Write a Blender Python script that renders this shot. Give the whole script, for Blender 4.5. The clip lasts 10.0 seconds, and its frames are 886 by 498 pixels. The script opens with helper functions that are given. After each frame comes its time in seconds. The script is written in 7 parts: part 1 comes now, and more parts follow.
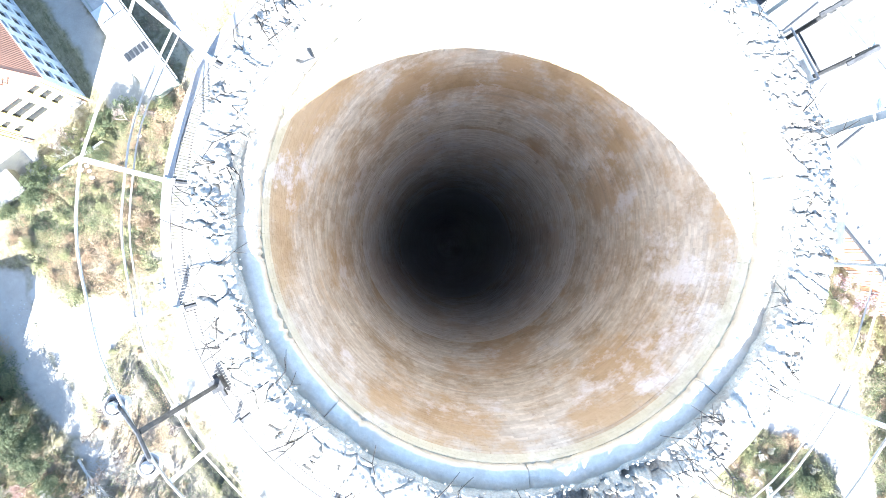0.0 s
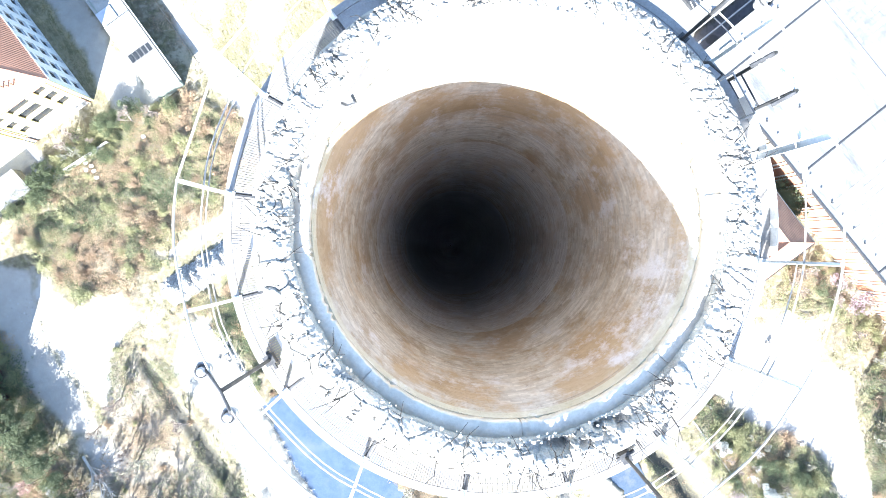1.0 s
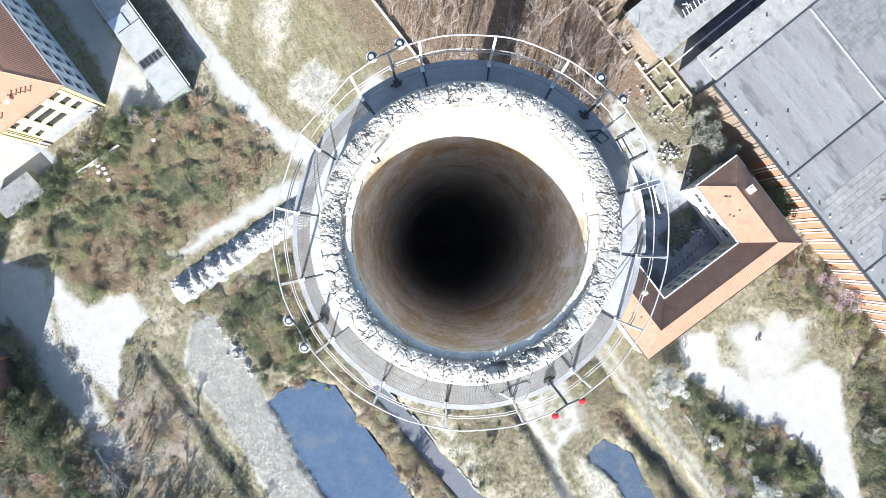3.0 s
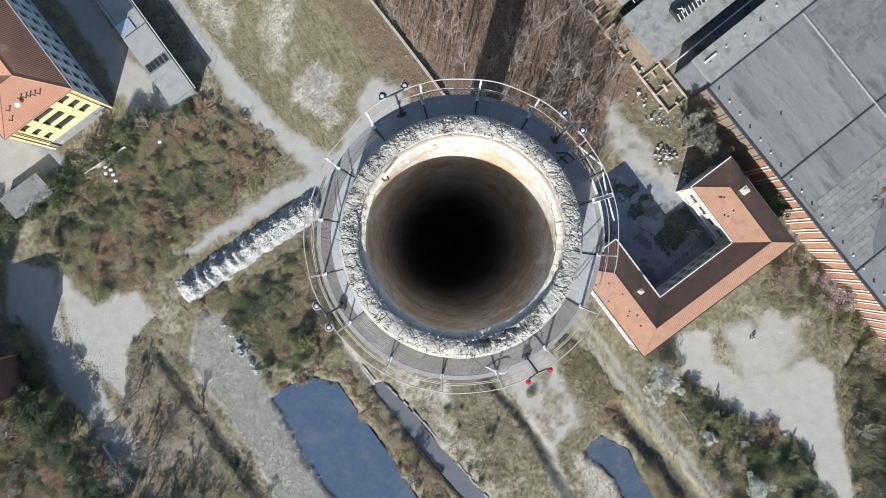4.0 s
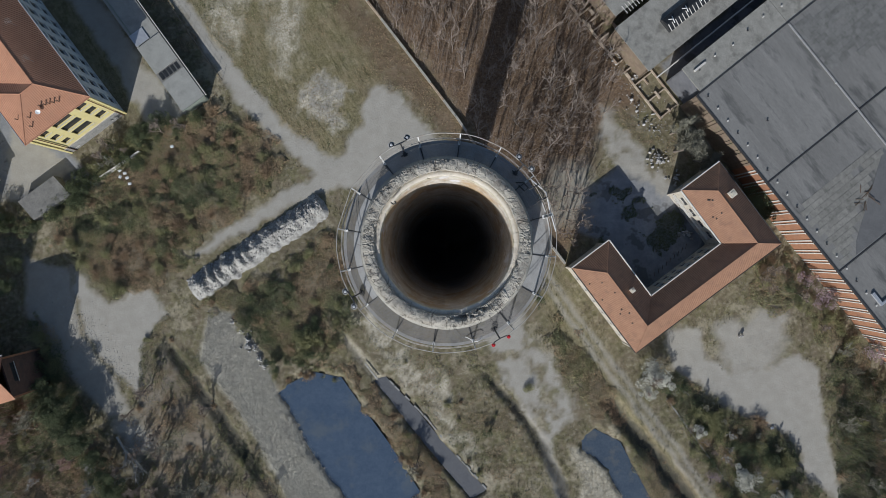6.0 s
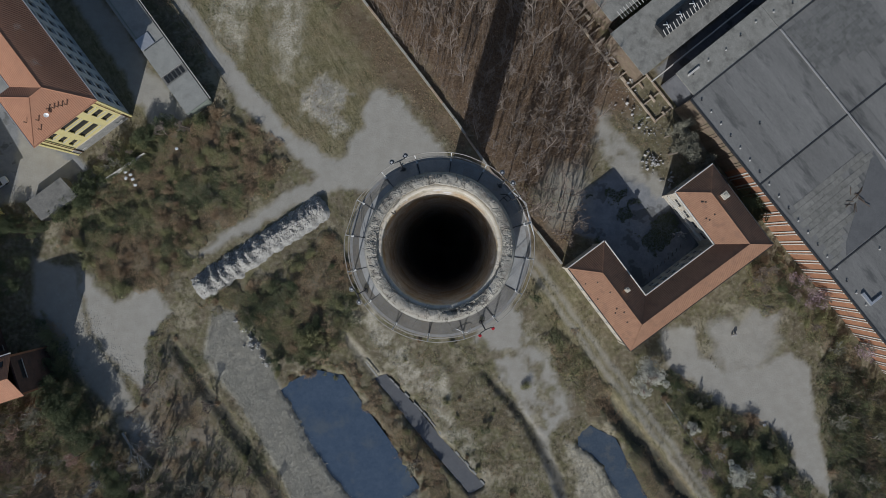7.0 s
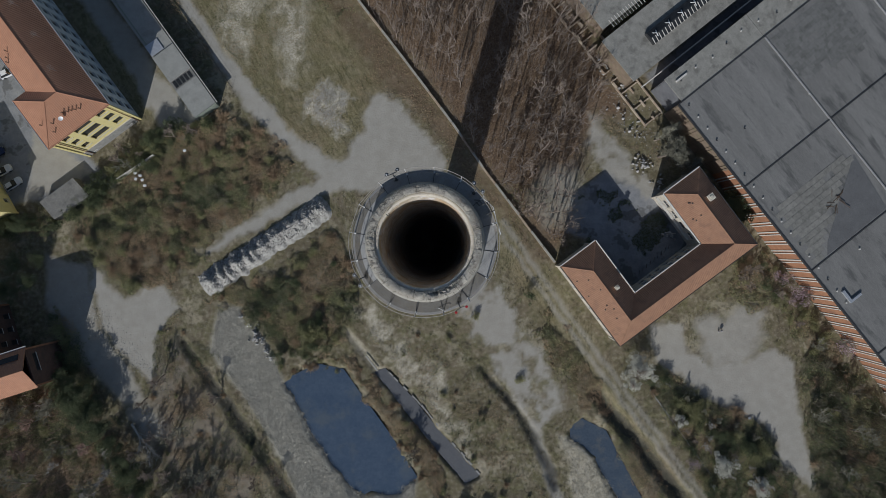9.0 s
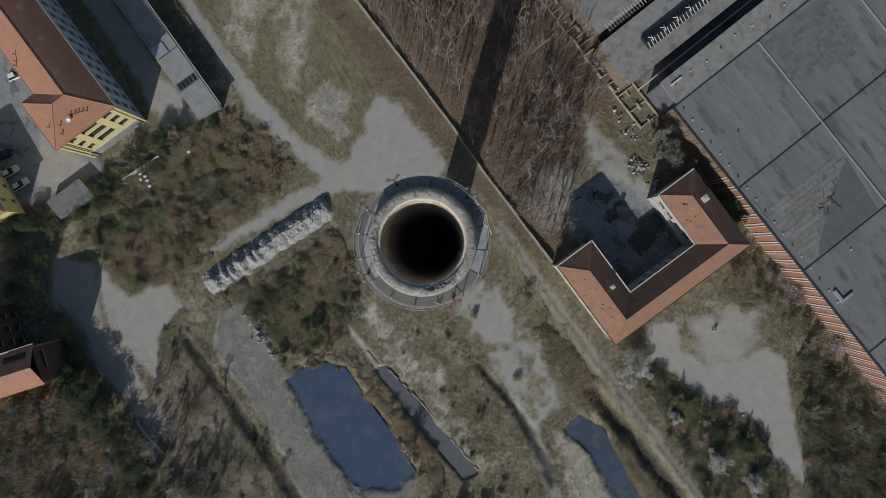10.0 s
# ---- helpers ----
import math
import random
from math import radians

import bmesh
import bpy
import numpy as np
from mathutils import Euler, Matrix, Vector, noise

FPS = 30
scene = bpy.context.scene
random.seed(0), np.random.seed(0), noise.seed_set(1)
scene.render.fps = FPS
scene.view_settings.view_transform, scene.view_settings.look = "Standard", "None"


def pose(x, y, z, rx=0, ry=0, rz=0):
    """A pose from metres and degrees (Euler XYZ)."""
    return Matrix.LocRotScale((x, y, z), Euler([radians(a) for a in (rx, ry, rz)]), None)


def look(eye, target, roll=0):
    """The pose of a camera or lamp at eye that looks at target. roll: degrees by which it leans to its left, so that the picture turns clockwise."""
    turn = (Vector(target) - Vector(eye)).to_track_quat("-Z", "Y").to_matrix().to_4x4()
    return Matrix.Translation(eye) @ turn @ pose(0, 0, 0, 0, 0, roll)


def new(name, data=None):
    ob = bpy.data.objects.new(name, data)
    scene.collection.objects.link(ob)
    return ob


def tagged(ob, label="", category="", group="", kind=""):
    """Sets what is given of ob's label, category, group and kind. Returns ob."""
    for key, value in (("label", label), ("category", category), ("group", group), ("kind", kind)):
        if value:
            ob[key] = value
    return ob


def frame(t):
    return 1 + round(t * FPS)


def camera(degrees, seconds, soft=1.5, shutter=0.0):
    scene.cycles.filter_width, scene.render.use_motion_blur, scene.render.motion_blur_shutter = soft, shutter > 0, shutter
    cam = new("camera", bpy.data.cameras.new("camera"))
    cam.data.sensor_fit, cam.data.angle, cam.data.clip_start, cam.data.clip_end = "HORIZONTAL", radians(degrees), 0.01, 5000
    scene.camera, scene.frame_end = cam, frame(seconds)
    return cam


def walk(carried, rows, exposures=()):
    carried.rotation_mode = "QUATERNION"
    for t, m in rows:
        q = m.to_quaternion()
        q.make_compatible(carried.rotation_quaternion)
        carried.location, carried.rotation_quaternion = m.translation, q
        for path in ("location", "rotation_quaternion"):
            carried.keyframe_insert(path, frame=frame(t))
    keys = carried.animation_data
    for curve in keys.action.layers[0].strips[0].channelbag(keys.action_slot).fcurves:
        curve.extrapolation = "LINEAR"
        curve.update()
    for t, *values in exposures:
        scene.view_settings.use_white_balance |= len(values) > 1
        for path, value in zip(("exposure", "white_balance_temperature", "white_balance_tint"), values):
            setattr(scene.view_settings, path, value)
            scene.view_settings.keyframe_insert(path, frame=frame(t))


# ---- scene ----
# The drone climbs from just over the chimney, looking straight down: seconds, x, y, z, tilts in degrees.
PATH = [
    (0.0, -0.543, -0.259, 122.709, 0.08, -0.26, -0.14),
    (0.5, -0.602, -0.248, 123.343, 0.05, -0.26, -0.11),
    (1.0, -0.666, -0.248, 124.057, 0.02, -0.26, -0.11),
    (1.5, -0.672, -0.241, 124.907, 0.01, -0.27, -0.10),
    (2.0, -0.626, -0.267, 125.875, 0.02, -0.25, -0.10),
    (2.5, -0.540, -0.268, 126.951, 0.03, -0.18, -0.10),
    (4.0, -0.391, -0.257, 130.716, -0.02, -0.07, -0.10),
    (4.5, -0.334, -0.296, 132.016, -0.02, -0.01, -0.09),
    (5.0, -0.253, -0.302, 133.341, -0.03, 0.02, -0.07),
    (5.5, -0.171, -0.252, 134.709, -0.02, 0.07, -0.06),
    (7.0, 0.155, -0.049, 138.891, -0.04, 0.11, 0.02),
    (7.5, 0.302, -0.038, 140.264, -0.06, 0.12, 0.06),
    (8.0, 0.502, -0.104, 141.607, -0.07, 0.13, 0.11),
    (8.5, 0.701, -0.189, 142.945, -0.07, 0.15, 0.15),
    (9.0, 0.862, -0.256, 144.292, -0.07, 0.16, 0.17),
    (9.5, 0.971, -0.286, 145.598, -0.05, 0.18, 0.21),
    (10.0, 1.057, -0.299, 146.907, -0.05, 0.17, 0.26),
]
EXPOSURES = [(t, stops, 5950 - 290 * min(1, max(0, (4.5 - t) / 2)), 10) for t, stops in (
    (0.0, 3.9), (1.0, 3.65), (2.0, 3.2), (2.5, 2.9), (3.3, 2.1), (4.0, 1.48), (4.5, 1.15), (5.0, 0.85), (5.5, 0.7), (6.0, 0.55), (7.5, 0.14), (10.0, 0.14))]
cam = camera(71.0, 10.0, soft=0.6)
walk(cam, [(t, pose(x, y, z, rx, ry, rz)) for t, x, y, z, rx, ry, rz in PATH], EXPOSURES)

# ---- light: a clear late-winter noon, the sun low in the south ----
SUN_UP, SUN_SIDE = 29.5, -15.3
world = bpy.data.worlds.new("sky")
scene.world = world
world.use_nodes = True
wn = world.node_tree.nodes
sky = wn.new("ShaderNodeTexSky")
sky.sky_type, sky.sun_disc = "NISHITA", False
sky.sun_elevation, sky.sun_rotation = radians(SUN_UP), radians(180 - SUN_SIDE)
world.node_tree.links.new(sky.outputs[0], wn["Background"].inputs[0])
wn["Background"].inputs[1].default_value = 0.05
sun = new("sun", bpy.data.lights.new("sun", "SUN"))
sun.data.energy, sun.data.angle, sun.data.color = 2.7, radians(0.53), (1.0, 0.96, 0.9)
a, e = radians(SUN_SIDE), radians(SUN_UP)
sun.matrix_world = look((0, 0, 0), (-math.sin(a) * math.cos(e), math.cos(a) * math.cos(e), -math.sin(e)))


# ---- materials ----
def rgb(c):
    return (*c, 1.0)


def surface(name, dark, light, size=2.0, fine=0.15, rough=0.85, bump=0.3, stain=None, stain_size=5.0, stain_amount=0.5, metal=0.0, vary=0.0, spec=0.5, island=False, layered=1.0, stretch=(1, 1)):
    """Two-scale weathered surface: sizes in metres."""
    m = bpy.data.materials.new(name)
    m.use_nodes = True
    n, l = m.node_tree.nodes, m.node_tree.links
    b = n["Principled BSDF"]
    tc = n.new("ShaderNodeMapping")
    tc.inputs["Scale"].default_value = (stretch[0], stretch[1], layered)
    l.new(n.new("ShaderNodeTexCoord").outputs["Object"], tc.inputs["Vector"])

    def noise_at(scale, detail):
        t = n.new("ShaderNodeTexNoise")
        t.inputs["Scale"].default_value, t.inputs["Detail"].default_value, t.inputs["Roughness"].default_value = scale, detail, 0.65
        l.new(tc.outputs[0], t.inputs["Vector"])
        return t

    big, small = noise_at(1 / size, 5), noise_at(1 / fine, 3)
    add = n.new("ShaderNodeMath")
    add.operation = "ADD"
    l.new(big.outputs[0], add.inputs[0])
    l.new(small.outputs[0], add.inputs[1])
    ramp = n.new("ShaderNodeMapRange")
    ramp.inputs["From Min"].default_value, ramp.inputs["From Max"].default_value = 0.72, 1.28
    l.new(add.outputs[0], ramp.inputs["Value"])
    mix = n.new("ShaderNodeMix")
    mix.data_type = "RGBA"
    l.new(ramp.outputs[0], mix.inputs["Factor"])
    mix.inputs["A"].default_value, mix.inputs["B"].default_value = rgb(dark), rgb(light)
    colour = mix.outputs["Result"]
    if stain:
        st = noise_at(1 / stain_size, 6)
        sr = n.new("ShaderNodeMapRange")
        sr.inputs["From Min"].default_value, sr.inputs["From Max"].default_value = 0.52, 0.66
        sr.inputs["To Max"].default_value = stain_amount
        l.new(st.outputs[0], sr.inputs["Value"])
        m2 = n.new("ShaderNodeMix")
        m2.data_type = "RGBA"
        l.new(sr.outputs[0], m2.inputs["Factor"])
        l.new(colour, m2.inputs["A"])
        m2.inputs["B"].default_value = rgb(stain)
        colour = m2.outputs["Result"]
    if vary:
        if island:
            src = n.new("ShaderNodeNewGeometry").outputs["Random Per Island"]
        else:
            src = n.new("ShaderNodeObjectInfo").outputs["Random"]
        vr = n.new("ShaderNodeMapRange")
        vr.inputs["To Min"].default_value, vr.inputs["To Max"].default_value = 1 - vary, 1 + vary
        l.new(src, vr.inputs["Value"])
        hs = n.new("ShaderNodeHueSaturation")
        l.new(vr.outputs[0], hs.inputs["Value"])
        l.new(colour, hs.inputs["Color"])
        colour = hs.outputs[0]
    l.new(colour, b.inputs["Base Color"])
    b.inputs["Roughness"].default_value, b.inputs["Metallic"].default_value = rough, metal
    b.inputs["Specular IOR Level"].default_value = spec
    if bump:
        bp = n.new("ShaderNodeBump")
        bp.inputs["Strength"].default_value, bp.inputs["Distance"].default_value = bump, fine * 0.3
        l.new(small.outputs[0], bp.inputs["Height"])
        l.new(bp.outputs[0], b.inputs["Normal"])
    return m


def leafy(name, dark, light, vary=0.14, tint=None, tint_amount=0.7):
    """Leaves whose shading normals lean upwards, as light that passes through a thin canopy makes them look."""
    m = surface(name, dark, light, 1.8, 0.5, 0.75, 0, tint, 7.0, tint_amount, vary=vary * 0.45, island=True, spec=0.1)
    n, l = m.node_tree.nodes, m.node_tree.links
    lean = n.new("ShaderNodeMix")
    lean.data_type = "VECTOR"
    lean.inputs["Factor"].default_value = 0.72
    l.new(n.new("ShaderNodeNewGeometry").outputs["Normal"], lean.inputs["A"])
    lean.inputs["B"].default_value = (0, 0, 1)
    unit = n.new("ShaderNodeVectorMath")
    unit.operation = "NORMALIZE"
    l.new(lean.outputs["Result"], unit.inputs[0])
    l.new(unit.outputs[0], n["Principled BSDF"].inputs["Normal"])
    return m


def flue_lining(name, pale, tan, rust_tone, rust_amount):
    """Old flue brick: grey-beige courses with vertical rust-brown runs, white efflorescence and thin soot lines."""
    m = surface(name, tan, pale, 0.7, 0.1, 0.92, 0.8, vary=0.13, island=True, layered=0.6)
    n, l = m.node_tree.nodes, m.node_tree.links
    colour = n["Principled BSDF"].inputs["Base Color"].links[0].from_socket
    tc = n.new("ShaderNodeTexCoord").outputs["Object"]
    for scale, lo, hi, amount, tone in (((0.6, 0.6, 0.3), 0.47, 0.57, rust_amount, rust_tone), ((1.8, 1.8, 0.9), 0.5, 0.62, rust_amount * 0.7, tuple(c * 0.75 for c in rust_tone)),
                                        ((1.3, 1.3, 0.6), 0.57, 0.66, 0.75, (0.78, 0.77, 0.78)), ((0.4, 0.4, 4.0), 0.57, 0.7, 0.35, (0.3, 0.27, 0.24)), ((5, 5, 2), 0.6, 0.7, 0.5, (0.26, 0.22, 0.18))):
        mp = n.new("ShaderNodeMapping")
        mp.inputs["Scale"].default_value = scale
        mp.inputs["Location"].default_value = (scale[2] * 7, 3.1, scale[0] * 5)
        l.new(tc, mp.inputs["Vector"])
        t = n.new("ShaderNodeTexNoise")
        t.inputs["Scale"].default_value, t.inputs["Detail"].default_value, t.inputs["Roughness"].default_value = 1.0, 6, 0.7
        l.new(mp.outputs[0], t.inputs["Vector"])
        sp = n.new("ShaderNodeMapRange")
        sp.inputs["From Min"].default_value, sp.inputs["From Max"].default_value, sp.inputs["To Max"].default_value = lo, hi, amount
        l.new(t.outputs[0], sp.inputs["Value"])
        k = n.new("ShaderNodeMix")
        k.data_type = "RGBA"
        l.new(sp.outputs[0], k.inputs["Factor"])
        l.new(colour, k.inputs["A"])
        k.inputs["B"].default_value = rgb(tone)
        colour = k.outputs["Result"]
    l.new(colour, n["Principled BSDF"].inputs["Base Color"])
    return m


concrete = surface("weathered concrete", (0.22, 0.215, 0.2), (0.4, 0.39, 0.36), 0.8, 0.04, 0.92, 0.5, (0.16, 0.15, 0.13), 0.5, 0.5)
concrete_pale = surface("pale weathering mortar", (0.3, 0.285, 0.245), (0.44, 0.42, 0.365), 0.5, 0.03, 0.92, 0.6, (0.2, 0.185, 0.155), 0.3, 0.6)
plaster_ring = surface("smooth cream render", (0.6, 0.53, 0.42), (0.74, 0.67, 0.55), 0.5, 0.04, 0.9, 0.5, (0.5, 0.43, 0.33), 0.3, 0.6)
rim_mortar = surface("crumbled mortar", (0.27, 0.245, 0.2), (0.53, 0.495, 0.42), 0.3, 0.02, 0.95, 0.9, (0.2, 0.165, 0.13), 0.35, 0.6)
rim_stone = surface("broken rim stone", (0.3, 0.29, 0.25), (0.6, 0.58, 0.52), 0.25, 0.025, 0.95, 0.9, (0.15, 0.14, 0.12), 0.2, 0.6, vary=0.25)
liner_brick = flue_lining("ash-bleached liner brick", (0.7, 0.66, 0.58), (0.51, 0.45, 0.36), (0.49, 0.345, 0.185), 0.85)
shaft_brick = surface("shaft brick", (0.22, 0.12, 0.08), (0.36, 0.2, 0.14), 1.2, 0.08, 0.9, 0.5)
galvanised = surface("galvanised steel", (0.25, 0.245, 0.23), (0.37, 0.36, 0.34), 0.3, 0.03, 0.55, 0.2, (0.3, 0.2, 0.13), 0.4, 0.35, metal=0.35)
plate_steel = surface("pale deck plate", (0.3, 0.3, 0.29), (0.42, 0.415, 0.4), 0.4, 0.03, 0.75, 0.3, (0.24, 0.22, 0.2), 0.5, 0.5)
# Darker copy of the grating for south and west, painting how light falls.
deck_dark = surface("darkened south and west grating", (0.14, 0.134, 0.124), (0.235, 0.226, 0.212), 0.4, 0.03, 0.8, 0.3, (0.2, 0.17, 0.14), 0.6, 0.5, metal=0.1)
grating_steel = surface("dull grating steel", (0.24, 0.238, 0.232), (0.36, 0.356, 0.345), 0.4, 0.03, 0.75, 0.3, (0.27, 0.23, 0.2), 0.6, 0.5, metal=0.1)
white_paint = surface("chipped white paint", (0.6, 0.6, 0.58), (0.8, 0.8, 0.78), 0.3, 0.03, 0.5, 0.2, (0.4, 0.33, 0.26), 0.3, 0.3)
rail_paint = surface("weathered pale rail paint", (0.3, 0.275, 0.235), (0.5, 0.47, 0.42), 0.25, 0.02, 0.6, 0.2, (0.24, 0.18, 0.13), 0.3, 0.5)
rust = surface("rusty iron", (0.1, 0.06, 0.04), (0.26, 0.15, 0.09), 0.3, 0.03, 0.85, 0.5)
dark_iron = surface("dark iron", (0.04, 0.04, 0.04), (0.1, 0.1, 0.1), 0.3, 0.03, 0.6, 0.3, metal=0.5)
lamp_red = surface("red lamp glass", (0.45, 0.02, 0.03), (0.6, 0.04, 0.05), 0.1, 0.01, 0.15, 0)
lamp_grey = surface("grey lamp glass", (0.35, 0.36, 0.38), (0.55, 0.56, 0.58), 0.1, 0.01, 0.15, 0)
wood_twig = surface("dry twig", (0.07, 0.05, 0.035), (0.14, 0.1, 0.07), 0.2, 0.02, 0.9, 0.2)
dead_stem = surface("blackened dead stem", (0.014, 0.012, 0.01), (0.035, 0.03, 0.024), 0.2, 0.02, 0.9, 0.2)
tile_red = surface("clay roof tile", (0.33, 0.158, 0.092), (0.43, 0.222, 0.132), 1.5, 0.12, 0.85, 0.4, (0.27, 0.14, 0.088), 3.0, 0.5)
tile_old = surface("old brown clay tile", (0.258, 0.138, 0.083), (0.352, 0.196, 0.118), 1.2, 0.12, 0.88, 0.4, (0.2, 0.115, 0.075), 2.2, 0.6)
stucco_yellow = surface("yellow stucco", (0.68, 0.58, 0.24), (0.78, 0.68, 0.33), 2.0, 0.1, 0.9, 0.2, (0.5, 0.45, 0.27), 2.0, 0.4)
stucco_grey = surface("grey stucco", (0.36, 0.37, 0.37), (0.48, 0.49, 0.48), 2.0, 0.1, 0.9, 0.2, (0.3, 0.29, 0.27), 2.0, 0.4)
stucco_white = surface("off-white stucco", (0.56, 0.57, 0.56), (0.7, 0.71, 0.69), 2.0, 0.1, 0.9, 0.2, (0.45, 0.45, 0.42), 2.0, 0.5)
stucco_old = surface("flaked cream stucco", (0.5, 0.45, 0.36), (0.68, 0.62, 0.5), 1.2, 0.1, 0.9, 0.3, (0.35, 0.25, 0.18), 1.4, 0.7)
brick_orange = surface("orange brick wall", (0.28, 0.13, 0.068), (0.4, 0.2, 0.11), 1.5, 0.1, 0.9, 0.4, (0.22, 0.12, 0.08), 2.5, 0.6)
bitumen = surface("grey bitumen sheet", (0.155, 0.151, 0.14), (0.235, 0.229, 0.212), 2.5, 0.15, 0.8, 0.3, (0.08, 0.08, 0.076), 2.6, 0.8, vary=0.09, stretch=(0.28, 1))
roof_panel = surface("weathered roof panel", (0.17, 0.165, 0.145), (0.27, 0.26, 0.23), 0.9, 0.12, 0.9, 0.5, (0.11, 0.11, 0.095), 1.6, 0.6, vary=0.12)
roof_panel_dark = surface("dark roof panel", (0.13, 0.128, 0.118), (0.2, 0.198, 0.185), 0.9, 0.12, 0.9, 0.5, (0.09, 0.09, 0.08), 1.6, 0.6, vary=0.12)
bitumen_old = surface("patched bitumen", (0.15, 0.145, 0.13), (0.25, 0.24, 0.215), 1.5, 0.25, 0.9, 0.5, (0.1, 0.1, 0.09), 2.0, 0.7)
roof_grey = surface("pale cement roof", (0.255, 0.255, 0.23), (0.35, 0.348, 0.315), 2.0, 0.12, 0.9, 0.3, (0.2, 0.2, 0.18), 2.5, 0.5)
roof_mid = surface("grey weathered roofing", (0.2, 0.193, 0.168), (0.34, 0.328, 0.288), 1.4, 0.15, 0.9, 0.4, (0.13, 0.125, 0.108), 2.6, 0.75)
stone_pale = surface("pale stone trim", (0.5, 0.48, 0.43), (0.7, 0.68, 0.62), 0.8, 0.06, 0.9, 0.3)
# Dark copy of the lodge's brick, with shade put into its colour.
brick_shade = surface("brick darkened for shade", (0.08, 0.05, 0.04), (0.15, 0.09, 0.07), 1.5, 0.1, 0.9, 0.4, (0.06, 0.05, 0.045), 2.0, 0.6)
old_wall = surface("old garden wall brick", (0.27, 0.19, 0.13), (0.46, 0.37, 0.27), 0.8, 0.1, 0.95, 0.6, (0.44, 0.39, 0.31), 1.6, 0.6)
ruin_plaster = surface("tan ruin plaster", (0.36, 0.29, 0.21), (0.55, 0.47, 0.36), 0.7, 0.08, 0.95, 0.6, (0.28, 0.2, 0.14), 1.0, 0.6)
rubble_mat = surface("broken concrete rubble", (0.25, 0.24, 0.22), (0.55, 0.53, 0.5), 0.8, 0.1, 0.95, 0.7, vary=0.35)
brick_brown = surface("weathered brown brick", (0.17, 0.125, 0.085), (0.3, 0.23, 0.165), 1.2, 0.1, 0.9, 0.5, (0.2, 0.19, 0.1), 1.5, 0.6)
zinc = surface("zinc gutter", (0.42, 0.44, 0.46), (0.6, 0.61, 0.62), 0.5, 0.05, 0.45, 0.1, metal=0.5)
glass_dark = surface("window glass", (0.02, 0.022, 0.025), (0.045, 0.048, 0.05), 1.0, 0.3, 0.3, 0, spec=0.15)
# Paler and less rusty step by step downward, painting light into the deep flue.
flue_pale = surface("flue lining lightened for depth", (0.78, 0.765, 0.74), (0.87, 0.86, 0.84), 2.5, 0.3, 0.95, 0.2, layered=1.5)
paler_brick = flue_lining("liner brick lightened for depth", (0.78, 0.75, 0.69), (0.62, 0.565, 0.485), (0.54, 0.395, 0.24), 0.75)
palest_brick = flue_lining("liner brick lightened most", (0.86, 0.845, 0.82), (0.75, 0.72, 0.68), (0.64, 0.54, 0.44), 0.45)
lime_brick = flue_lining("lime-washed brick", (0.7, 0.66, 0.53), (0.52, 0.47, 0.35), (0.56, 0.47, 0.28), 0.45)
# Render darkened to stand in for tree shade and the dim alley.
shade_render = surface("grey render darkened for shade", (0.11, 0.112, 0.12), (0.19, 0.192, 0.2), 1.5, 0.1, 0.9, 0.3)
shed_green = surface("faded green boarding", (0.17, 0.2, 0.165), (0.26, 0.29, 0.24), 0.8, 0.06, 0.85, 0.2, (0.2, 0.19, 0.16), 1.0, 0.6)
shutter_green = surface("green shutter", (0.1, 0.2, 0.13), (0.17, 0.3, 0.2), 0.4, 0.05, 0.7, 0.1)
plastic_white = surface("white plastic", (0.7, 0.7, 0.7), (0.82, 0.82, 0.8), 0.3, 0.05, 0.4, 0)
bark = surface("grey bark", (0.18, 0.144, 0.115), (0.345, 0.284, 0.232), 0.4, 0.05, 0.95, 0, vary=0.22)
bark_dark = surface("dark mossy bark", (0.085, 0.078, 0.05), (0.19, 0.175, 0.12), 0.4, 0.05, 0.95, 0, vary=0.22)
bark_white = surface("bleached dead wood", (0.3, 0.29, 0.26), (0.48, 0.46, 0.42), 0.4, 0.05, 0.9, 0)
bark_pale = surface("pale grey twig bark", (0.34, 0.32, 0.28), (0.54, 0.51, 0.46), 0.4, 0.05, 0.95, 0, vary=0.2)
bark_red = surface("reddish twig bark", (0.34, 0.225, 0.18), (0.52, 0.385, 0.32), 0.4, 0.05, 0.95, 0, vary=0.2)
bark_green = surface("mossy pale twig bark", (0.2, 0.193, 0.14), (0.355, 0.338, 0.265), 0.4, 0.05, 0.95, 0, vary=0.2)
leaf_green = leafy("evergreen leaf", (0.075, 0.094, 0.046), (0.18, 0.202, 0.105), tint=(0.17, 0.165, 0.09))
leaf_olive = leafy("olive scrub leaf", (0.235, 0.23, 0.1), (0.44, 0.418, 0.215), tint=(0.24, 0.25, 0.13))
leaf_dry = leafy("dry bramble leaf", (0.315, 0.213, 0.122), (0.545, 0.4, 0.25), tint=(0.385, 0.247, 0.142))
reed_mat = leafy("dry reed", (0.54, 0.505, 0.41), (0.66, 0.62, 0.515), 0.1)
straw_mat = leafy("straw reed", (0.55, 0.48, 0.33), (0.76, 0.69, 0.52), 0.12)
blossom_white = leafy("white blossom", (0.62, 0.6, 0.48), (0.86, 0.84, 0.72), 0.2)
blossom_pink = leafy("pink blossom", (0.38, 0.27, 0.3), (0.56, 0.43, 0.46), 0.25)
grass_mat = leafy("winter grass", (0.21, 0.188, 0.09), (0.38, 0.335, 0.2), 0.3, (0.37, 0.335, 0.22))

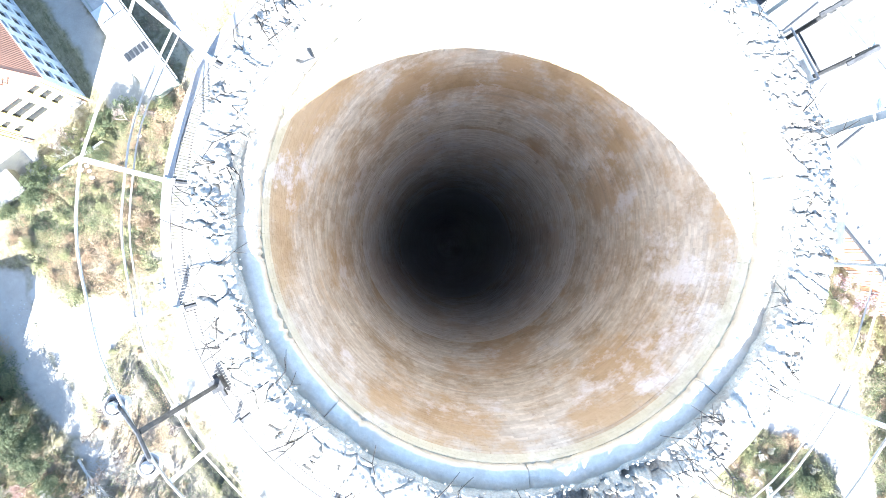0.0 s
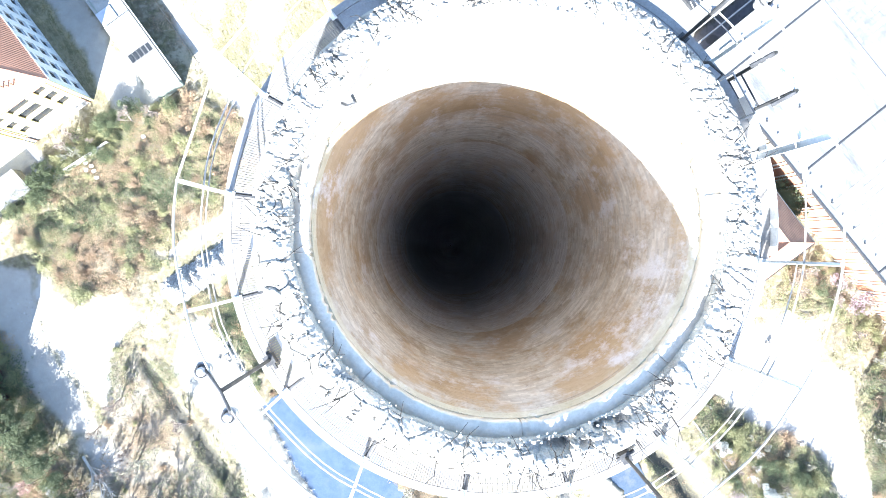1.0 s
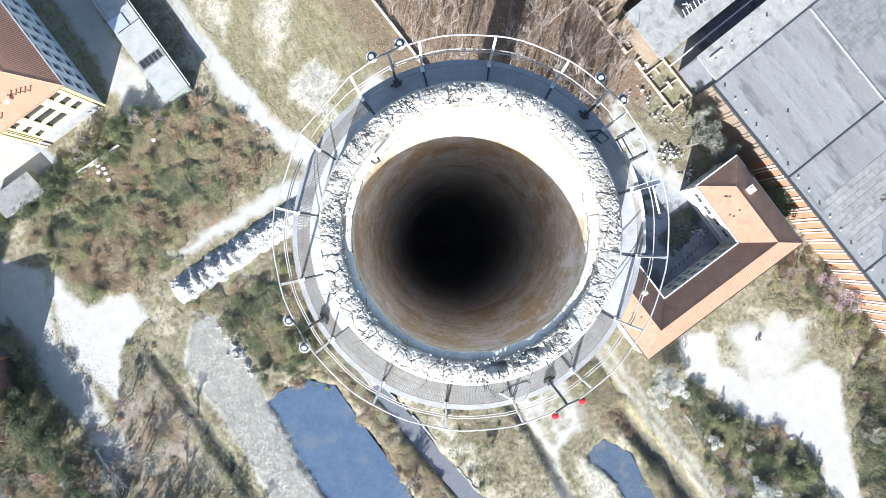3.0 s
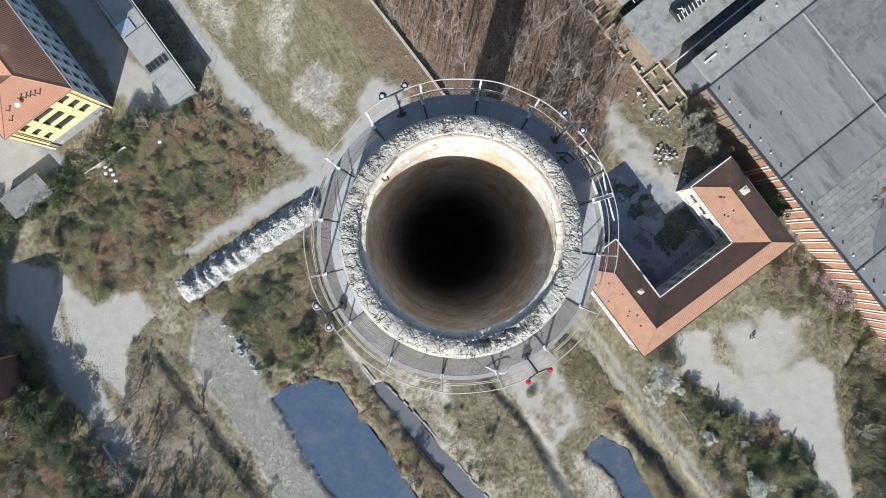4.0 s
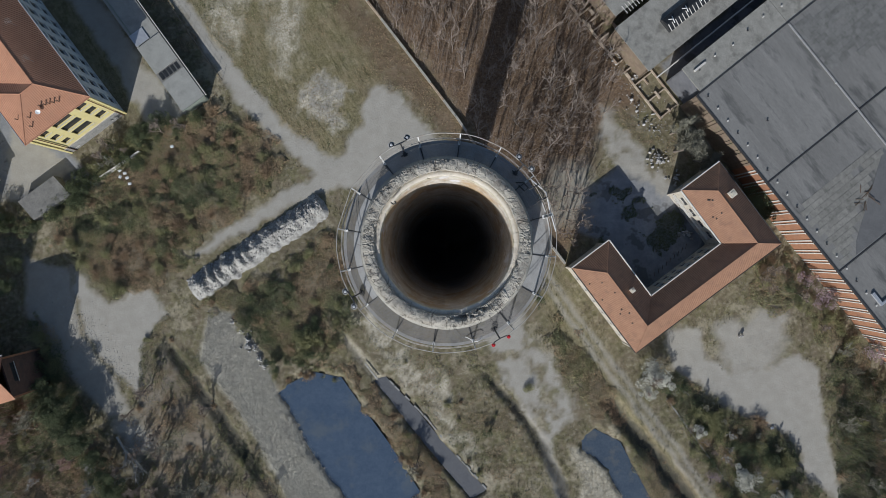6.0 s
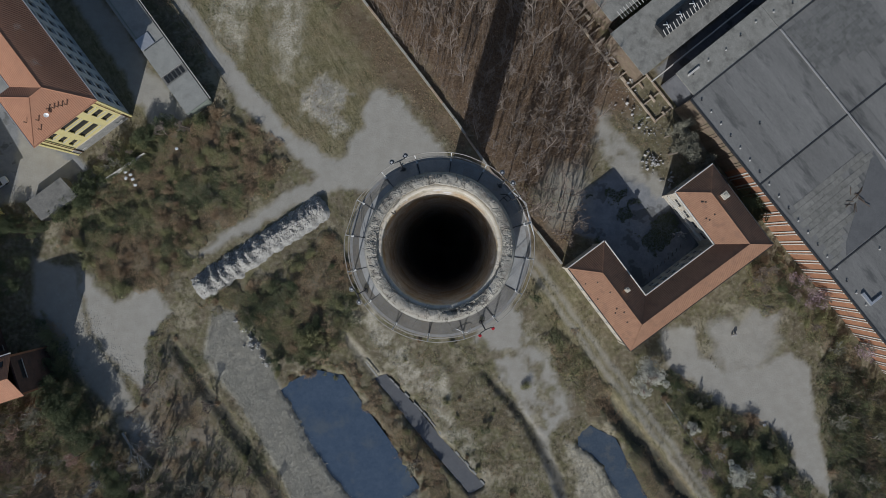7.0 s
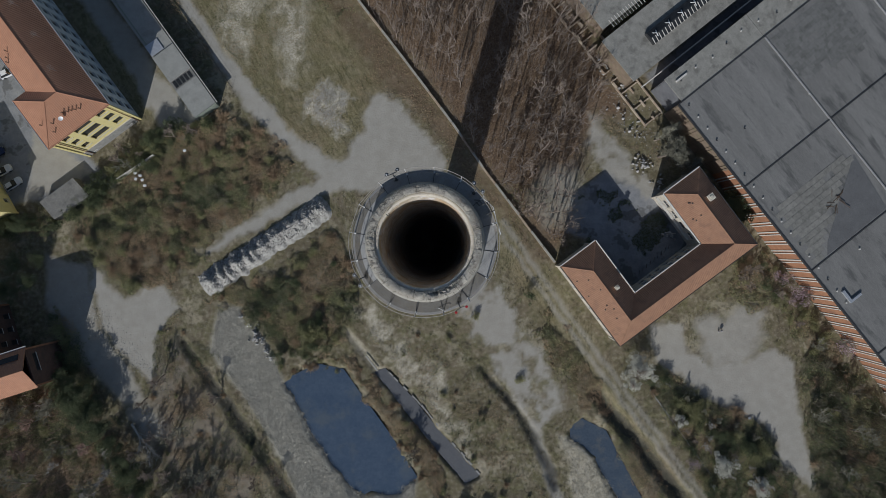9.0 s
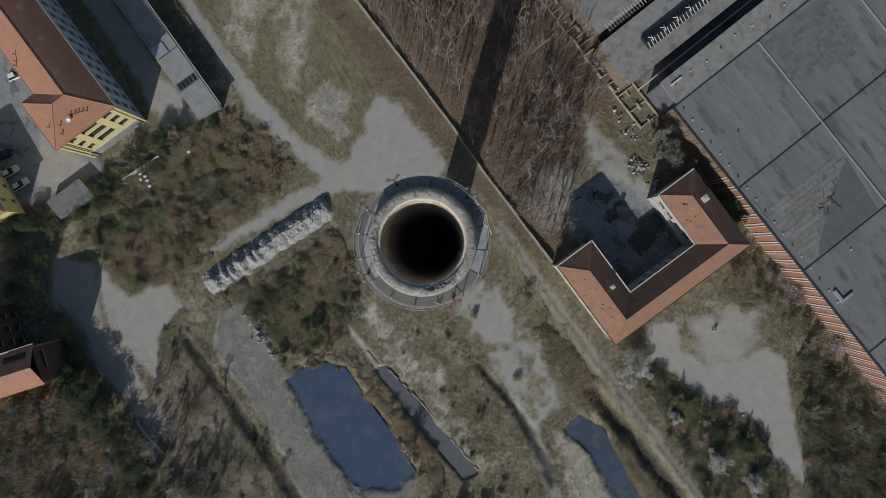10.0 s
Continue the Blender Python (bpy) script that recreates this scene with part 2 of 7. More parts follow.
water_mat = surface("still pond water", (0.056, 0.083, 0.125), (0.082, 0.112, 0.155), 5.0, 0.8, 0.12, 0.05, (0.11, 0.128, 0.14), 6.0, 0.6)
pale_water = surface("pale blue pond water", (0.06, 0.08, 0.108), (0.085, 0.108, 0.135), 4.0, 0.5, 0.12, 0.06, (0.13, 0.135, 0.13), 3.0, 0.6)
shallow_mat = surface("shallow silty water", (0.11, 0.112, 0.115), (0.15, 0.152, 0.155), 2.0, 0.4, 0.3, 0.06, (0.11, 0.105, 0.095), 2.0, 0.6)


# ---- building blocks ----
def mesh_of(name, bm):
    me = bpy.data.meshes.new(name)
    bm.normal_update()
    bm.to_mesh(me)
    bm.free()
    return me


def part(name, bm, material, parent, label=""):
    me = mesh_of(name, bm) if isinstance(bm, bmesh.types.BMesh) else bm
    if not me.materials:
        me.materials.append(material)
    ob = new(name, me)
    ob.parent = parent
    return tagged(ob, label)


def thing(name, label, category, m=Matrix(), group="", kind=""):
    ob = tagged(new(name), label, category, group, kind)
    ob.matrix_world = m
    return ob


def solid(name, bm, material, label="", category="", group="", kind="", m=Matrix()):
    me = mesh_of(name, bm) if isinstance(bm, bmesh.types.BMesh) else bm
    me.materials.append(material)
    ob = tagged(new(name, me), label, category, group, kind)
    ob.matrix_world = m
    return ob


def box(bm, x0, x1, y0, y1, z0, z1):
    v = [bm.verts.new((x, y, z)) for z in (z0, z1) for x, y in ((x0, y0), (x1, y0), (x1, y1), (x0, y1))]
    for f in ((3, 2, 1, 0), (4, 5, 6, 7), (0, 1, 5, 4), (1, 2, 6, 5), (2, 3, 7, 6), (3, 0, 4, 7)):
        bm.faces.new([v[i] for i in f])
    return bm


def prism(bm, pts, z0, z1):
    lo, hi = [bm.verts.new((x, y, z0)) for x, y in pts], [bm.verts.new((x, y, z1)) for x, y in pts]
    n = len(pts)
    bm.faces.new(lo[::-1])
    bm.faces.new(hi)
    for i in range(n):
        bm.faces.new((lo[i], lo[(i + 1) % n], hi[(i + 1) % n], hi[i]))
    return bm


def slab(bm, low, high):
    """A closed body between two matching loops of 3D points."""
    a, b = [bm.verts.new(p) for p in low], [bm.verts.new(p) for p in high]
    n = len(a)
    bm.faces.new(a[::-1])
    bm.faces.new(b)
    for i in range(n):
        bm.faces.new((a[i], a[(i + 1) % n], b[(i + 1) % n], b[i]))
    return bm


def tube(bm, pts, r, sides=6, closed=False, taper=1.0):
    pts = [Vector(p) for p in pts]
    rings, n = [], len(pts)
    for i, p in enumerate(pts):
        d = (pts[(i + 1) % n] - pts[i - 1]) if closed else (pts[min(i + 1, n - 1)] - pts[max(i - 1, 0)])
        q = d.to_track_quat("Z", "Y")
        rr = r * (1 + (taper - 1) * i / max(n - 1, 1))
        rings.append([bm.verts.new(p + q @ Vector((rr * math.cos(2 * math.pi * k / sides), rr * math.sin(2 * math.pi * k / sides), 0))) for k in range(sides)])
    for i in range(n if closed else n - 1):
        a, b = rings[i], rings[(i + 1) % n]
        for k in range(sides):
            bm.faces.new((a[k], a[(k + 1) % sides], b[(k + 1) % sides], b[k]))
    if not closed:
        bm.faces.new(rings[0][::-1])
        bm.faces.new(rings[-1])
    return bm


def lathe(bm, profile, a0=0.0, a1=360.0, steps=96):
    """Turns an (r, z) profile round the z axis; a full turn closes."""
    full = abs(a1 - a0 - 360) < 1e-6
    count = steps if full else steps + 1
    rows = []
    for i in range(count):
        t = radians(a0 + (a1 - a0) * i / steps)
        rows.append([bm.verts.new((r * math.sin(t), r * math.cos(t), z)) for r, z in profile])
    for i in range(steps):
        a, b = rows[i], rows[(i + 1) % count]
        for k in range(len(profile) - 1):
            bm.faces.new((a[k], a[k + 1], b[k + 1], b[k]))
    return bm


def ring_box(bm, r0, r1, z0, z1, a0, a1, steps=4, drop=0.0):
    """A piece of a ring; angles in degrees clockwise from north."""
    rows = []
    for i in range(steps + 1):
        t = radians(a0 + (a1 - a0) * i / steps)
        s, c = math.sin(t), math.cos(t)
        rows.append([bm.verts.new((r * s, r * c, z)) for r, z in ((r0, z0), (r1, z0), (r1, z1), (r0, z1 - drop))])
    for i in range(steps):
        a, b = rows[i], rows[i + 1]
        for k in range(4):
            bm.faces.new((a[k], b[k], b[(k + 1) % 4], a[(k + 1) % 4]))
    bm.faces.new(rows[0])
    bm.faces.new(rows[-1][::-1])
    return bm


def polar(deg, r, z=0.0):
    return Vector((r * math.sin(radians(deg)), r * math.cos(radians(deg)), z))


# ---- ground: one sheet out to the horizon, its soils blended by zone ----
rng = np.random.default_rng(7)


def lattice(x, y, seed):
    h = np.sin(x * 127.1 + y * 311.7 + seed * 74.7) * 43758.5453
    return h - np.floor(h)


def value_noise(x, y, seed=0):
    xi, yi = np.floor(x), np.floor(y)
    fx, fy = x - xi, y - yi
    fx, fy = fx * fx * (3 - 2 * fx), fy * fy * (3 - 2 * fy)
    a, b = lattice(xi, yi, seed), lattice(xi + 1, yi, seed)
    c, d = lattice(xi, yi + 1, seed), lattice(xi + 1, yi + 1, seed)
    return (a * (1 - fx) + b * fx) * (1 - fy) + (c * (1 - fx) + d * fx) * fy


def fractal(x, y, seed=0, octaves=4):
    total, amp, k = 0, 0.5, 1.0
    for o in range(octaves):
        total = total + amp * value_noise(x * k, y * k, seed + o * 13)
        amp, k = amp / 2, k * 2.1
    return total


def inside_by(x, y, pts):
    """Distance to a polygon's edge, plus inside and minus outside."""
    best, odd = np.full(x.shape, 1e9), np.zeros(x.shape, bool)
    for (x0, y0), (x1, y1) in zip(pts, pts[1:] + pts[:1]):
        dx, dy = x1 - x0, y1 - y0
        t = np.clip(((x - x0) * dx + (y - y0) * dy) / (dx * dx + dy * dy), 0, 1)
        best = np.minimum(best, np.hypot(x - x0 - t * dx, y - y0 - t * dy))
        odd ^= ((y0 > y) != (y1 > y)) & (x < x0 + (y - y0) * dx / (dy if dy else 1e-9))
    return np.where(odd, best, -best)


def zone(x, y, polygons, soft=0.8, ragged=1.6, seed=3):
    wx = x + (fractal(x / 3, y / 3, seed) - 0.5) * 2 * ragged + (fractal(x / 0.7, y / 0.7, seed + 40) - 0.5) * ragged * 0.7
    wy = y + (fractal(x / 3, y / 3, seed + 5) - 0.5) * 2 * ragged + (fractal(x / 0.7, y / 0.7, seed + 45) - 0.5) * ragged * 0.7
    out = np.zeros(x.shape)
    for p in polygons:
        out = np.maximum(out, np.clip(0.5 + inside_by(wx, wy, p) / (2 * soft), 0, 1))
    return out


ROAD = [(-75, 76.5), (-62.6, 58.7), (-53, 44.6), (-45.6, 32.6), (-39, 26), (-28.5, 18.5), (-24, 19.7), (-33, 25.4), (-40.4, 32.6), (-49.6, 44.6), (-60, 58.7), (-71.5, 76)]
CLEARING = [(-17.8, 32), (-15, 35.8), (-12, 34.5), (-8.1, 31.8), (1.3, 19.8), (-2.7, 13.7), (-12, 12), (-26, 14), (-35, 22), (-36, 26.5), (-28, 19.8), (-22, 20.3), (-18.8, 26.4)]
PATH_WEST = [(-44.1, 6.9), (-31, 14.5), (-24, 18), (-21.4, 14.3), (-27, 12.5), (-44.1, 3.5), (-54.8, -2.5), (-54.8, -0.5)]
PATH_EAST = [(4, -14), (9, -8), (12, -7.5), (18.2, -18.1), (27.1, -31.3), (28.9, -37.5), (21.8, -42.8), (19.1, -38.4), (15.6, -33.1), (9.4, -23.4)]
TRACK_EAST = [(20, -39), (23, -41), (25.5, -50), (30, -62), (27.4, -62), (23.3, -51)]
PATCH_WEST = [(-82.2, -4.3), (-77.5, -8.7), (-74.2, -12.7), (-69, -10.6), (-64.1, -8.6), (-61.4, -14.6), (-66.8, -22), (-67, -32.7), (-70.1, -29.4), (-78.8, -19.4)]
PATCH_EAST = [(48.2, -18), (55.3, -17.9), (57.1, -23.2), (62.4, -28.5), (71.2, -26.7), (76.5, -23.2), (81.8, -26.7), (82.7, -35.5), (86.4, -56), (79.5, -50.5), (75.7, -41), (64.2, -36.5), (55.3, -30), (50, -26.5)]
PATCH_HOUSE = [(58.8, -17.9), (69.4, -13.5), (74.7, -15.2), (74.7, -20.5), (71.2, -26.7), (62.4, -29.4)]
WOOD_CLEAR = [(20.5, 11), (25, 18.5), (31, 18), (33, 12), (30.5, 5.5), (24.5, 5)]
RUIN_PATH = [(33, 31), (36, 29), (43, 21), (47, 16), (52, 12.6), (45, 12), (38.5, 18.5), (34, 24)]
COURT = [(30.2, 11.9), (38.7, 18.3), (45.4, 14.6), (52.1, 12.6), (60.4, 0.7), (45.3, -10.8), (36.1, 1.5), (29, 3.2)]
PARKING = [(-140, 90), (-100, 64), (-88, 40), (-82, 20.5), (-76, 14), (-85, 8), (-96, 11), (-140, -12)]
YARD_PATH = [(-85, 66), (-77, 57), (-66, 40), (-56, 29.5), (-60, 25), (-66, 27.5), (-67.5, 31), (-73, 41), (-90, 66)]
LANE = [(9.4, 14.5), (13.4, 9.1), (32.2, -18.2), (41.6, -33.2), (66, -66), (60, -66), (36.3, -34.5), (28.2, -22.5), (9, 2.4)]
WHEEL_A = [(13.0, 5.2), (32, -21.5), (63, -62), (62.2, -62), (31.2, -22), (12.4, 4.8)]
WHEEL_B = [(14.6, 6.4), (33.6, -20.3), (64.8, -62), (64.0, -62), (32.8, -20.8), (13.9, 6)]
SHADE_LANE_W = [(-92, -2), (-82.5, -4.8), (-80, -19), (-73, -28), (-69, -36), (-74, -37), (-83, -27), (-92, -14)]
POND_A = [(-36.6, -31.8), (-32, -29.4), (-28.4, -27.6), (-22.6, -28.8), (-18.6, -34.6), (-12.2, -43.6), (-6.2, -53.4), (-9.8, -57.2), (-19.2, -57.6), (-25.1, -50.6), (-30.5, -41.9)]
REED_A = [(-51.5, -13.6), (-47, -14.5), (-41, -21.5), (-37.2, -30.6), (-30.5, -41.9), (-24.5, -51.6), (-17.5, -59), (-6, -54), (-6, -58), (-14, -64), (-31, -64), (-37.2, -48.6), (-45.3, -35.3), (-53.3, -24.6)]
POND_B = [(30.6, -41.9), (33.3, -40.1), (38.6, -42.8), (46.6, -58.2), (50, -66), (45, -66), (41.3, -58.2), (36.0, -49.8), (30.7, -44.5)]
REED_B = [(27.1, -43.7), (30.7, -44.5), (36.0, -50.7), (42.2, -58.2), (45, -65), (31.7, -65), (29.8, -49.9)]
CANAL = [(-15.2, -29.4), (-12.4, -28.6), (-5.9, -35.8), (-0.6, -42.5), (8.8, -53.2), (5.5, -55), (-2.8, -45.0), (-10.8, -34.9)]
DRY_CUT = [(-23.5, -18.5), (-21.5, -19.2), (-13.2, -28.8), (-15.0, -29.6)]
STRAW = [(-50, 60), (-41, 60), (-44.6, 51.2), (-46.5, 43.5), (-51.4, 48.5)]
STRAW_B = [(-38.8, 56), (-30.8, 60), (-32, 44.1), (-34.8, 37.5), (-38, 46.8)]
WALL_STRIP = [(-25.7, 60), (-6.5, 42.3), (1.8, 28.4), (9, 18), (25.6, -3.6), (22, -2), (6, 16), (-5.3, 31), (-15, 38), (-20.4, 46), (-30, 60)]
DITCH = [(34.2, -33.9), (36.8, -32.6), (50.3, -48.0), (64, -66), (60.5, -66), (47.3, -49.8)]
MEADOW = [(-61.5, 64), (-50, 44.5), (-40.6, 32), (-33.5, 25), (-26, 20.5), (-19, 27), (-17.5, 36), (-13, 37), (-22, 56), (-27, 66)]
WOOD = [(-20, 58), (3.5, 29.5), (9.2, 18.4), (26, -2), (34, 4), (30, 14), (36, 30), (44, 31), (27, 62), (20, 80), (-30, 80)]
BARE_SPOT = [(-32.3, 34.4), (-27.4, 38.8), (-22.1, 34.9), (-23.9, 30.9), (-21.6, 26.5), (-24.7, 25.1), (-29.2, 27.8), (-32.3, 30.0)]
POOL_W = [(-71.5, -37.5), (-67, -38), (-64.5, -44), (-68, -47), (-72, -43)]
BANK_LINE = [(8.5, -27.8), (10.1, -27.8), (17.2, -35.8), (23.3, -44.6), (28.0, -55.2), (26.7, -56.9), (22.0, -46.4), (15.8, -36.6)]
SCRUB_LINE = [(-60.9, -21.0), (-58.7, -22.7), (-46.2, -39.5), (-33.4, -58.5), (-28, -66), (-31, -66), (-36.2, -58.5), (-48.9, -40.4), (-60.0, -24.5)]
SCRUB_LINE_B = [(-49.4, -40.0), (-48.2, -40.8), (-39.5, -51.5), (-33, -61), (-35, -61), (-41.2, -51.2)]
STRAW_SOUTH = [(-22.9, -13.8), (-14.9, -15.5), (-6.9, -25.2), (0.6, -29.6), (0.6, -35.8), (-6.9, -29.6), (-17.5, -20.0)]
STRAW_CANAL = [(-12, -27.4), (-5, -34.6), (0.5, -41.5), (9.5, -52.5), (11.5, -52), (2.5, -40), (-4, -32), (-10.5, -26)]
YARD_PALE = [(-95, 27), (-82.5, 19), (-81, 17), (-86, 14.5), (-97.5, 9.5), (-95.5, 20)]
SCRUB_SHADE = [(-69, -30), (-62, -22), (-56, -34), (-46, -50), (-42, -62), (-60, -62), (-66, -48)]
ALLEY = [(47.2, 40.2), (50.4, 36), (56.8, 35.3), (53, 40), (109.9, 85.6), (107.5, 88.7)]
core_x, core_y = np.arange(-124, 124.01, 0.5), np.arange(-84, 84.01, 0.5)
far = np.array([140, 180, 260, 420, 800, 1500, 2600.0])
gx, gy = np.concatenate([-far[::-1], core_x, far]), np.concatenate([-far[::-1] + 0.0, core_y, far])
GX, GY = np.meshgrid(gx, gy)


def ground_height(x, y):
    h = (fractal(x / 9, y / 9, 2) - 0.47) * 0.5 + (fractal(x / 1.6, y / 1.6, 9, 3) - 0.44) * 0.14
    flat = zone(x, y, [ROAD, CLEARING, PATH_WEST, PATH_EAST, PATCH_WEST, PATCH_EAST, COURT, PARKING, LANE], 1.5, 0.5)
    h = h * (1 - 0.8 * flat)
    h = h - 1.3 * zone(x, y, [POND_A, POND_B], 1.2, 1.8) - 1.5 * zone(x, y, [DITCH], 0.9, 0.5) - 0.8 * zone(x, y, [BANK_LINE, SCRUB_LINE, SCRUB_LINE_B], 0.6, 0.7) - 1.3 * zone(x, y, [CANAL], 0.7, 0.6) - 0.4 * zone(x, y, [DRY_CUT], 0.5, 0.3)
    return h * (np.maximum(np.abs(x) / 124, np.abs(y) / 84) <= 1.0)


GZ = ground_height(GX, GY)
ny, nx = GX.shape
idx = np.arange(nx * ny).reshape(ny, nx)
quads = np.stack([idx[:-1, :-1], idx[:-1, 1:], idx[1:, 1:], idx[1:, :-1]], -1).reshape(-1, 4)


def quick_mesh(name, verts, faces, smooth=False):
    """A mesh out of arrays; all faces have the same number of corners."""
    me = bpy.data.meshes.new(name)
    k = faces.shape[1]
    me.vertices.add(len(verts))
    me.vertices.foreach_set("co", np.asarray(verts, np.float32).ravel())
    me.loops.add(faces.size)
    me.loops.foreach_set("vertex_index", faces.astype(np.int32).ravel())
    me.polygons.add(len(faces))
    me.polygons.foreach_set("loop_start", np.arange(0, faces.size, k, dtype=np.int32))
    if smooth:
        me.polygons.foreach_set("use_smooth", np.ones(len(faces), bool))
    me.update(calc_edges=True)
    me.validate()
    return me


ground_mesh = quick_mesh("ground", np.stack([GX, GY, GZ], -1).reshape(-1, 3), quads, True)
layers = {
    "pale": zone(GX, GY, [ROAD, CLEARING, PATH_WEST, PATCH_WEST, YARD_PATH, YARD_PALE, PATCH_EAST], 0.6, 1.5)
    + zone(GX, GY, [PATH_EAST, RUIN_PATH], 0.8, 2.4) * np.clip((fractal(GX / 3, GY / 3, 91) - 0.31) * 6.5, 0.1, 1)
    + 0.85 * zone(GX, GY, [TRACK_EAST, WHEEL_A, WHEEL_B, SHADE_LANE_W], 0.5, 0.7) + 0.3 * zone(GX, GY, [SCRUB_SHADE], 2.0, 4.0) * np.clip((fractal(GX / 3, GY / 3, 92) - 0.33) * 6, 0, 1) + 0.95 * zone(GX, GY, [PATCH_HOUSE, POOL_W], 1.6, 2.5)
    + 0.7 * zone(GX, GY, [WOOD_CLEAR], 1.8, 2.5) + 0.9 * zone(GX, GY, [BARE_SPOT], 1.2, 4.5) * np.clip((fractal(GX / 1.2, GY / 1.2, 93) - 0.27) * 5, 0, 1),
    "asphalt": zone(GX, GY, [COURT, PARKING, ALLEY], 0.5, 0.6),
    # The scrub zone's share is no litter: it darkens the soil for tree shade.
    "litter": (1 - 0.8 * zone(GX, GY, [WOOD_CLEAR], 1.8, 2.5)) * np.maximum(zone(GX, GY, [WOOD], 2.0, 2.0) + 0.6 * zone(GX, GY, [SCRUB_SHADE], 2.0, 3.0), 0.7 * zone(GX, GY, [WALL_STRIP], 1.4, 2.0)),
    "straw": zone(GX, GY, [REED_B], 0.8, 1.0) + zone(GX, GY, [STRAW, STRAW_B], 2.0, 3.0) * 0.85 * np.clip((fractal(GX / 1.2, GY / 3.5, 95) - 0.27) * 6, 0.25, 1) + 1.2 * zone(GX, GY, [BARE_SPOT], 1.0, 2.5) * np.clip((fractal(GX / 0.9, GY / 0.9, 94) - 0.25) * 6, 0.2, 1) + 0.6 * zone(GX, GY, [DRY_CUT], 0.6, 0.5) + 0.75 * zone(GX, GY, [STRAW_SOUTH, STRAW_CANAL], 1.2, 3.0) * np.clip((fractal(GX / 1.6, GY / 1.6, 97) - 0.3) * 5, 0, 1),
    "green": zone(GX, GY, [MEADOW, LANE, [(-86, 52), (-78, 42), (-69, 29), (-65, 29), (-68, 38), (-78, 56)]], 2.0, 2.5),
    "reed": zone(GX, GY, [REED_A], 0.8, 1.0),
    # True mud under water; along ditch and bank lines it paints their shade.
    "mud_shade": zone(GX, GY, [POND_A, POND_B, CANAL], 0.8, 0.8) + 0.75 * zone(GX, GY, [DITCH, BANK_LINE, SCRUB_LINE, SCRUB_LINE_B], 0.6, 0.9),
}
for key, values in layers.items():
    ground_mesh.attributes.new(key, "FLOAT", "POINT").data.foreach_set("value", np.clip(values, 0, 1).astype(np.float32).ravel())


def ground_material():
    m = bpy.data.materials.new("waste ground")
    m.use_nodes = True
    n, l = m.node_tree.nodes, m.node_tree.links
    b = n["Principled BSDF"]
    tc = n.new("ShaderNodeTexCoord")

    def noise_at(size, detail, rough=0.65):
        t = n.new("ShaderNodeTexNoise")
        t.inputs["Scale"].default_value, t.inputs["Detail"].default_value, t.inputs["Roughness"].default_value = 1 / size, detail, rough
        l.new(tc.outputs["Object"], t.inputs["Vector"])
        return t.outputs[0]

    def spread(value, lo, hi, top=1.0):
        r = n.new("ShaderNodeMapRange")
        r.inputs["From Min"].default_value, r.inputs["From Max"].default_value, r.inputs["To Max"].default_value = lo, hi, top
        l.new(value, r.inputs["Value"])
        return r.outputs[0]

    def blend(fac, x, y):
        k = n.new("ShaderNodeMix")
        k.data_type = "RGBA"
        l.new(fac, k.inputs["Factor"])
        for socket, value in (("A", x), ("B", y)):
            if isinstance(value, tuple):
                k.inputs[socket].default_value = rgb(value)
            else:
                l.new(value, k.inputs[socket])
        return k.outputs["Result"]

    def layer(key):
        t = n.new("ShaderNodeAttribute")
        t.attribute_name = key
        return t.outputs["Fac"]

    big, mid, fine, grit = noise_at(14, 4), noise_at(2.5, 5), noise_at(0.45, 4, 0.75), noise_at(0.12, 2)
    dry = blend(spread(fine, 0.36, 0.64), (0.105, 0.086, 0.05), (0.29, 0.245, 0.165))
    olive = blend(spread(fine, 0.36, 0.64), (0.095, 0.09, 0.042), (0.255, 0.23, 0.127))
    base = blend(spread(mid, 0.4, 0.6), dry, olive)
    base = blend(spread(big, 0.5, 0.68, 0.6), base, (0.17, 0.135, 0.095))
    green = blend(spread(fine, 0.36, 0.64), (0.14, 0.128, 0.06), (0.31, 0.265, 0.15))
    green = blend(spread(mid, 0.45, 0.7, 0.8), green, (0.37, 0.32, 0.205))
    green = blend(spread(big, 0.5, 0.66, 0.5), green, (0.29, 0.22, 0.135))
    pale = blend(spread(mid, 0.35, 0.7), (0.365, 0.342, 0.29), (0.43, 0.405, 0.35))
    pale = blend(spread(grit, 0.35, 0.7, 0.25), pale, (0.235, 0.21, 0.17))
    asphalt = blend(spread(mid, 0.4, 0.7), (0.23, 0.235, 0.24), (0.34, 0.34, 0.335))
    asphalt = blend(spread(noise_at(5, 3), 0.54, 0.6, 0.7), asphalt, (0.1, 0.1, 0.095))
    litter = blend(spread(fine, 0.36, 0.64), (0.1, 0.067, 0.043), (0.222, 0.155, 0.1))
    litter = blend(spread(mid, 0.52, 0.68, 0.5), litter, (0.2, 0.16, 0.12))
    reed = blend(spread(fine, 0.36, 0.64), (0.44, 0.41, 0.33), (0.54, 0.508, 0.415))
    tuft = noise_at(0.9, 3, 0.8)
    base = blend(spread(noise_at(6, 5, 0.7), 0.53, 0.62, 0.7), base, (0.38, 0.335, 0.235))
    base = blend(spread(noise_at(4.2, 5, 0.7), 0.55, 0.64, 0.6), base, (0.1, 0.085, 0.052))
    base = blend(spread(tuft, 0.54, 0.64, 0.55), base, (0.07, 0.062, 0.038))
    base = blend(spread(tuft, 0.46, 0.36, 0.6), base, (0.36, 0.32, 0.235))
    green = blend(spread(tuft, 0.54, 0.64, 0.45), green, (0.075, 0.075, 0.038))
    lie = n.new("ShaderNodeMapping")
    lie.vector_type = "TEXTURE"
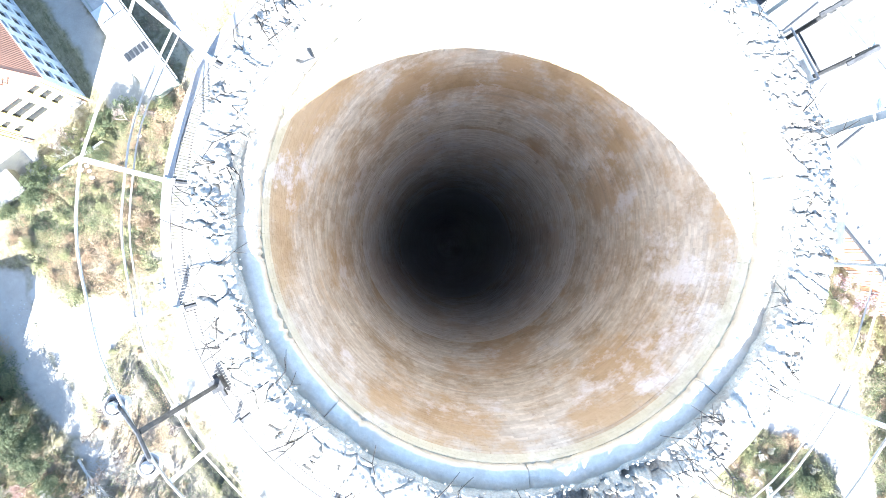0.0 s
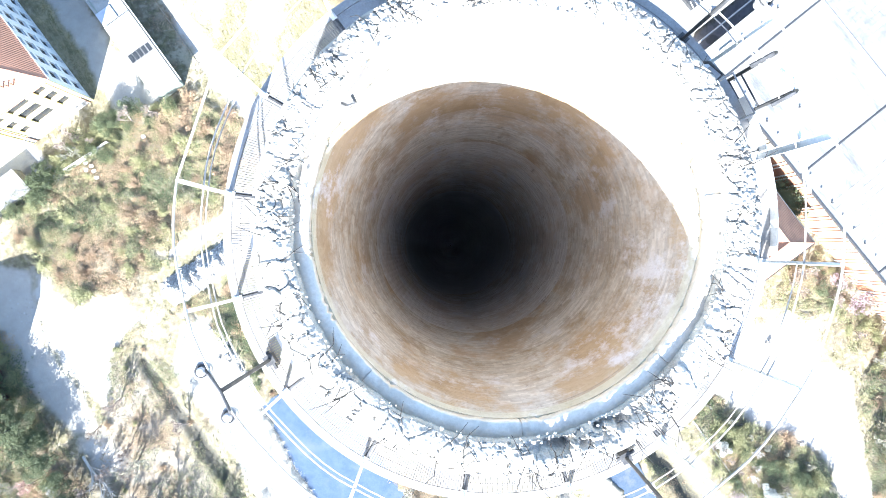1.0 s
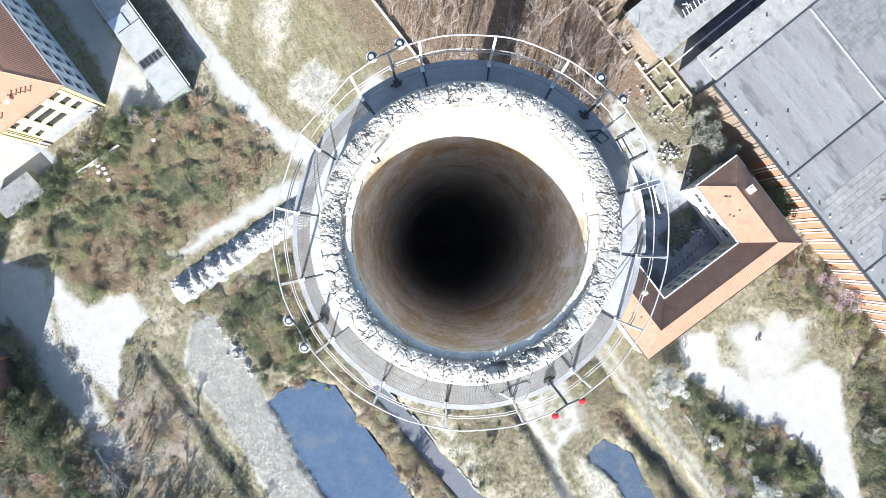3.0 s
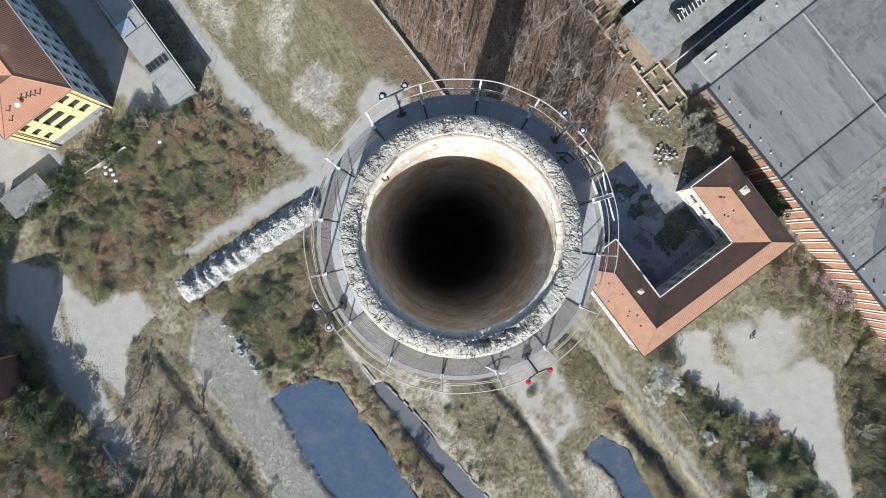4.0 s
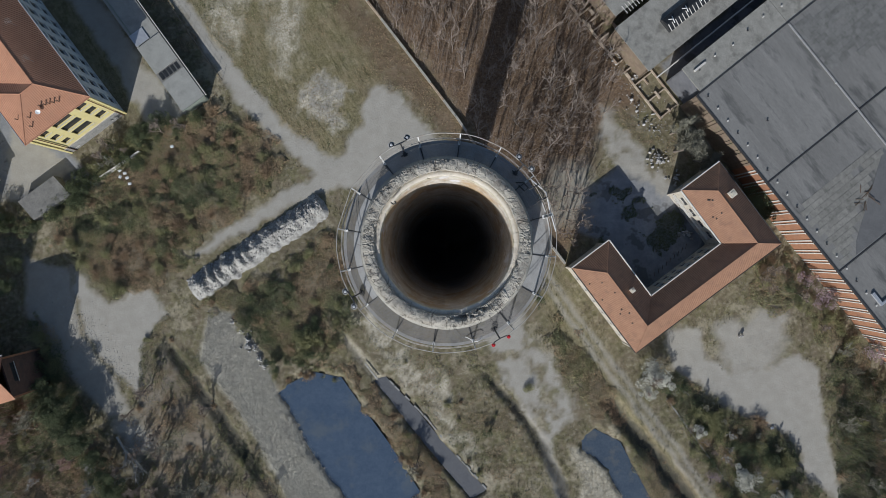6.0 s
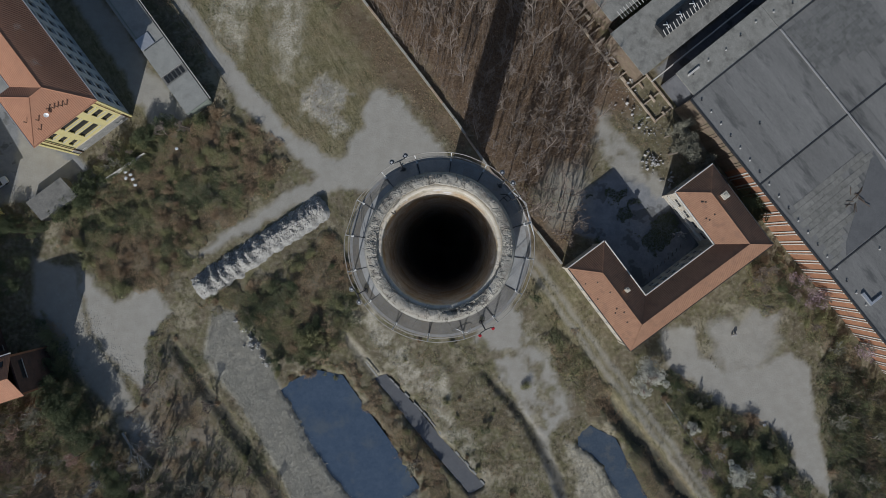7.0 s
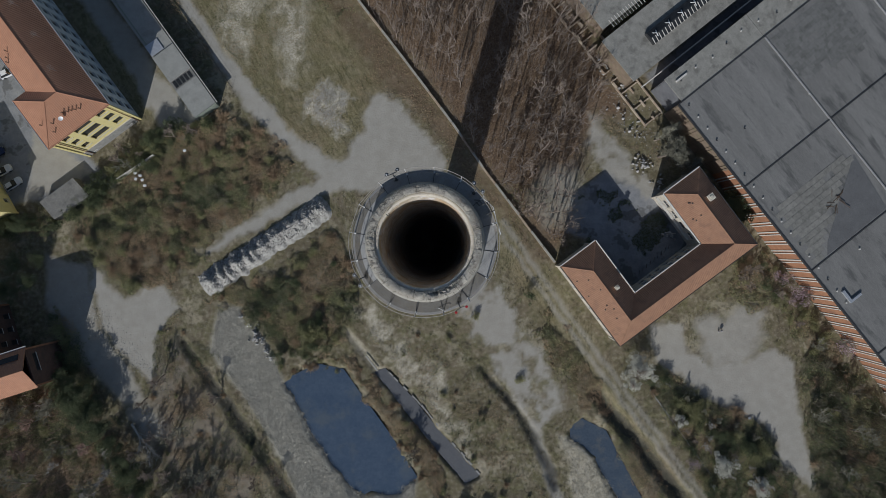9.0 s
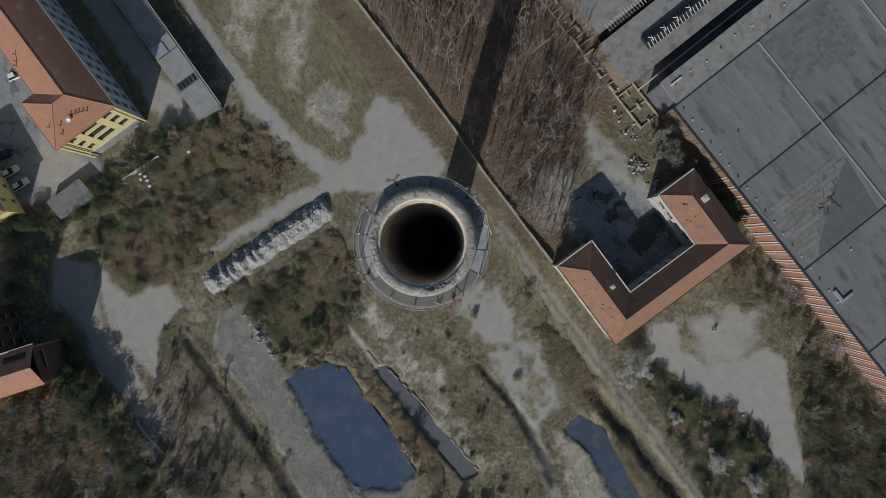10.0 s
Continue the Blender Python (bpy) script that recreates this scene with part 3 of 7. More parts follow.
    lie.inputs["Rotation"].default_value = (0, 0, radians(-62))
    lie.inputs["Scale"].default_value = (3.6, 0.75, 1)
    l.new(tc.outputs["Object"], lie.inputs["Vector"])
    comb = n.new("ShaderNodeTexNoise")
    comb.inputs["Scale"].default_value, comb.inputs["Detail"].default_value, comb.inputs["Roughness"].default_value = 0.9, 5, 0.75
    l.new(lie.outputs[0], comb.inputs["Vector"])
    green = blend(spread(comb.outputs[0], 0.52, 0.62, 0.6), green, (0.1, 0.1, 0.048))
    green = blend(spread(comb.outputs[0], 0.46, 0.36, 0.5), green, (0.36, 0.31, 0.2))
    c = blend(layer("green"), base, green)
    c = blend(layer("straw"), c, blend(spread(fine, 0.36, 0.64), (0.45, 0.4, 0.29), (0.71, 0.655, 0.53)))
    c = blend(layer("litter"), c, litter)
    c = blend(layer("asphalt"), c, asphalt)
    c = blend(layer("pale"), c, pale)
    c = blend(layer("reed"), c, reed)
    c = blend(layer("mud_shade"), c, (0.05, 0.05, 0.045))
    l.new(c, b.inputs["Base Color"])
    b.inputs["Roughness"].default_value, b.inputs["Specular IOR Level"].default_value = 0.95, 0.2
    bp = n.new("ShaderNodeBump")
    bp.inputs["Strength"].default_value, bp.inputs["Distance"].default_value = 0.5, 0.12
    l.new(fine, bp.inputs["Height"])
    l.new(bp.outputs[0], b.inputs["Normal"])
    return m


ground_mesh.materials.append(ground_material())
ground = tagged(new("ground", ground_mesh), "waste ground of dry grass, pale dirt paths and leaf litter", "ground", kind="structure")


def height_at(x, y):
    return float(ground_height(np.array([[float(x)]]), np.array([[float(y)]]))[0, 0])


def water_sheet(name, pts, z, label, mat=None):
    cx, cy = sum(p[0] for p in pts) / len(pts), sum(p[1] for p in pts) / len(pts)
    bm = bmesh.new()
    prism(bm, [(x + (x - cx) * 0.06, y + (y - cy) * 0.03) for x, y in pts], z - 0.05, z)
    return solid(name, bm, mat or water_mat, label, "pond", kind="structure")


water_sheet("water", POND_A, -0.42, "still dark blue pond edged with pale reeds")
water_sheet("water", POND_B, -0.42, "narrow blue pond beside pale reeds", pale_water)
water_sheet("water", CANAL, -0.5, "straight narrow canal of shallow grey water", shallow_mat)


# ---- the chimney ----
TOP, DECK, RIM_OUT, RIM_IN, RAIL = 118.12, 116.8, 2.47, 2.01, 3.16


def cell_gaps(u, v, seed, wrap=0):
    """Distance between the two nearest cell centres of a jittered grid: small along the cracks. Also a random value per cell."""
    iu, iv = np.floor(u), np.floor(v)
    f1, f2, pick = np.full(u.shape, 9.0), np.full(u.shape, 9.0), np.zeros(u.shape)
    for du in (-1, 0, 1):
        for dv in (-1, 0, 1):
            cu, cv = iu + du, iv + dv
            ku = np.mod(cu, wrap) if wrap else cu
            px, py = cu + 0.12 + 0.76 * lattice(ku, cv, seed), cv + 0.12 + 0.76 * lattice(ku, cv, seed + 8)
            d = np.hypot(u - px, v - py)
            near = d < f1
            f2 = np.where(near, f1, np.minimum(f2, d))
            pick = np.where(near, lattice(ku, cv, seed + 21), pick)
            f1 = np.where(near, d, f1)
    return f2 - f1, pick


chimney = thing("chimney", "tall round brick factory chimney with crumbling top rim and open flue", "chimney")
bm = bmesh.new()
lathe(bm, [(RIM_IN + 0.02, 117.3), (RIM_IN + 0.02, TOP - 0.46), (RIM_OUT - 0.02, TOP - 0.5), (RIM_OUT, TOP - 0.52), (2.5, 116.9), (2.52, 116.0), (2.6, 100), (2.95, 50), (3.3, -0.5)], steps=128)
part("shaft", bm, shaft_brick, chimney, "tapered brick shaft")
# The funnel floor is made up and the lining lightened, to brighten the depth.
bm = bmesh.new()
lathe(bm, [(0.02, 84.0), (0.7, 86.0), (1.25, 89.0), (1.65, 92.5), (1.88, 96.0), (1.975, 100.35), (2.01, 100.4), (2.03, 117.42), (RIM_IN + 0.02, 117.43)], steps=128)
part("flue", bm, flue_pale, chimney, "lightened flue lining with an added funnel floor")

# The crumbled rim: a cracked mortar crown with a broken inner edge.
na, nr = 1760, 50
th, tr = np.meshgrid(np.linspace(0, 2 * np.pi, na, endpoint=False), np.linspace(0, 1, nr), indexing="ij")
edge = (fractal(th * 9, th * 0, 5) - 0.47) * 0.13
rr = RIM_IN + 0.1 + (RIM_OUT - RIM_IN - 0.1) * tr + edge * (1 - tr) * 0.5
ax, ay = rr * np.sin(th), rr * np.cos(th)
warp_u = (fractal(ax * 5, ay * 5, 31) - 0.5) * 0.9
gap_a, pick_a = cell_gaps(th / (2 * np.pi) * 44 + warp_u * 0.7, rr / 0.27 + warp_u * 0.8, 4)
gap_b, pick_b = cell_gaps(ax / 0.14 + warp_u * 2.2, ay / 0.14 - warp_u * 2.2, 9)
chips = np.clip((fractal(ax * 15, ay * 15, 23, 4) - 0.43) * 7, -1, 1) * np.clip((fractal(ax * 3, ay * 3, 29) - 0.38) * 5, 0, 1)
crack_a = np.clip(1 - gap_a / 0.035, 0, 1) * (fractal(ax * 2.2, ay * 2.2, 61) > 0.4)
gap_r, pick_r = cell_gaps(th / (2 * np.pi) * 130 + warp_u * 1.6, rr / 0.42 + warp_u * 0.6, 14)
furrow = np.clip(1 - gap_r / 0.055, 0, 1) * np.clip((fractal(ax * 2.6, ay * 2.6, 63) - 0.36) * 8, 0, 1) * np.clip((tr - 0.18) * 5, 0, 1)
crack_b = np.clip(1 - gap_b / 0.04, 0, 1) * (fractal(ax * 4, ay * 4, 66) > 0.45)
sunny = np.clip(1 - np.abs(np.degrees(th) - 215) / 55, 0, 1) ** 0.5 * np.clip((tr - 0.35) * 5, 0, 1)
crumble = np.clip((fractal(ax * 1.7, ay * 1.7, 77) - 0.3) * 4.2, 0, 1) * (1 - 0.9 * sunny)
broken = np.exp(-((np.degrees(th) - 160) / 13) ** 2) * np.exp(-((tr - 0.22) / 0.2) ** 2) * np.clip((fractal(ax * 6, ay * 6, 88) - 0.34) * 5, 0, 1)
rz = TOP - 0.07 + 0.05 * np.sin(np.pi * tr) - 0.02 * tr + (pick_a - 0.5) * 0.014 + (fractal(ax * 4, ay * 4, 15) - 0.47) * 0.07
rz = rz + crumble * ((pick_b - 0.5) * 0.01 + 0.01 * chips) - (0.02 + 0.04 * crumble) * crack_b + (fractal(ax * 30, ay * 30, 19, 3) - 0.44) * 0.03 * (0.4 + crumble) + (pick_r - 0.5) * 0.02 - 0.035 * furrow - 0.035 * crack_a - 0.3 * broken
rz = rz - 0.3 * np.clip(1 - tr / 0.03, 0, 1) - 0.35 * np.clip((tr - 0.97) / 0.03, 0, 1)
ia = np.arange(na * nr).reshape(na, nr)
ja = np.roll(ia, -1, axis=0)
rim_faces = np.stack([ia[:, :-1], ia[:, 1:], ja[:, 1:], ja[:, :-1]], -1).reshape(-1, 4)
part("rim", quick_mesh("rim", np.stack([ax, ay, rz], -1).reshape(-1, 3), rim_faces[:, ::-1]), rim_mortar, chimney, "cracked crumbling pale mortar rim")

# Smooth collar inside the rim, cast in lengths with open joints.
joints = [0, 47, 82, 131, 176, 223, 268, 305, 360]
for i, (a0, a1) in enumerate(zip(joints, joints[1:])):
    n = int((a1 - a0) * 2)
    ang = np.radians(np.linspace(a0 + 0.05, a1 - 0.05, n))
    wob = fractal(ang * 14, ang * 0 + i, 33) - 0.47
    bite = np.clip(fractal(ang * 9, ang * 0 + i, 36) - 0.47, 0, 1) * np.clip(fractal(ang * 70, ang * 0, 37) - 0.3, 0, 1)
    r0 = RIM_IN - 0.045 + 0.018 * wob + 0.28 * bite
    top = TOP - 0.21 + 0.008 * math.sin(i * 3.7) + 0.03 * wob
    rows = [np.stack([r * np.sin(ang), r * np.cos(ang), z + 0 * ang], 1) for r, z in ((r0 + 0.012, 117.73), (RIM_IN + 0.13 + 0 * ang, 117.73), (RIM_IN + 0.13 + 0 * ang, top), (r0 + 0.008, top), (r0, top - 0.012))]
    k = np.arange(n - 1)
    ring = np.concatenate([np.stack([k + n * c, k + 1 + n * c, k + 1 + n * ((c + 1) % 5), k + n * ((c + 1) % 5)], 1) for c in range(5)])
    part("collar_length", quick_mesh("collar_length", np.concatenate(rows), ring), plaster_ring, chimney, "smooth grey rendered collar" if i == 0 else "")

# The smooth mortar weathering that slopes from the rim to the walkway.
bm = bmesh.new()
lathe(bm, [(RIM_OUT - 0.03, TOP - 0.17), (2.52, TOP - 0.24), (2.59, TOP - 0.6), (2.62, 117.1), (2.62, DECK - 0.1)], steps=160)
for v in bm.verts:
    v.co.z += 0.02 * math.sin(v.co.x * 9 + v.co.y * 7) * (v.co.z > 117.3)
part("weathering_slope", bm, concrete_pale, chimney, "pale sloping mortar skirt below the rim")

# A hem of loose stones on the rim.
stone_meshes = []
for k in range(9):
    bm = bmesh.new()
    bmesh.ops.create_icosphere(bm, subdivisions=1, radius=0.05)
    r = random.Random(k)
    stretch = Vector((r.uniform(0.6, 1.5), r.uniform(0.5, 1.1), r.uniform(0.4, 0.8)))
    for v in bm.verts:
        v.co = Vector([c * s for c, s in zip(v.co, stretch)]) * r.uniform(0.7, 1.2)
    me = mesh_of("rim_stone", bm)
    me.materials.append(rim_stone)
    stone_meshes.append(me)
r = random.Random(5)
for i in range(280):
    t = r.random()
    ang = r.uniform(0, 360)
    rad = RIM_IN + 0.05 + (RIM_OUT - RIM_IN - 0.1) * (t if i % 4 == 0 else t * 0.22)
    ob = part("rim_stone", stone_meshes[i % 9], rim_stone, chimney)
    s = r.uniform(0.15, 0.42)
    ob.matrix_local = pose(*polar(ang, rad, TOP - 0.045 + r.uniform(-0.02, 0.02)), r.uniform(-25, 25), r.uniform(-25, 25), r.uniform(0, 360)) @ Matrix.Diagonal((s, s, s, 1))

# Brick courses of the flue: the top ones singly, those below joined.
COURSE, PER = 0.072, 50


def brick_verts(i, row):
    r0 = 1.972 + 0.0012 * lattice(np.float64(i), np.float64(row), 3) - (0.0012 if row % 11 == 4 else 0)
    w = 360 / PER
    a0, a1 = (i + 0.5 * (row % 2)) * w + 0.03, (i + 1 + 0.5 * (row % 2)) * w - 0.03
    z1 = 117.725 - row * COURSE
    z0 = z1 - COURSE + 0.001
    front = [polar(a0 + (a1 - a0) * k / 4, r0, z) for k in range(5) for z in (z0, z1)]
    return front + [polar(a, r, z) for a in (a0, (a0 + a1) / 2, a1) for r, z in ((r0, z0), (2.04, z0), (2.04, z1), (r0, z1))]


BRICK_FACES = np.array([(0, 1, 3, 2), (2, 3, 5, 4), (4, 5, 7, 6), (6, 7, 9, 8)] + [tuple(c + 10 for c in f) for f in ((0, 1, 2, 3), (8, 11, 10, 9), (2, 6, 7, 3), (6, 10, 11, 7), (0, 4, 5, 1), (4, 8, 9, 5))])
for row in range(5):
    for i in range(PER):
        if lattice(np.float64(i), np.float64(row + 3), 11) < 0.0:
            continue
        part("brick", quick_mesh("brick", np.array(brick_verts(i, row)), BRICK_FACES, True), lime_brick if row < 3 else liner_brick, chimney)
# Each deeper band is a paler brick, lightened against the darkness down there.
for first, last, mat, label in ((5, 48, liner_brick, "rust-stained brickwork in the upper flue"), (48, 90, paler_brick, "brickwork lightened further down"), (90, 240, palest_brick, "brickwork lightened most deep in the flue")):
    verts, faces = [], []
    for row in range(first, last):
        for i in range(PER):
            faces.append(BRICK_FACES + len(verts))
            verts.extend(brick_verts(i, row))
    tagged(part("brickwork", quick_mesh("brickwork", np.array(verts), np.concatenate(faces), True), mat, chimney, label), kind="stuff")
hook = bmesh.new()
tube(hook, [polar(306, 2.0, 118.0), polar(306, 1.9, 118.14), polar(308, 1.86, 118.19), polar(309, 1.93, 118.16)], 0.02, 6)
part("hook", hook, dark_iron, chimney, "bent rusty iron hook")

# Dry weeds rooted in the cracks, most of them lying across the rim.
for k in range(84):
    r = random.Random(200 + k)
    ang, rad = r.uniform(0, 360), r.uniform(2.16, 2.44)
    if k < 16:
        ang = r.uniform(140, 235)
    bm = bmesh.new()
    for j in range(r.randint(1, 3)):
        d = r.choice((0, math.pi)) + r.gauss(0, 0.5) + math.pi / 2 - radians(ang)
        length = r.uniform(0.1, 0.3)
        p0 = polar(ang + r.uniform(-0.6, 0.6), rad, TOP - 0.05)
        mid = p0 + Vector((math.cos(d), math.sin(d), 0.25)) * length * 0.5
        bend = d + r.gauss(0, 0.5)
        end = mid + Vector((math.cos(bend), math.sin(bend), 0.02)) * length * 0.6
        tube(bm, [p0, mid, end], 0.0055, 4, taper=0.4)
        if r.random() < 0.6:
            fork = d + r.choice((-0.8, 0.8))
            tube(bm, [mid, mid + Vector((math.cos(fork), math.sin(fork), 0.1)) * length * 0.4], 0.004, 4, taper=0.4)
    solid("dry_weed", bm, dead_stem, "thin dry weed stems growing from the chimney rim", "weed", "weeds on the rim")

# ---- the service walkway ----
POSTS = [7.3 + 22.5 * i for i in range(16)]
platform = thing("service_walkway", "steel grating service walkway round the chimney top", "walkway")
for a in POSTS:
    east, west = 60 < a < 118, 228 < a < 310
    bm = bmesh.new()
    ring_box(bm, 2.625, 2.64, DECK - 0.045, DECK, a + 0.3, a + 22.2, 6)
    for rad in (2.76, 2.88, 3.0):
        ring_box(bm, rad, rad + 0.009, DECK - 0.035, DECK - 0.006, a + 0.3, a + 22.2, 6)
    for j in range(40):
        t = a + 0.45 + j * 0.549
        ring_box(bm, 2.64, 3.1, DECK - 0.03, DECK, t, t + (0.51 if east else 0.42 if 118 <= a <= 310 else 0.52), 1)
    # Panel tone is set by side, painting in how light catches each one.
    part("grating_panel", bm, plate_steel if east else deck_dark if 118 <= a <= 310 else grating_steel, platform)
    if west:
        bm = bmesh.new()
        ring_box(bm, 2.64, 2.88, DECK + 0.002, DECK + 0.01, a + 0.35, a + 22.15, 8)
        part("cover_plate", bm, plate_steel, platform, "pale cover plate on the grating")
    bm = bmesh.new()
    ring_box(bm, 3.105, 3.2, DECK - 0.012, DECK + 0.004, a + 0.25, a + 22.25, 6)
    ring_box(bm, 3.188, 3.2, DECK - 0.2, DECK - 0.014, a + 0.25, a + 22.25, 6)
    part("edge_plate", bm, galvanised, platform, "flat galvanised edge plate" if a < 10 else "")
    bm = bmesh.new()
    p = Matrix.Rotation(radians(-a), 4, "Z")
    box(bm, -0.04, 0.04, 2.46, 3.18, DECK - 0.17, DECK - 0.05)
    slab(bm, [(-0.03, 2.45, DECK - 0.9), (0.03, 2.45, DECK - 0.9), (0.03, 2.52, DECK - 0.9), (-0.03, 2.52, DECK - 0.9)],
         [(-0.03, 3.05, DECK - 0.18), (0.03, 3.05, DECK - 0.18), (0.03, 3.12, DECK - 0.18), (-0.03, 3.12, DECK - 0.18)])
    bm.transform(p)
    part("bracket", bm, grating_steel, platform)
    bm = bmesh.new()
    box(bm, -0.011, 0.011, 2.64, 3.1, DECK + 0.001, DECK + 0.012)
    bm.transform(p)
    part("joint_strip", bm, dark_iron, platform)

railing = thing("guard_railing", "pale steel guard railing with two rails round the walkway", "railing")
for a in POSTS:
    bm = bmesh.new()
    w = 0.045 if 70 < a < 80 else 0.018
    box(bm, -w, w, RAIL - 0.004, RAIL + 0.004, DECK - 0.18, 118.19)
    box(bm, w - 0.008, w, RAIL - 0.045, RAIL - 0.004, DECK + 0.004, 118.19)
    box(bm, -w - 0.015, w + 0.015, RAIL - 0.08, RAIL + 0.03, DECK + 0.005, DECK + 0.016)
    bm.transform(Matrix.Rotation(radians(-a), 4, "Z"))
    part("post", bm, white_paint, railing, "broad white flat steel post" if 70 < a < 80 else "")
for i, a in enumerate(POSTS):
    sag = [0.007 * math.sin(i * 2.1 + j) for j in range(7)]
    for z, rad, size, mat in ((118.2, RAIL + 0.012, 0.0125, rail_paint), (117.64, RAIL - 0.03, 0.01, rail_paint), (117.52, RAIL - 0.035, 0.008, rail_paint)):
        if size < 0.009 and i in (2, 3, 13):
            continue
        bm = bmesh.new()
        straight = i in (12, 13) and size > 0.012
        pts = [polar(a + 22.5 * j / 6, rad + (0 if straight else sag[j] * (j % 6 > 0)), z + sag[j] * 0.8 * (j % 6 > 0)) for j in range(7)]
        tube(bm, [pts[0], pts[-1]] if straight else pts, size, 6)
        part("rail", bm, mat, railing)
bm = bmesh.new()
ring_box(bm, 3.2, 3.208, DECK - 0.02, DECK + 0.17, 62, 96, 10)
part("toe_board", bm, white_paint, railing, "white steel toe board")
bm = bmesh.new()
tube(bm, [polar(53, 3.14, 117.62), polar(63, 3.3, 117.72), polar(73, 3.22, 117.6), polar(84, 3.3, 117.45)], 0.018, 6)
part("loose_rail", bm, white_paint, railing, "bent loose white rail")


def lamp_pair(angle, red):
    ob = thing("obstruction_light", "pair of %s aircraft warning lamps on a dark pipe bracket" % ("red glass" if red else "grey glass"), "warning lamp", group="aircraft warning lamps")
    turn = Matrix.Rotation(radians(-angle), 4, "Z")

    def add(name, bm, mat, parent, label=""):
        bm.transform(turn)
        return part(name, bm, mat, parent, label)

    bm = bmesh.new()
    tube(bm, [(0, 3.04, DECK + 0.02), (0, 3.06, 117.6), (0, 3.1, 118.1), (0, 3.15, 118.2)], 0.022, 8)
    add("pole", bm, dark_iron, ob)
    bm = bmesh.new()
    box(bm, -0.06, 0.06, 2.98, 3.1, DECK + 0.02, DECK + 0.12)
    box(bm, -0.13, 0.1, 3.02, 3.05, DECK + 0.02, DECK + 0.06)
    add("junction_box", bm, dark_iron, ob, "dark junction box")
    bm = bmesh.new()
    tube(bm, [(0, 3.1, 117.62), (0, 3.1, 117.66)], 0.05, 12)
    add("flange", bm, grating_steel, ob)
    bm = bmesh.new()
    tube(bm, [(-0.24, 3.2, 118.16), (-0.2, 3.17, 118.22), (0.0, 3.15, 118.22), (0.2, 3.17, 118.22), (0.24, 3.2, 118.16)], 0.016, 8)
    add("cross_pipe", bm, dark_iron, ob)
    for side in (-1, 1):
        c, k = Vector((side * 0.25, 3.24, 118.12)), 0.62 if red else 1.0
        bm = bmesh.new()
        lathe(bm, [(0.0, -0.13), (0.05, -0.13), (0.062, -0.02), (0.092, 0.0), (0.095, 0.022), (0.082, 0.026), (0.066, 0.02)], steps=24)
        bm.transform(Matrix.Translation(c) @ Matrix.Scale(k, 4))
        lamp = add("lamp", bm, lamp_red if red else plate_steel, ob, "red lamp housing" if red else "white ringed lamp housing")
        bm = bmesh.new()
        lathe(bm, [(0.046, 0.0), (0.045, 0.06), (0.03, 0.085), (0.0, 0.092)], steps=20)
        bm.transform(Matrix.Translation(c) @ Matrix.Scale(k, 4))
        add("glass", bm, lamp_red if red else lamp_grey, lamp)
        bm = bmesh.new()
        tube(bm, [c + Vector((0.062 * math.cos(q), 0.062 * math.sin(q), 0.036)) * k for q in np.linspace(0, 2 * math.pi, 20, endpoint=False)], 0.009, 5, True)
        add("guard_ring", bm, lamp_red if red else dark_iron, lamp)
    return ob


for angle, red in ((240, False), (335, False), (44.5, False), (151, True)):
    lamp_pair(angle, red)

# Ladder head and gate where the climb comes up through the walkway.
ladder = thing("access_ladder", "dark iron ladder with gate frame reaching the chimney walkway", "ladder")
turn = Matrix.Rotation(radians(-61.5), 4, "Z")
for x in (-0.22, 0.22):
    bm = bmesh.new()
    tube(bm, [(x, 3.26, 100.0), (x, 3.26, 117.75), (x, 3.1, 117.95), (x, 2.9, 117.85)], 0.022, 6)
    bm.transform(turn)
    part("stringer", bm, dark_iron, ladder)
for k in range(57):
    bm = bmesh.new()
    tube(bm, [(-0.22, 3.26, 100.2 + 0.3 * k), (0.22, 3.26, 100.2 + 0.3 * k)], 0.011, 5)
    bm.transform(turn)
    part("rung", bm, dark_iron, ladder)
bm = bmesh.new()
for z in (DECK + 0.08, 117.3):
    tube(bm, [(-0.26, 2.74, z), (0.24, 2.74, z), (0.24, 3.02, z), (-0.26, 3.02, z)], 0.012, 6, True)
for x, y in ((-0.26, 2.74), (0.24, 2.74), (0.24, 3.02), (-0.26, 3.02)):
    tube(bm, [(x, y, DECK + 0.01), (x, y, 117.3)], 0.011, 6)
bm.transform(turn)
part("gate_frame", bm, grating_steel, ladder)
bm = bmesh.new()
tube(bm, [(-0.62, 2.8, DECK + 0.04), (-0.5, 2.95, DECK + 0.3), (-0.3, 3.0, DECK + 0.34), (-0.26, 2.86, DECK + 0.3), (-0.5, 2.8, DECK + 0.2)], 0.02, 6)
bm.transform(turn)
part("hand_grip", bm, dark_iron, ladder)

cable = bmesh.new()
tube(cable, [polar(159 + 1.1 * i, 3.06 + 0.1 * math.sin(i * 0.5), DECK + 0.08 + 0.12 * math.sin(i * 0.45)) for i in range(12)], 0.014, 6)
solid("conduit", cable, white_paint, "looped white conduit lying on the walkway edge", "conduit")


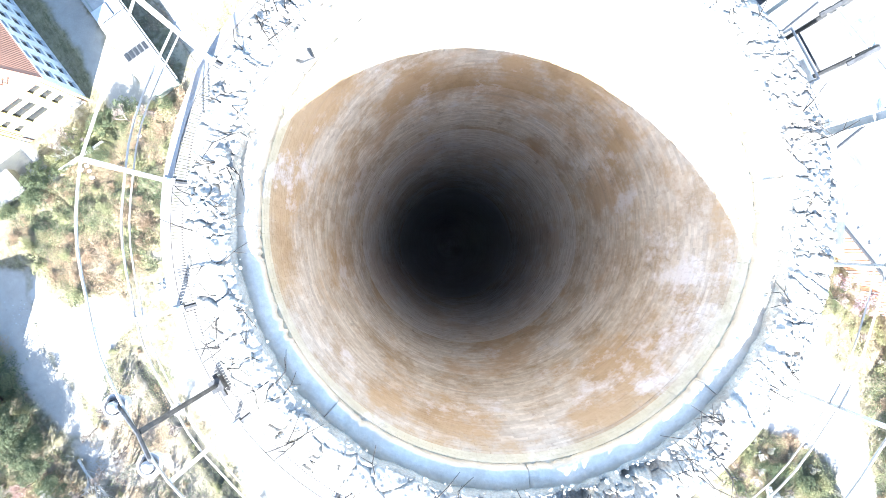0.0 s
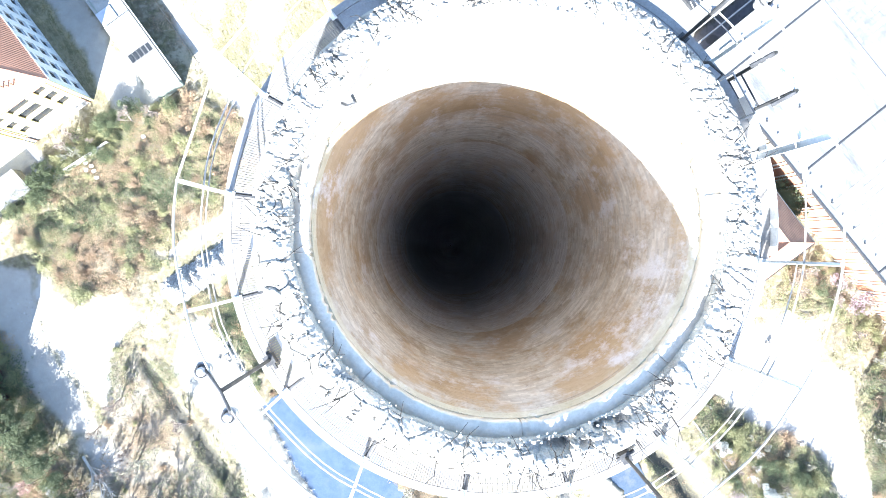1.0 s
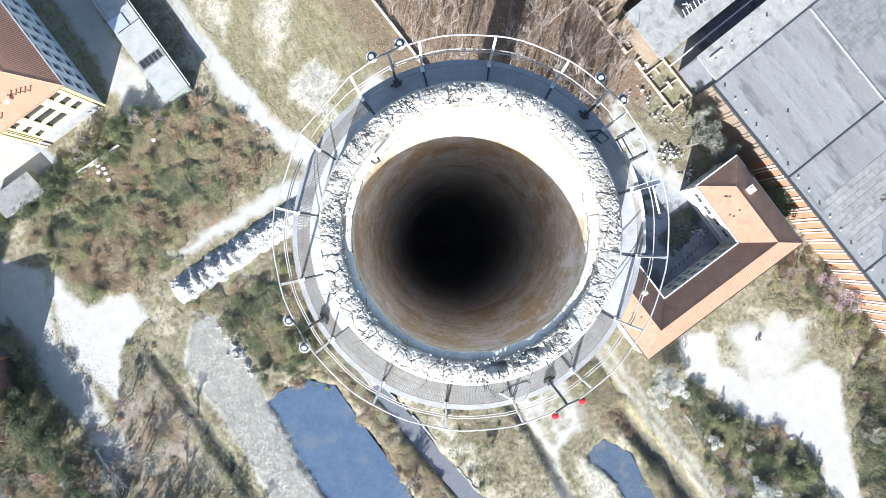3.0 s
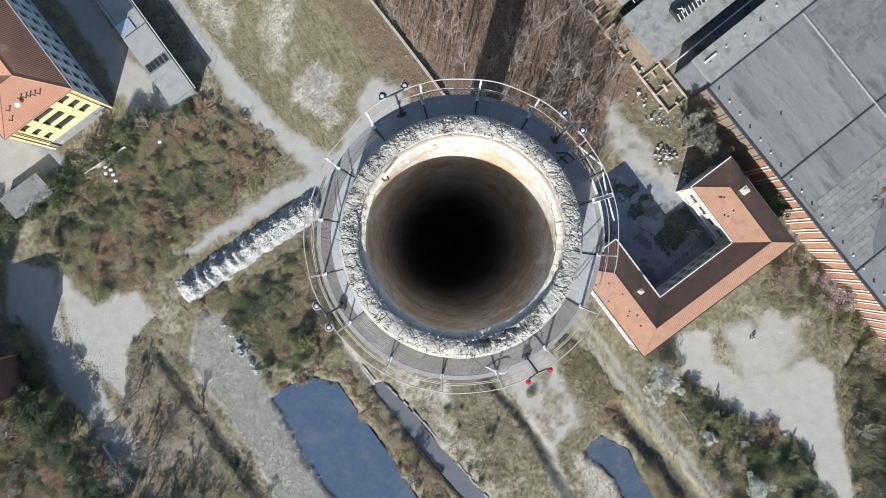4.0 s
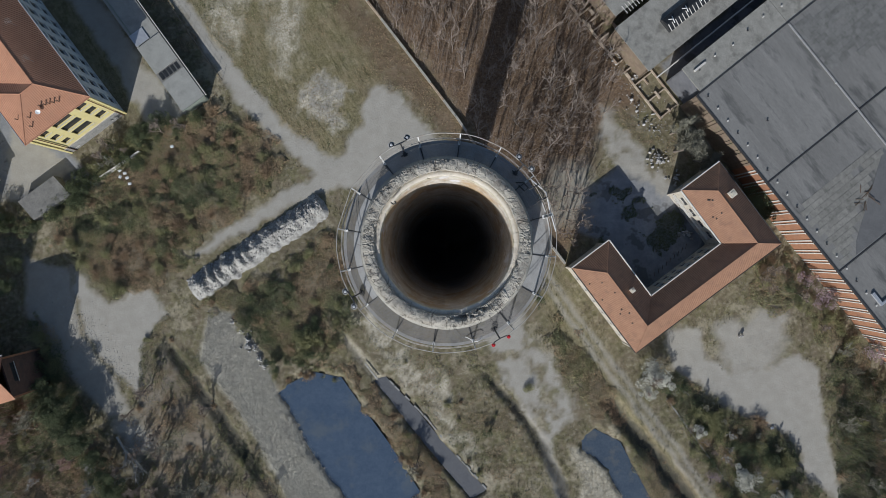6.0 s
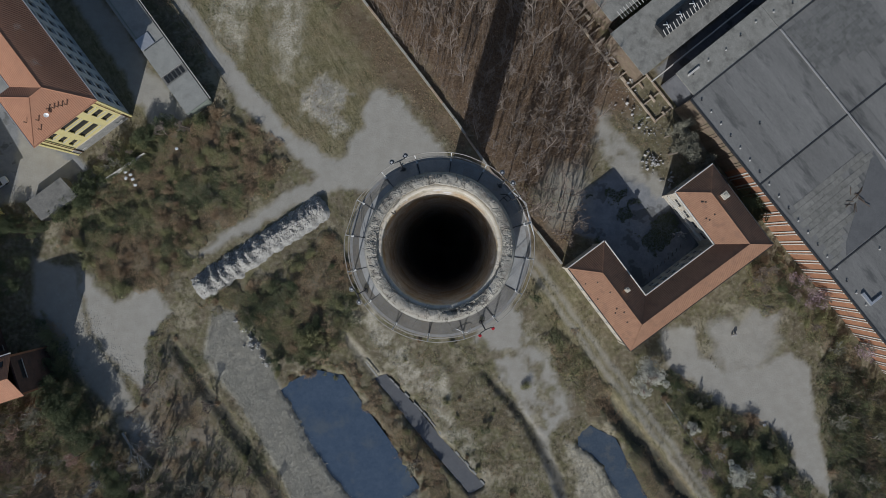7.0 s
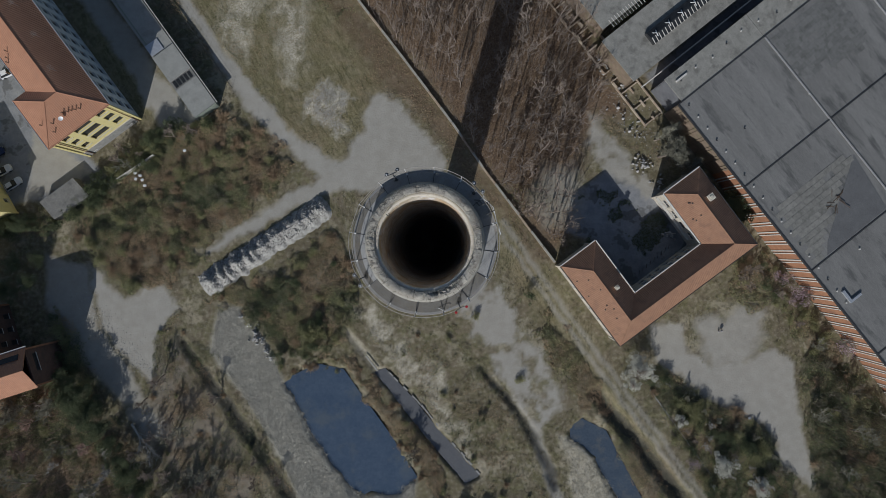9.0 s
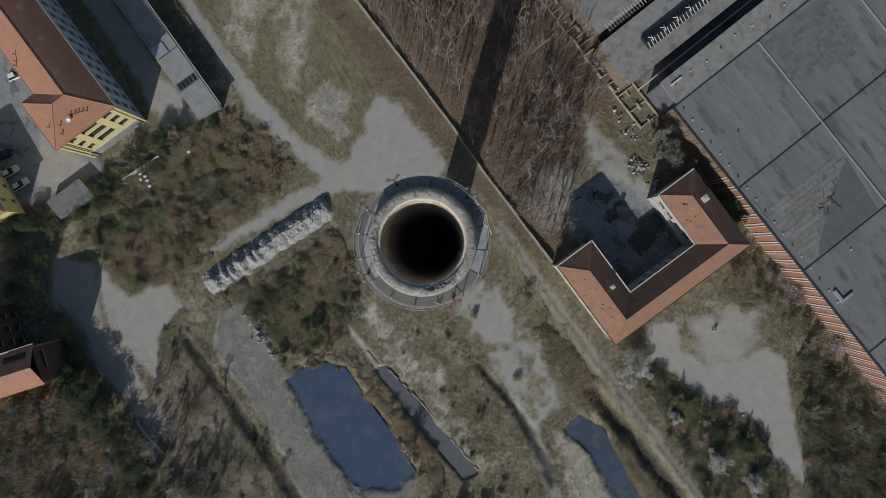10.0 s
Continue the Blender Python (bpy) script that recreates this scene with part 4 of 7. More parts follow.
# ---- buildings ----
def wall_panel(bm, a, b, z0, z1, holes=(), thick=0.4):
    """An upright wall from a to b (outside to the right of the way), with rectangular holes (from, to, low, high)."""
    a, b = Vector(a), Vector(b)
    length = (b - a).length
    ex = (b - a) / length
    out = Vector((ex.y, -ex.x))
    xs = sorted({0.0, length, *(h[0] for h in holes), *(h[1] for h in holes)})
    zs = sorted({z0, z1, *(h[2] for h in holes), *(h[3] for h in holes)})
    for x0, x1 in zip(xs, xs[1:]):
        run = None
        for lo, hi in zip(zs, zs[1:]):
            mid = ((x0 + x1) / 2, (lo + hi) / 2)
            if any(h[0] < mid[0] < h[1] and h[2] < mid[1] < h[3] for h in holes):
                continue
            pts = [a + ex * x0, a + ex * x1, a + ex * x1 - out * thick, a + ex * x0 - out * thick]
            slab(bm, [(p.x, p.y, lo) for p in pts], [(p.x, p.y, hi) for p in pts])
    if holes:
        bmesh.ops.remove_doubles(bm, verts=bm.verts, dist=0.0005)
    return bm


def window(parent, a, b, hole, frame_mat, back=0.18, shutter=None, sill=True):
    a, b = Vector(a), Vector(b)
    ex = (b - a).normalized()
    angle = math.degrees(math.atan2(ex.y, ex.x))
    p = a + ex * hole[0]
    m = pose(p.x, p.y, hole[2], 0, 0, angle)
    w, h = hole[1] - hole[0], hole[3] - hole[2]
    bm = bmesh.new()
    for x0, x1, z0, z1 in ((0, 0.08, 0, h), (w - 0.08, w, 0, h), (0.08, w - 0.08, 0, 0.08), (0.08, w - 0.08, h - 0.08, h), (w / 2 - 0.03, w / 2 + 0.03, 0.08, h - 0.08)):
        box(bm, x0, x1, back, back + 0.07, z0, z1)
    bm.transform(m)
    win = part("window", bm, frame_mat, parent)
    bm = bmesh.new()
    box(bm, 0.08, w - 0.08, back + 0.03, back + 0.05, 0.08, h - 0.08)
    bm.transform(m)
    part("pane", bm, glass_dark, win)
    if sill:
        bm = bmesh.new()
        box(bm, -0.1, w + 0.1, -0.12, back, -0.09, -0.004)
        bm.transform(m)
        part("sill", bm, stone_pale, win)
    if shutter:
        bm = bmesh.new()
        box(bm, 0.06, w - 0.06, back - 0.08, back - 0.03, 0.06, h * 0.75)
        bm.transform(m)
        part("shutter", bm, shutter, win)


def row_of_holes(length, count, size, lows, margin=1.2):
    step = (length - 2 * margin) / count
    return [(margin + step * (i + 0.5) - size[0] / 2, margin + step * (i + 0.5) + size[0] / 2, z, z + size[1]) for i in range(count) for z in lows]


def tiled_face(parent, pts, mat, rib=0.38, label="", name="roof"):
    """A roof slope (first edge is the eave) with raised tile rows running up it, each row a tile strip with lapped courses."""
    pts = [Vector(p) for p in pts]
    ex = (pts[1] - pts[0]).normalized()
    nrm = (pts[1] - pts[0]).cross(pts[2] - pts[0]).normalized()
    if nrm.z < 0:
        nrm = -nrm
    up = nrm.cross(ex)
    if up.z < 0:
        up = -up
    flat = [((p - pts[0]).dot(ex), (p - pts[0]).dot(up)) for p in pts]
    bm = bmesh.new()
    slab(bm, [p - nrm * 0.14 for p in pts], list(pts))
    bmesh.ops.recalc_face_normals(bm, faces=bm.faces)
    x, hi = min(f[0] for f in flat) + rib / 2, max(f[0] for f in flat)
    verts, faces = [], []
    while x < hi:
        cuts = []
        for (x0, y0), (x1, y1) in zip(flat, flat[1:] + flat[:1]):
            if (x0 - x) * (x1 - x) < 0:
                cuts.append(y0 + (y1 - y0) * (x - x0) / (x1 - x0))
        if len(cuts) >= 2 and max(cuts) - min(cuts) > 0.3:
            y0, y1 = min(cuts), max(cuts)
            j = 0.02 * math.sin(x * 7.3)
            n0 = len(verts)
            for y, lift in ((y0 - 0.06 + j, 0.11), (y1, 0.085)):
                for dx, h in ((-rib * 0.3, 0.003), (-rib * 0.16, lift * 0.24), (rib * 0.16, lift * 0.24), (rib * 0.3, 0.003)):
                    verts.append(pts[0] + ex * (x + dx) + up * y + nrm * h)
            faces += [(n0, n0 + 1, n0 + 5, n0 + 4), (n0 + 1, n0 + 2, n0 + 6, n0 + 5), (n0 + 2, n0 + 3, n0 + 7, n0 + 6), (n0 + 3, n0 + 2, n0 + 1, n0)]
        x += rib
    face = part(name, bm, mat, parent, label)
    if faces:
        tagged(part("tiling", quick_mesh("tiling", np.array([tuple(v) for v in verts]), np.array(faces)), mat, face), kind="stuff")
    return face


def capping(parent, a, b, mat, r=0.14, name="ridge_tiles"):
    bm = bmesh.new()
    tube(bm, [a, b], r, 8)
    return part(name, bm, mat, parent)


def gutter(parent, a, b, mat=None, r=0.11):
    bm = bmesh.new()
    tube(bm, [a, b], r, 6)
    return part("gutter", bm, mat or zinc, parent)


def small_chimney(parent, x, y, z, w=0.6, h=1.2, mat=None):
    bm = bmesh.new()
    box(bm, x - w / 2, x + w / 2, y - w / 2, y + w / 2, z - 0.8, z + h)
    box(bm, x - w / 2 - 0.1, x + w / 2 + 0.1, y - w / 2 - 0.1, y + w / 2 + 0.1, z + h, z + h + 0.12)
    box(bm, x - w / 4, x + w / 4, y - w / 4, y + w / 4, z + h + 0.12, z + h + 0.3)
    return part("brick_flue", bm, mat or stucco_old, parent)


def footprint(parent, corners, z1, mat, holes, frame_mat, z0=-0.3, shutters=None, back=0.18, other={}):
    """Walls round a footprint (counter-clockwise), with windows where holes are given for an edge."""
    for i, a in enumerate(corners):
        b = corners[(i + 1) % len(corners)]
        a, b = Vector(a), Vector(b)
        ex = (b - a).normalized()
        bm = bmesh.new()
        hs = holes.get(i, [])
        wall_panel(bm, a + ex * 0.2, b - ex * 0.2, z0, z1, [(h[0] - 0.2, h[1] - 0.2, h[2], h[3]) for h in hs])
        part("wall", bm, other.get(i, mat), parent)
        for k, h in enumerate(hs):
            window(parent, a, b, h, frame_mat, back, shutters if shutters and k % 3 == 1 and h[1] - h[0] < 2 else None)
    for x, y in corners:
        bm = bmesh.new()
        box(bm, x - 0.195, x + 0.195, y - 0.195, y + 0.195, z0, z1 - 0.004)
        part("quoin", bm, mat, parent)


# The derelict house round a courtyard.
house = thing("courtyard_house", "derelict u shaped house with red tiled roof and flaking cream walls", "house", pose(38.95, -21.4, 0, 0, 0, 36.9))
EAVE, RIDGE = 9.6, 12.2
W, N, D, E0, E1, R0, R1 = 9.4, 21.6, 7.35, 27.3, 37.0, 4.7, 32.2
inset = 0.55
plan = [(inset, inset), (E1 - inset, inset), (E1 - inset, 20.9 - inset), (E0 + inset, 20.9 - inset), (E0 + inset, D - inset), (W - inset, D - inset), (W - inset, N - inset), (inset, N - inset)]
lows = (1.1, 4.1, 7.0)
holes = {0: row_of_holes(35.9, 11, (1.1, 1.7), lows), 7: row_of_holes(20.5, 6, (1.1, 1.7), lows), 1: row_of_holes(19.8, 5, (1.1, 1.6), lows),
         3: row_of_holes(13.5, 4, (1.9, 1.9), lows, 0.8), 4: row_of_holes(16.7, 6, (1.3, 1.8), lows), 5: row_of_holes(13.2, 4, (1.3, 1.8), lows, 0.8), 2: row_of_holes(8.6, 2, (1.1, 1.7), lows)}
footprint(house, plan, EAVE + 0.1, stucco_old, holes, white_paint)
e, h = EAVE, RIDGE
faces = [
    [(0, N, e), (0, 0, e), (R0, 3.7, h), (R0, 17, h)], [(W, N, e), (0, N, e), (R0, 17, h)], [(W, D, e), (W, N, e), (R0, 17, h), (R0, 3.7, h)],
    [(0, 0, e), (E1, 0, e), (R1, 3.7, h), (R0, 3.7, h)], [(E0, D, e), (W, D, e), (R0, 3.7, h), (R1, 3.7, h)],
    [(E1, 0, e), (E1, 20.9, e), (R1, 16.8, h), (R1, 3.7, h)], [(E1, 20.9, e), (E0, 20.9, e), (R1, 16.8, h)], [(E0, 20.9, e), (E0, D, e), (R1, 3.7, h), (R1, 16.8, h)]]
for f in faces:
    tiled_face(house, f, tile_old)
for a, b in (((R0, 3.7, h), (R0, 17, h)), ((R0, 3.7, h), (R1, 3.7, h)), ((R1, 3.7, h), (R1, 16.8, h)), ((0, 0, e), (R0, 3.7, h)), ((E1, 0, e), (R1, 3.7, h)),
             ((0, N, e), (R0, 17, h)), ((W, N, e), (R0, 17, h)), ((E1, 20.9, e), (R1, 16.8, h)), ((E0, 20.9, e), (R1, 16.8, h))):
    capping(house, a, b, tile_old, 0.11)
for a, b in (((W + 0.1, D, e), (W + 0.1, N, e)), ((E0, D + 0.1, e), (W, D + 0.1, e)), ((E0 - 0.1, D, e), (E0 - 0.1, 20.9, e)), ((W, N + 0.1, e), (0, N + 0.1, e)), ((E0, 21, e), (E1, 21, e))):
    gutter(house, a, b, stone_pale, 0.16)
for a, b in (((-0.1, 0, e), (-0.1, N, e)), ((0, -0.1, e), (E1, -0.1, e)), ((E1 + 0.1, 0, e), (E1 + 0.1, 20.9, e))):
    gutter(house, a, b, dark_iron, 0.09)
small_chimney(house, 6.6, 11.2, 11.2, 0.7)
small_chimney(house, 34.2, 14.6, 11.2, 1.2, 0.9)
for k in range(14):
    r = random.Random(900 + k)
    x, y = (r.uniform(0.8, 3.6), r.uniform(5, 17)) if k < 8 else (r.uniform(28.5, 31.5), r.uniform(9, 17))
    lift = e + (h - e) * (x / R0 if k < 8 else (x - E0) / (R1 - E0))
    bm = bmesh.new()
    box(bm, x - 0.12, x + 0.12, y - 0.1, y + 0.1, lift + 0.02, lift + 0.22)
    part("vent_tile", bm, dark_iron, house)
bm = bmesh.new()
box(bm, E0 + 0.02, E0 + 0.5, 8.2, 20.2, 3.4, 3.62)
part("balcony", bm, stone_pale, house, "pale stone string course")

# The yellow apartment house with its end pavilion.
flats = thing("apartment_house", "yellow stucco apartment house with orange hipped tile roof", "house", pose(-81.7, 20.1, 0, 0, 0, 36.8) @ Matrix.Diagonal((1.05, 0.986, 1, 1)))
EAVE, RIDGE = 15.2, 18.1
e, h = EAVE, RIDGE
i0 = 0.6
plan = [(i0, i0), (15 - i0, i0), (15 - i0, 58), (3.2 + i0, 58), (3.2 + i0, 12.7 - i0), (i0, 12.7 - i0)]
lows = (1.2, 4.9, 8.5, 12.0)
end = [(1.9, 3.5, z, z + 1.9) for z in lows[1:]] + [(10.4, 12.4, z, z + 2.2) for z in lows[1:]] + [(4.9, 8.8, z, z + 2.5) for z in lows[1:]] + [(1.5, 2.5, 1, 2.5), (11, 12, 1, 2.5)]
holes = {0: end, 1: row_of_holes(57.4, 16, (1.7, 2.3), lows), 5: row_of_holes(11.5, 3, (1.1, 1.6), lows), 3: row_of_holes(45.9, 13, (1.1, 1.6), lows)}
footprint(flats, plan, EAVE + 0.1, stucco_yellow, holes, wood_twig, back=0.3, other={1: stucco_white})
for f in ([(0, 0, e), (15, 0, e), (9, 7, h), (6, 6.9, h)], [(0, 12.7, e), (0, 0, e), (6, 6.9, h)], [(3.2, 12.7, e), (0, 12.7, e), (6, 6.9, h), (9, 7, h)],
          [(15, 0, e), (15, 58.5, e), (9, 58.5, h), (9, 7, h)], [(3.2, 58.5, e), (3.2, 12.7, e), (9, 7, h), (9, 58.5, h)]):
    tiled_face(flats, f, tile_red)
for a, b in (((9, 7, h), (9, 58.5, h)), ((6, 6.9, h), (9, 7, h)), ((0, 0, e), (6, 6.9, h)), ((15, 0, e), (9, 7, h)), ((0, 12.7, e), (6, 6.9, h))):
    capping(flats, a, b, tile_red, 0.12)
for a, b, mat in (((15.1, 0, e), (15.1, 58, e), zinc), ((0, -0.1, e), (15, -0.1, e), tile_red), ((-0.1, 0, e), (-0.1, 12.7, e), zinc), ((3.1, 12.8, e), (3.1, 58, e), zinc)):
    gutter(flats, a, b, mat)
bm = bmesh.new()
box(bm, i0, 15 - i0, i0 - 0.14, i0 - 0.003, 3.2, 3.4)
part("string_course", bm, stucco_old, flats)
bm = bmesh.new()
box(bm, i0, 15 - i0, i0 - 0.06, i0 - 0.003, -0.2, 3.19)
part("plinth", bm, concrete, flats, "grey rendered plinth")
for x in (1.7, 13.9):
    bm = bmesh.new()
    tube(bm, [(x, 0.0, e - 0.1), (x, i0 - 0.2, e - 0.7), (x, i0 - 0.2, 0)], 0.1, 8)
    part("downpipe", bm, rust, flats, "dark metal downpipe")
for k, (x, y) in enumerate(((2.2, 4.2), (7.2, 3.4), (8.0, 3.1), (8.7, 2.9), (9.4, 2.6), (10.2, 2.3), (4.3, 3.0), (3.4, 1.6), (2.6, 18), (5.4, 21), (4.6, 20), (4.0, 19.4))):
    lift = e + (h - e) * min(y / 7, x / 6) if k < 8 else e + (h - e) * (x - 3.2) / 5.8
    bm = bmesh.new()
    tube(bm, [(x, y, lift - 0.1), (x, y, lift + 0.75)], 0.1, 8)
    tube(bm, [(x, y, lift + 0.75), (x, y, lift + 0.85)], 0.16, 8)
    part("roof_vent", bm, rust, flats)
for x, y in ((11.2, 11), (12.4, 19), (12.6, 27)):
    lift = h - (h - e) * (x - 9) / 6
    bm = bmesh.new()
    tube(bm, [(x, y, lift), (x, y, lift + 2.6)], 0.025, 5)
    for k in range(5):
        tube(bm, [(x - 0.7 + 0.06 * k, y - 0.5 + k * 0.25, lift + 2.5), (x + 0.7 - 0.06 * k, y - 0.5 + k * 0.25, lift + 2.5)], 0.012, 4)
    tube(bm, [(x, y - 0.6, lift + 2.5), (x, y + 0.7, lift + 2.5)], 0.015, 4)
    part("aerial", bm, galvanised, flats)
bm = bmesh.new()
lathe(bm, [(0.0, -0.1), (0.2, -0.06), (0.42, 0.06), (0.45, 0.1), (0.4, 0.08), (0.0, -0.06)], steps=20)
bm.transform(pose(6.3, 2.6, 17.2, 40, 10, 0))
part("satellite_dish", bm, plastic_white, flats)

# A second yellow house and a low brick house at the western edge.
side = thing("yellow_side_house", "yellow house with bright wall behind a hedge", "house", pose(-98.6, 8.0, 0, 0, 0, 30.0))
plan = [(-22, -0.4), (0, -0.4), (0, 14), (-22, 14)]
footprint(side, plan, 7.7, stucco_yellow, {0: row_of_holes(22, 6, (1.0, 1.5), (1.0, 4.4)), 1: row_of_holes(14.4, 3, (1.0, 1.5), (1.0, 4.4))}, white_paint, shutters=shutter_green)
for f in ([(-22.5, -1, 7.6), (0.5, -1, 7.6), (-5, 6.8, 10), (-22.5, 6.8, 10)], [(0.5, -1, 7.6), (0.5, 14.5, 7.6), (-5, 6.8, 10)], [(0.5, 14.5, 7.6), (-22.5, 14.5, 7.6), (-22.5, 6.8, 10), (-5, 6.8, 10)]):
    tiled_face(side, f, tile_red)

lodge = thing("brick_lodge", "tall orange brick house with steep red tiled roof", "house", pose(-86.9, -26.0, 0, 0, 0, 18.0))
plan = [(-34, -3.9), (-0.6, -3.9), (-0.6, 4.3), (-9.2, 4.3), (-9.2, 16), (-34, 16)]
lows = (1.2, 4.6, 8.2)
# Walls turned from the sun take the darkened brick, painting their shade.
footprint(lodge, plan, 12.1, brick_orange, {0: row_of_holes(33.4, 9, (1.1, 1.7), lows), 1: [(3.0, 7.0, 9.0, 10.2)], 3: row_of_holes(11.7, 3, (1.1, 1.7), lows)}, dark_iron, other={1: brick_shade, 2: brick_shade, 3: brick_shade})
tiled_face(lodge, [(-34.3, -4.3, 12), (-0.3, -4.3, 12), (-0.3, 0, 15), (-34.3, 0, 15)], tile_red)
tiled_face(lodge, [(-0.3, 4.7, 12), (-8.9, 4.7, 12), (-14, 0, 15), (-0.3, 0, 15)], tile_red)
tiled_face(lodge, [(-8.9, 4.7, 12), (-8.9, 16.3, 12), (-14, 16.3, 15), (-14, 0, 15)], tile_red)
tiled_face(lodge, [(-34.3, 16.3, 12), (-34.3, 0, 15), (-14, 0, 15.1), (-14, 16.3, 15)], tile_red)
capping(lodge, (-34, 0, 15), (-0.3, 0, 15), tile_red)
for a, b in (((-9.1, 4.85, 12), (-0.2, 4.85, 12)), ((-8.8, 4.9, 12), (-8.8, 16, 12))):
    gutter(lodge, a, b, stone_pale, 0.16)
bm = bmesh.new()
slab(bm, [(-6.6, 2.6, 13.4), (-1.6, 2.6, 13.4), (-1.6, 3.7, 12.7), (-6.6, 3.7, 12.7)], [(-6.6, 2.6, 13.6), (-1.6, 2.6, 13.6), (-1.6, 3.7, 12.9), (-6.6, 3.7, 12.9)])
part("roof_window", bm, glass_dark, lodge)
for k in range(5):
    bm = bmesh.new()
    box(bm, -13.4, -9.8, 1.4 + k * 0.8, 1.65 + k * 0.8, 13.3, 13.6)
    part("roof_bar", bm, stone_pale, lodge)

# The long low shed beside the road.
shed = thing("long_shed", "long low shed with pale flat cement roof sections", "shed", pose(-55.6, 29.4, 0, 0, 0, 35.8))
bm = bmesh.new()
for a, b in (((0.2, 0.2), (5.2, 0.2)), ((5.2, 0.2), (5.2, 46)), ((5.2, 46), (0.2, 46)), ((0.2, 46), (0.2, 0.2))):
    wall_panel(bm, a, b, -0.2, 3.6, thick=0.25)
part("wall", bm, shed_green, shed, "faded green end and side walls")
for y0, y1, z, mat in ((0, 7.4, 3.9, roof_grey), (7.44, 9.6, 3.75, bitumen_old), (9.64, 16.4, 3.9, roof_grey), (16.44, 46.5, 3.5, roof_grey)):
    bm = bmesh.new()
    slab(bm, [(-0.3, y0, z - 0.2), (5.5, y0, z - 0.1), (5.5, y1, z - 0.1), (-0.3, y1, z - 0.2)], [(-0.3, y0, z), (5.5, y0, z + 0.12), (5.5, y1, z + 0.12), (-0.3, y1, z)])
    part("roof", bm, mat, shed)
for k in range(5):
    bm = bmesh.new()
    box(bm, 0.2 + k, 0.9 + k, 7.7, 9.3, 3.86, 3.93)
    part("roof_light", bm, glass_dark, shed)
bm = bmesh.new()
box(bm, -0.2, 3.1, 16.8, 19.6, 3.62, 3.8)
part("hatch", bm, zinc, shed, "pale metal roof hatch")
for a, b, mat in (((5.6, -0.2, 3.95), (5.6, 46, 3.95), dark_iron), ((5.85, -0.2, 3.9), (5.85, 46, 3.9), stone_pale), ((-0.3, -0.15, 3.8), (5.5, -0.15, 3.9), shed_green)):
    gutter(shed, a, b, mat, 0.12)

# Factory halls under flat bitumen roofs, bay by bay.
hall = thing("factory_hall", "large factory hall with grey bitumen roof and orange brick wall", "factory", pose(51.3, 30.9, 0, 0, 0, -51.3))
H = 10.0
plan = [(0, 0.2), (18, 0.2), (92, 0.2), (92, 74), (-6, 74), (-6, 1.2), (0, 1.2)]
for i, a in enumerate(plan):
    b = plan[(i + 1) % 7]
    bm = bmesh.new()
    wall_panel(bm, a, b, -0.3, H - 0.3, thick=0.45)
    # West end and alley walls are coloured dark, painting the shade there.
    part("wall", bm, brick_brown if i == 0 else brick_orange if i == 1 else shade_render if i > 3 else stucco_grey, hall)
for i, (x0, x1) in enumerate(((-6.2, -0.12), (0, 22.7), (22.8, 45.8), (45.9, 68.8), (68.9, 92.2))):
    for j, (y0, y1) in enumerate(((1.0 if i == 0 else 0, 23.5), (23.6, 47), (47.1, 74.2))):
        bm = bmesh.new()
        z = H - 0.02 * ((i * 3 + j) % 3)
        slab(bm, [(x0, y0, z - 0.3), (x1, y0, z - 0.3), (x1, y1, z - 0.3), (x0, y1, z - 0.3)], [(x0, y0, z), (x1, y0, z), (x1, y1, z), (x0, y1, z)])
        bay = part("roof_bay", bm, roof_mid if i == 0 else bitumen, hall)
        for k in range(0 if i == 0 else 6):
            bm = bmesh.new()
            w = (y1 - y0 - 0.5) / 6
            box(bm, x0 + 0.2, x1 - 0.2, y0 + 0.25 + k * w, y0 + 0.25 + (k + 0.985) * w, z + 0.004, z + 0.012)
            part("felt_strip", bm, bitumen, bay)
for x in (-0.05, 22.75, 45.85, 68.85):
    bm = bmesh.new()
    box(bm, x - 0.14, x + 0.14, 0, 74, H - 0.02, H + 0.13)
    part("roof_joint", bm, dark_iron, hall)
for y in (23.55, 47.05):
    bm = bmesh.new()
    box(bm, 0.2, 92, y - 0.14, y + 0.14, H - 0.02, H + 0.22)
    part("roof_joint", bm, grating_steel, hall)
bm = bmesh.new()
box(bm, 0, 92.2, -0.18, 0.12, H - 0.35, H + 0.16)
part("parapet", bm, dark_iron, hall)
for k in range(35):
    x = 1.0 + k * 2.62
    for dx in (0.0, 0.75):
        bm = bmesh.new()
        box(bm, x + dx, x + dx + (0.2 if dx else 0.28), 0.04, 0.2 - 0.003, -0.2, H - 0.36)
        box(bm, x + dx - 0.04, x + dx + 0.3, -0.02, 0.2 - 0.003, H - 1.2, H - 0.9)
        part("pilaster", bm, stone_pale if k > 6 else brick_brown, hall)


def roof_panels(x0, x1, y0, y1, dx, dy, mat, seed, label, outline):
    q = random.Random(seed)
    first = True
    for k in range(int((x1 - x0) / dx)):
        for j in range(int((y1 - y0) / dy)):
            cx, cy = x0 + (k + 0.5) * dx, y0 + (j + 0.5 * (k % 2)) * dy
            if q.random() < 0.05 or inside_by(np.array([cx]), np.array([cy]), outline)[0] < 0.1:
                continue
            bm = bmesh.new()
            top = H + 0.035 + q.uniform(0, 0.05)
            box(bm, cx - dx / 2 + 0.03, cx + dx / 2 - 0.03, cy - dy / 2 + 0.03, cy + dy / 2 - 0.03, H - 0.03, top)
            part("roof_panel", bm, mat, hall, label if first else "")
            first = False


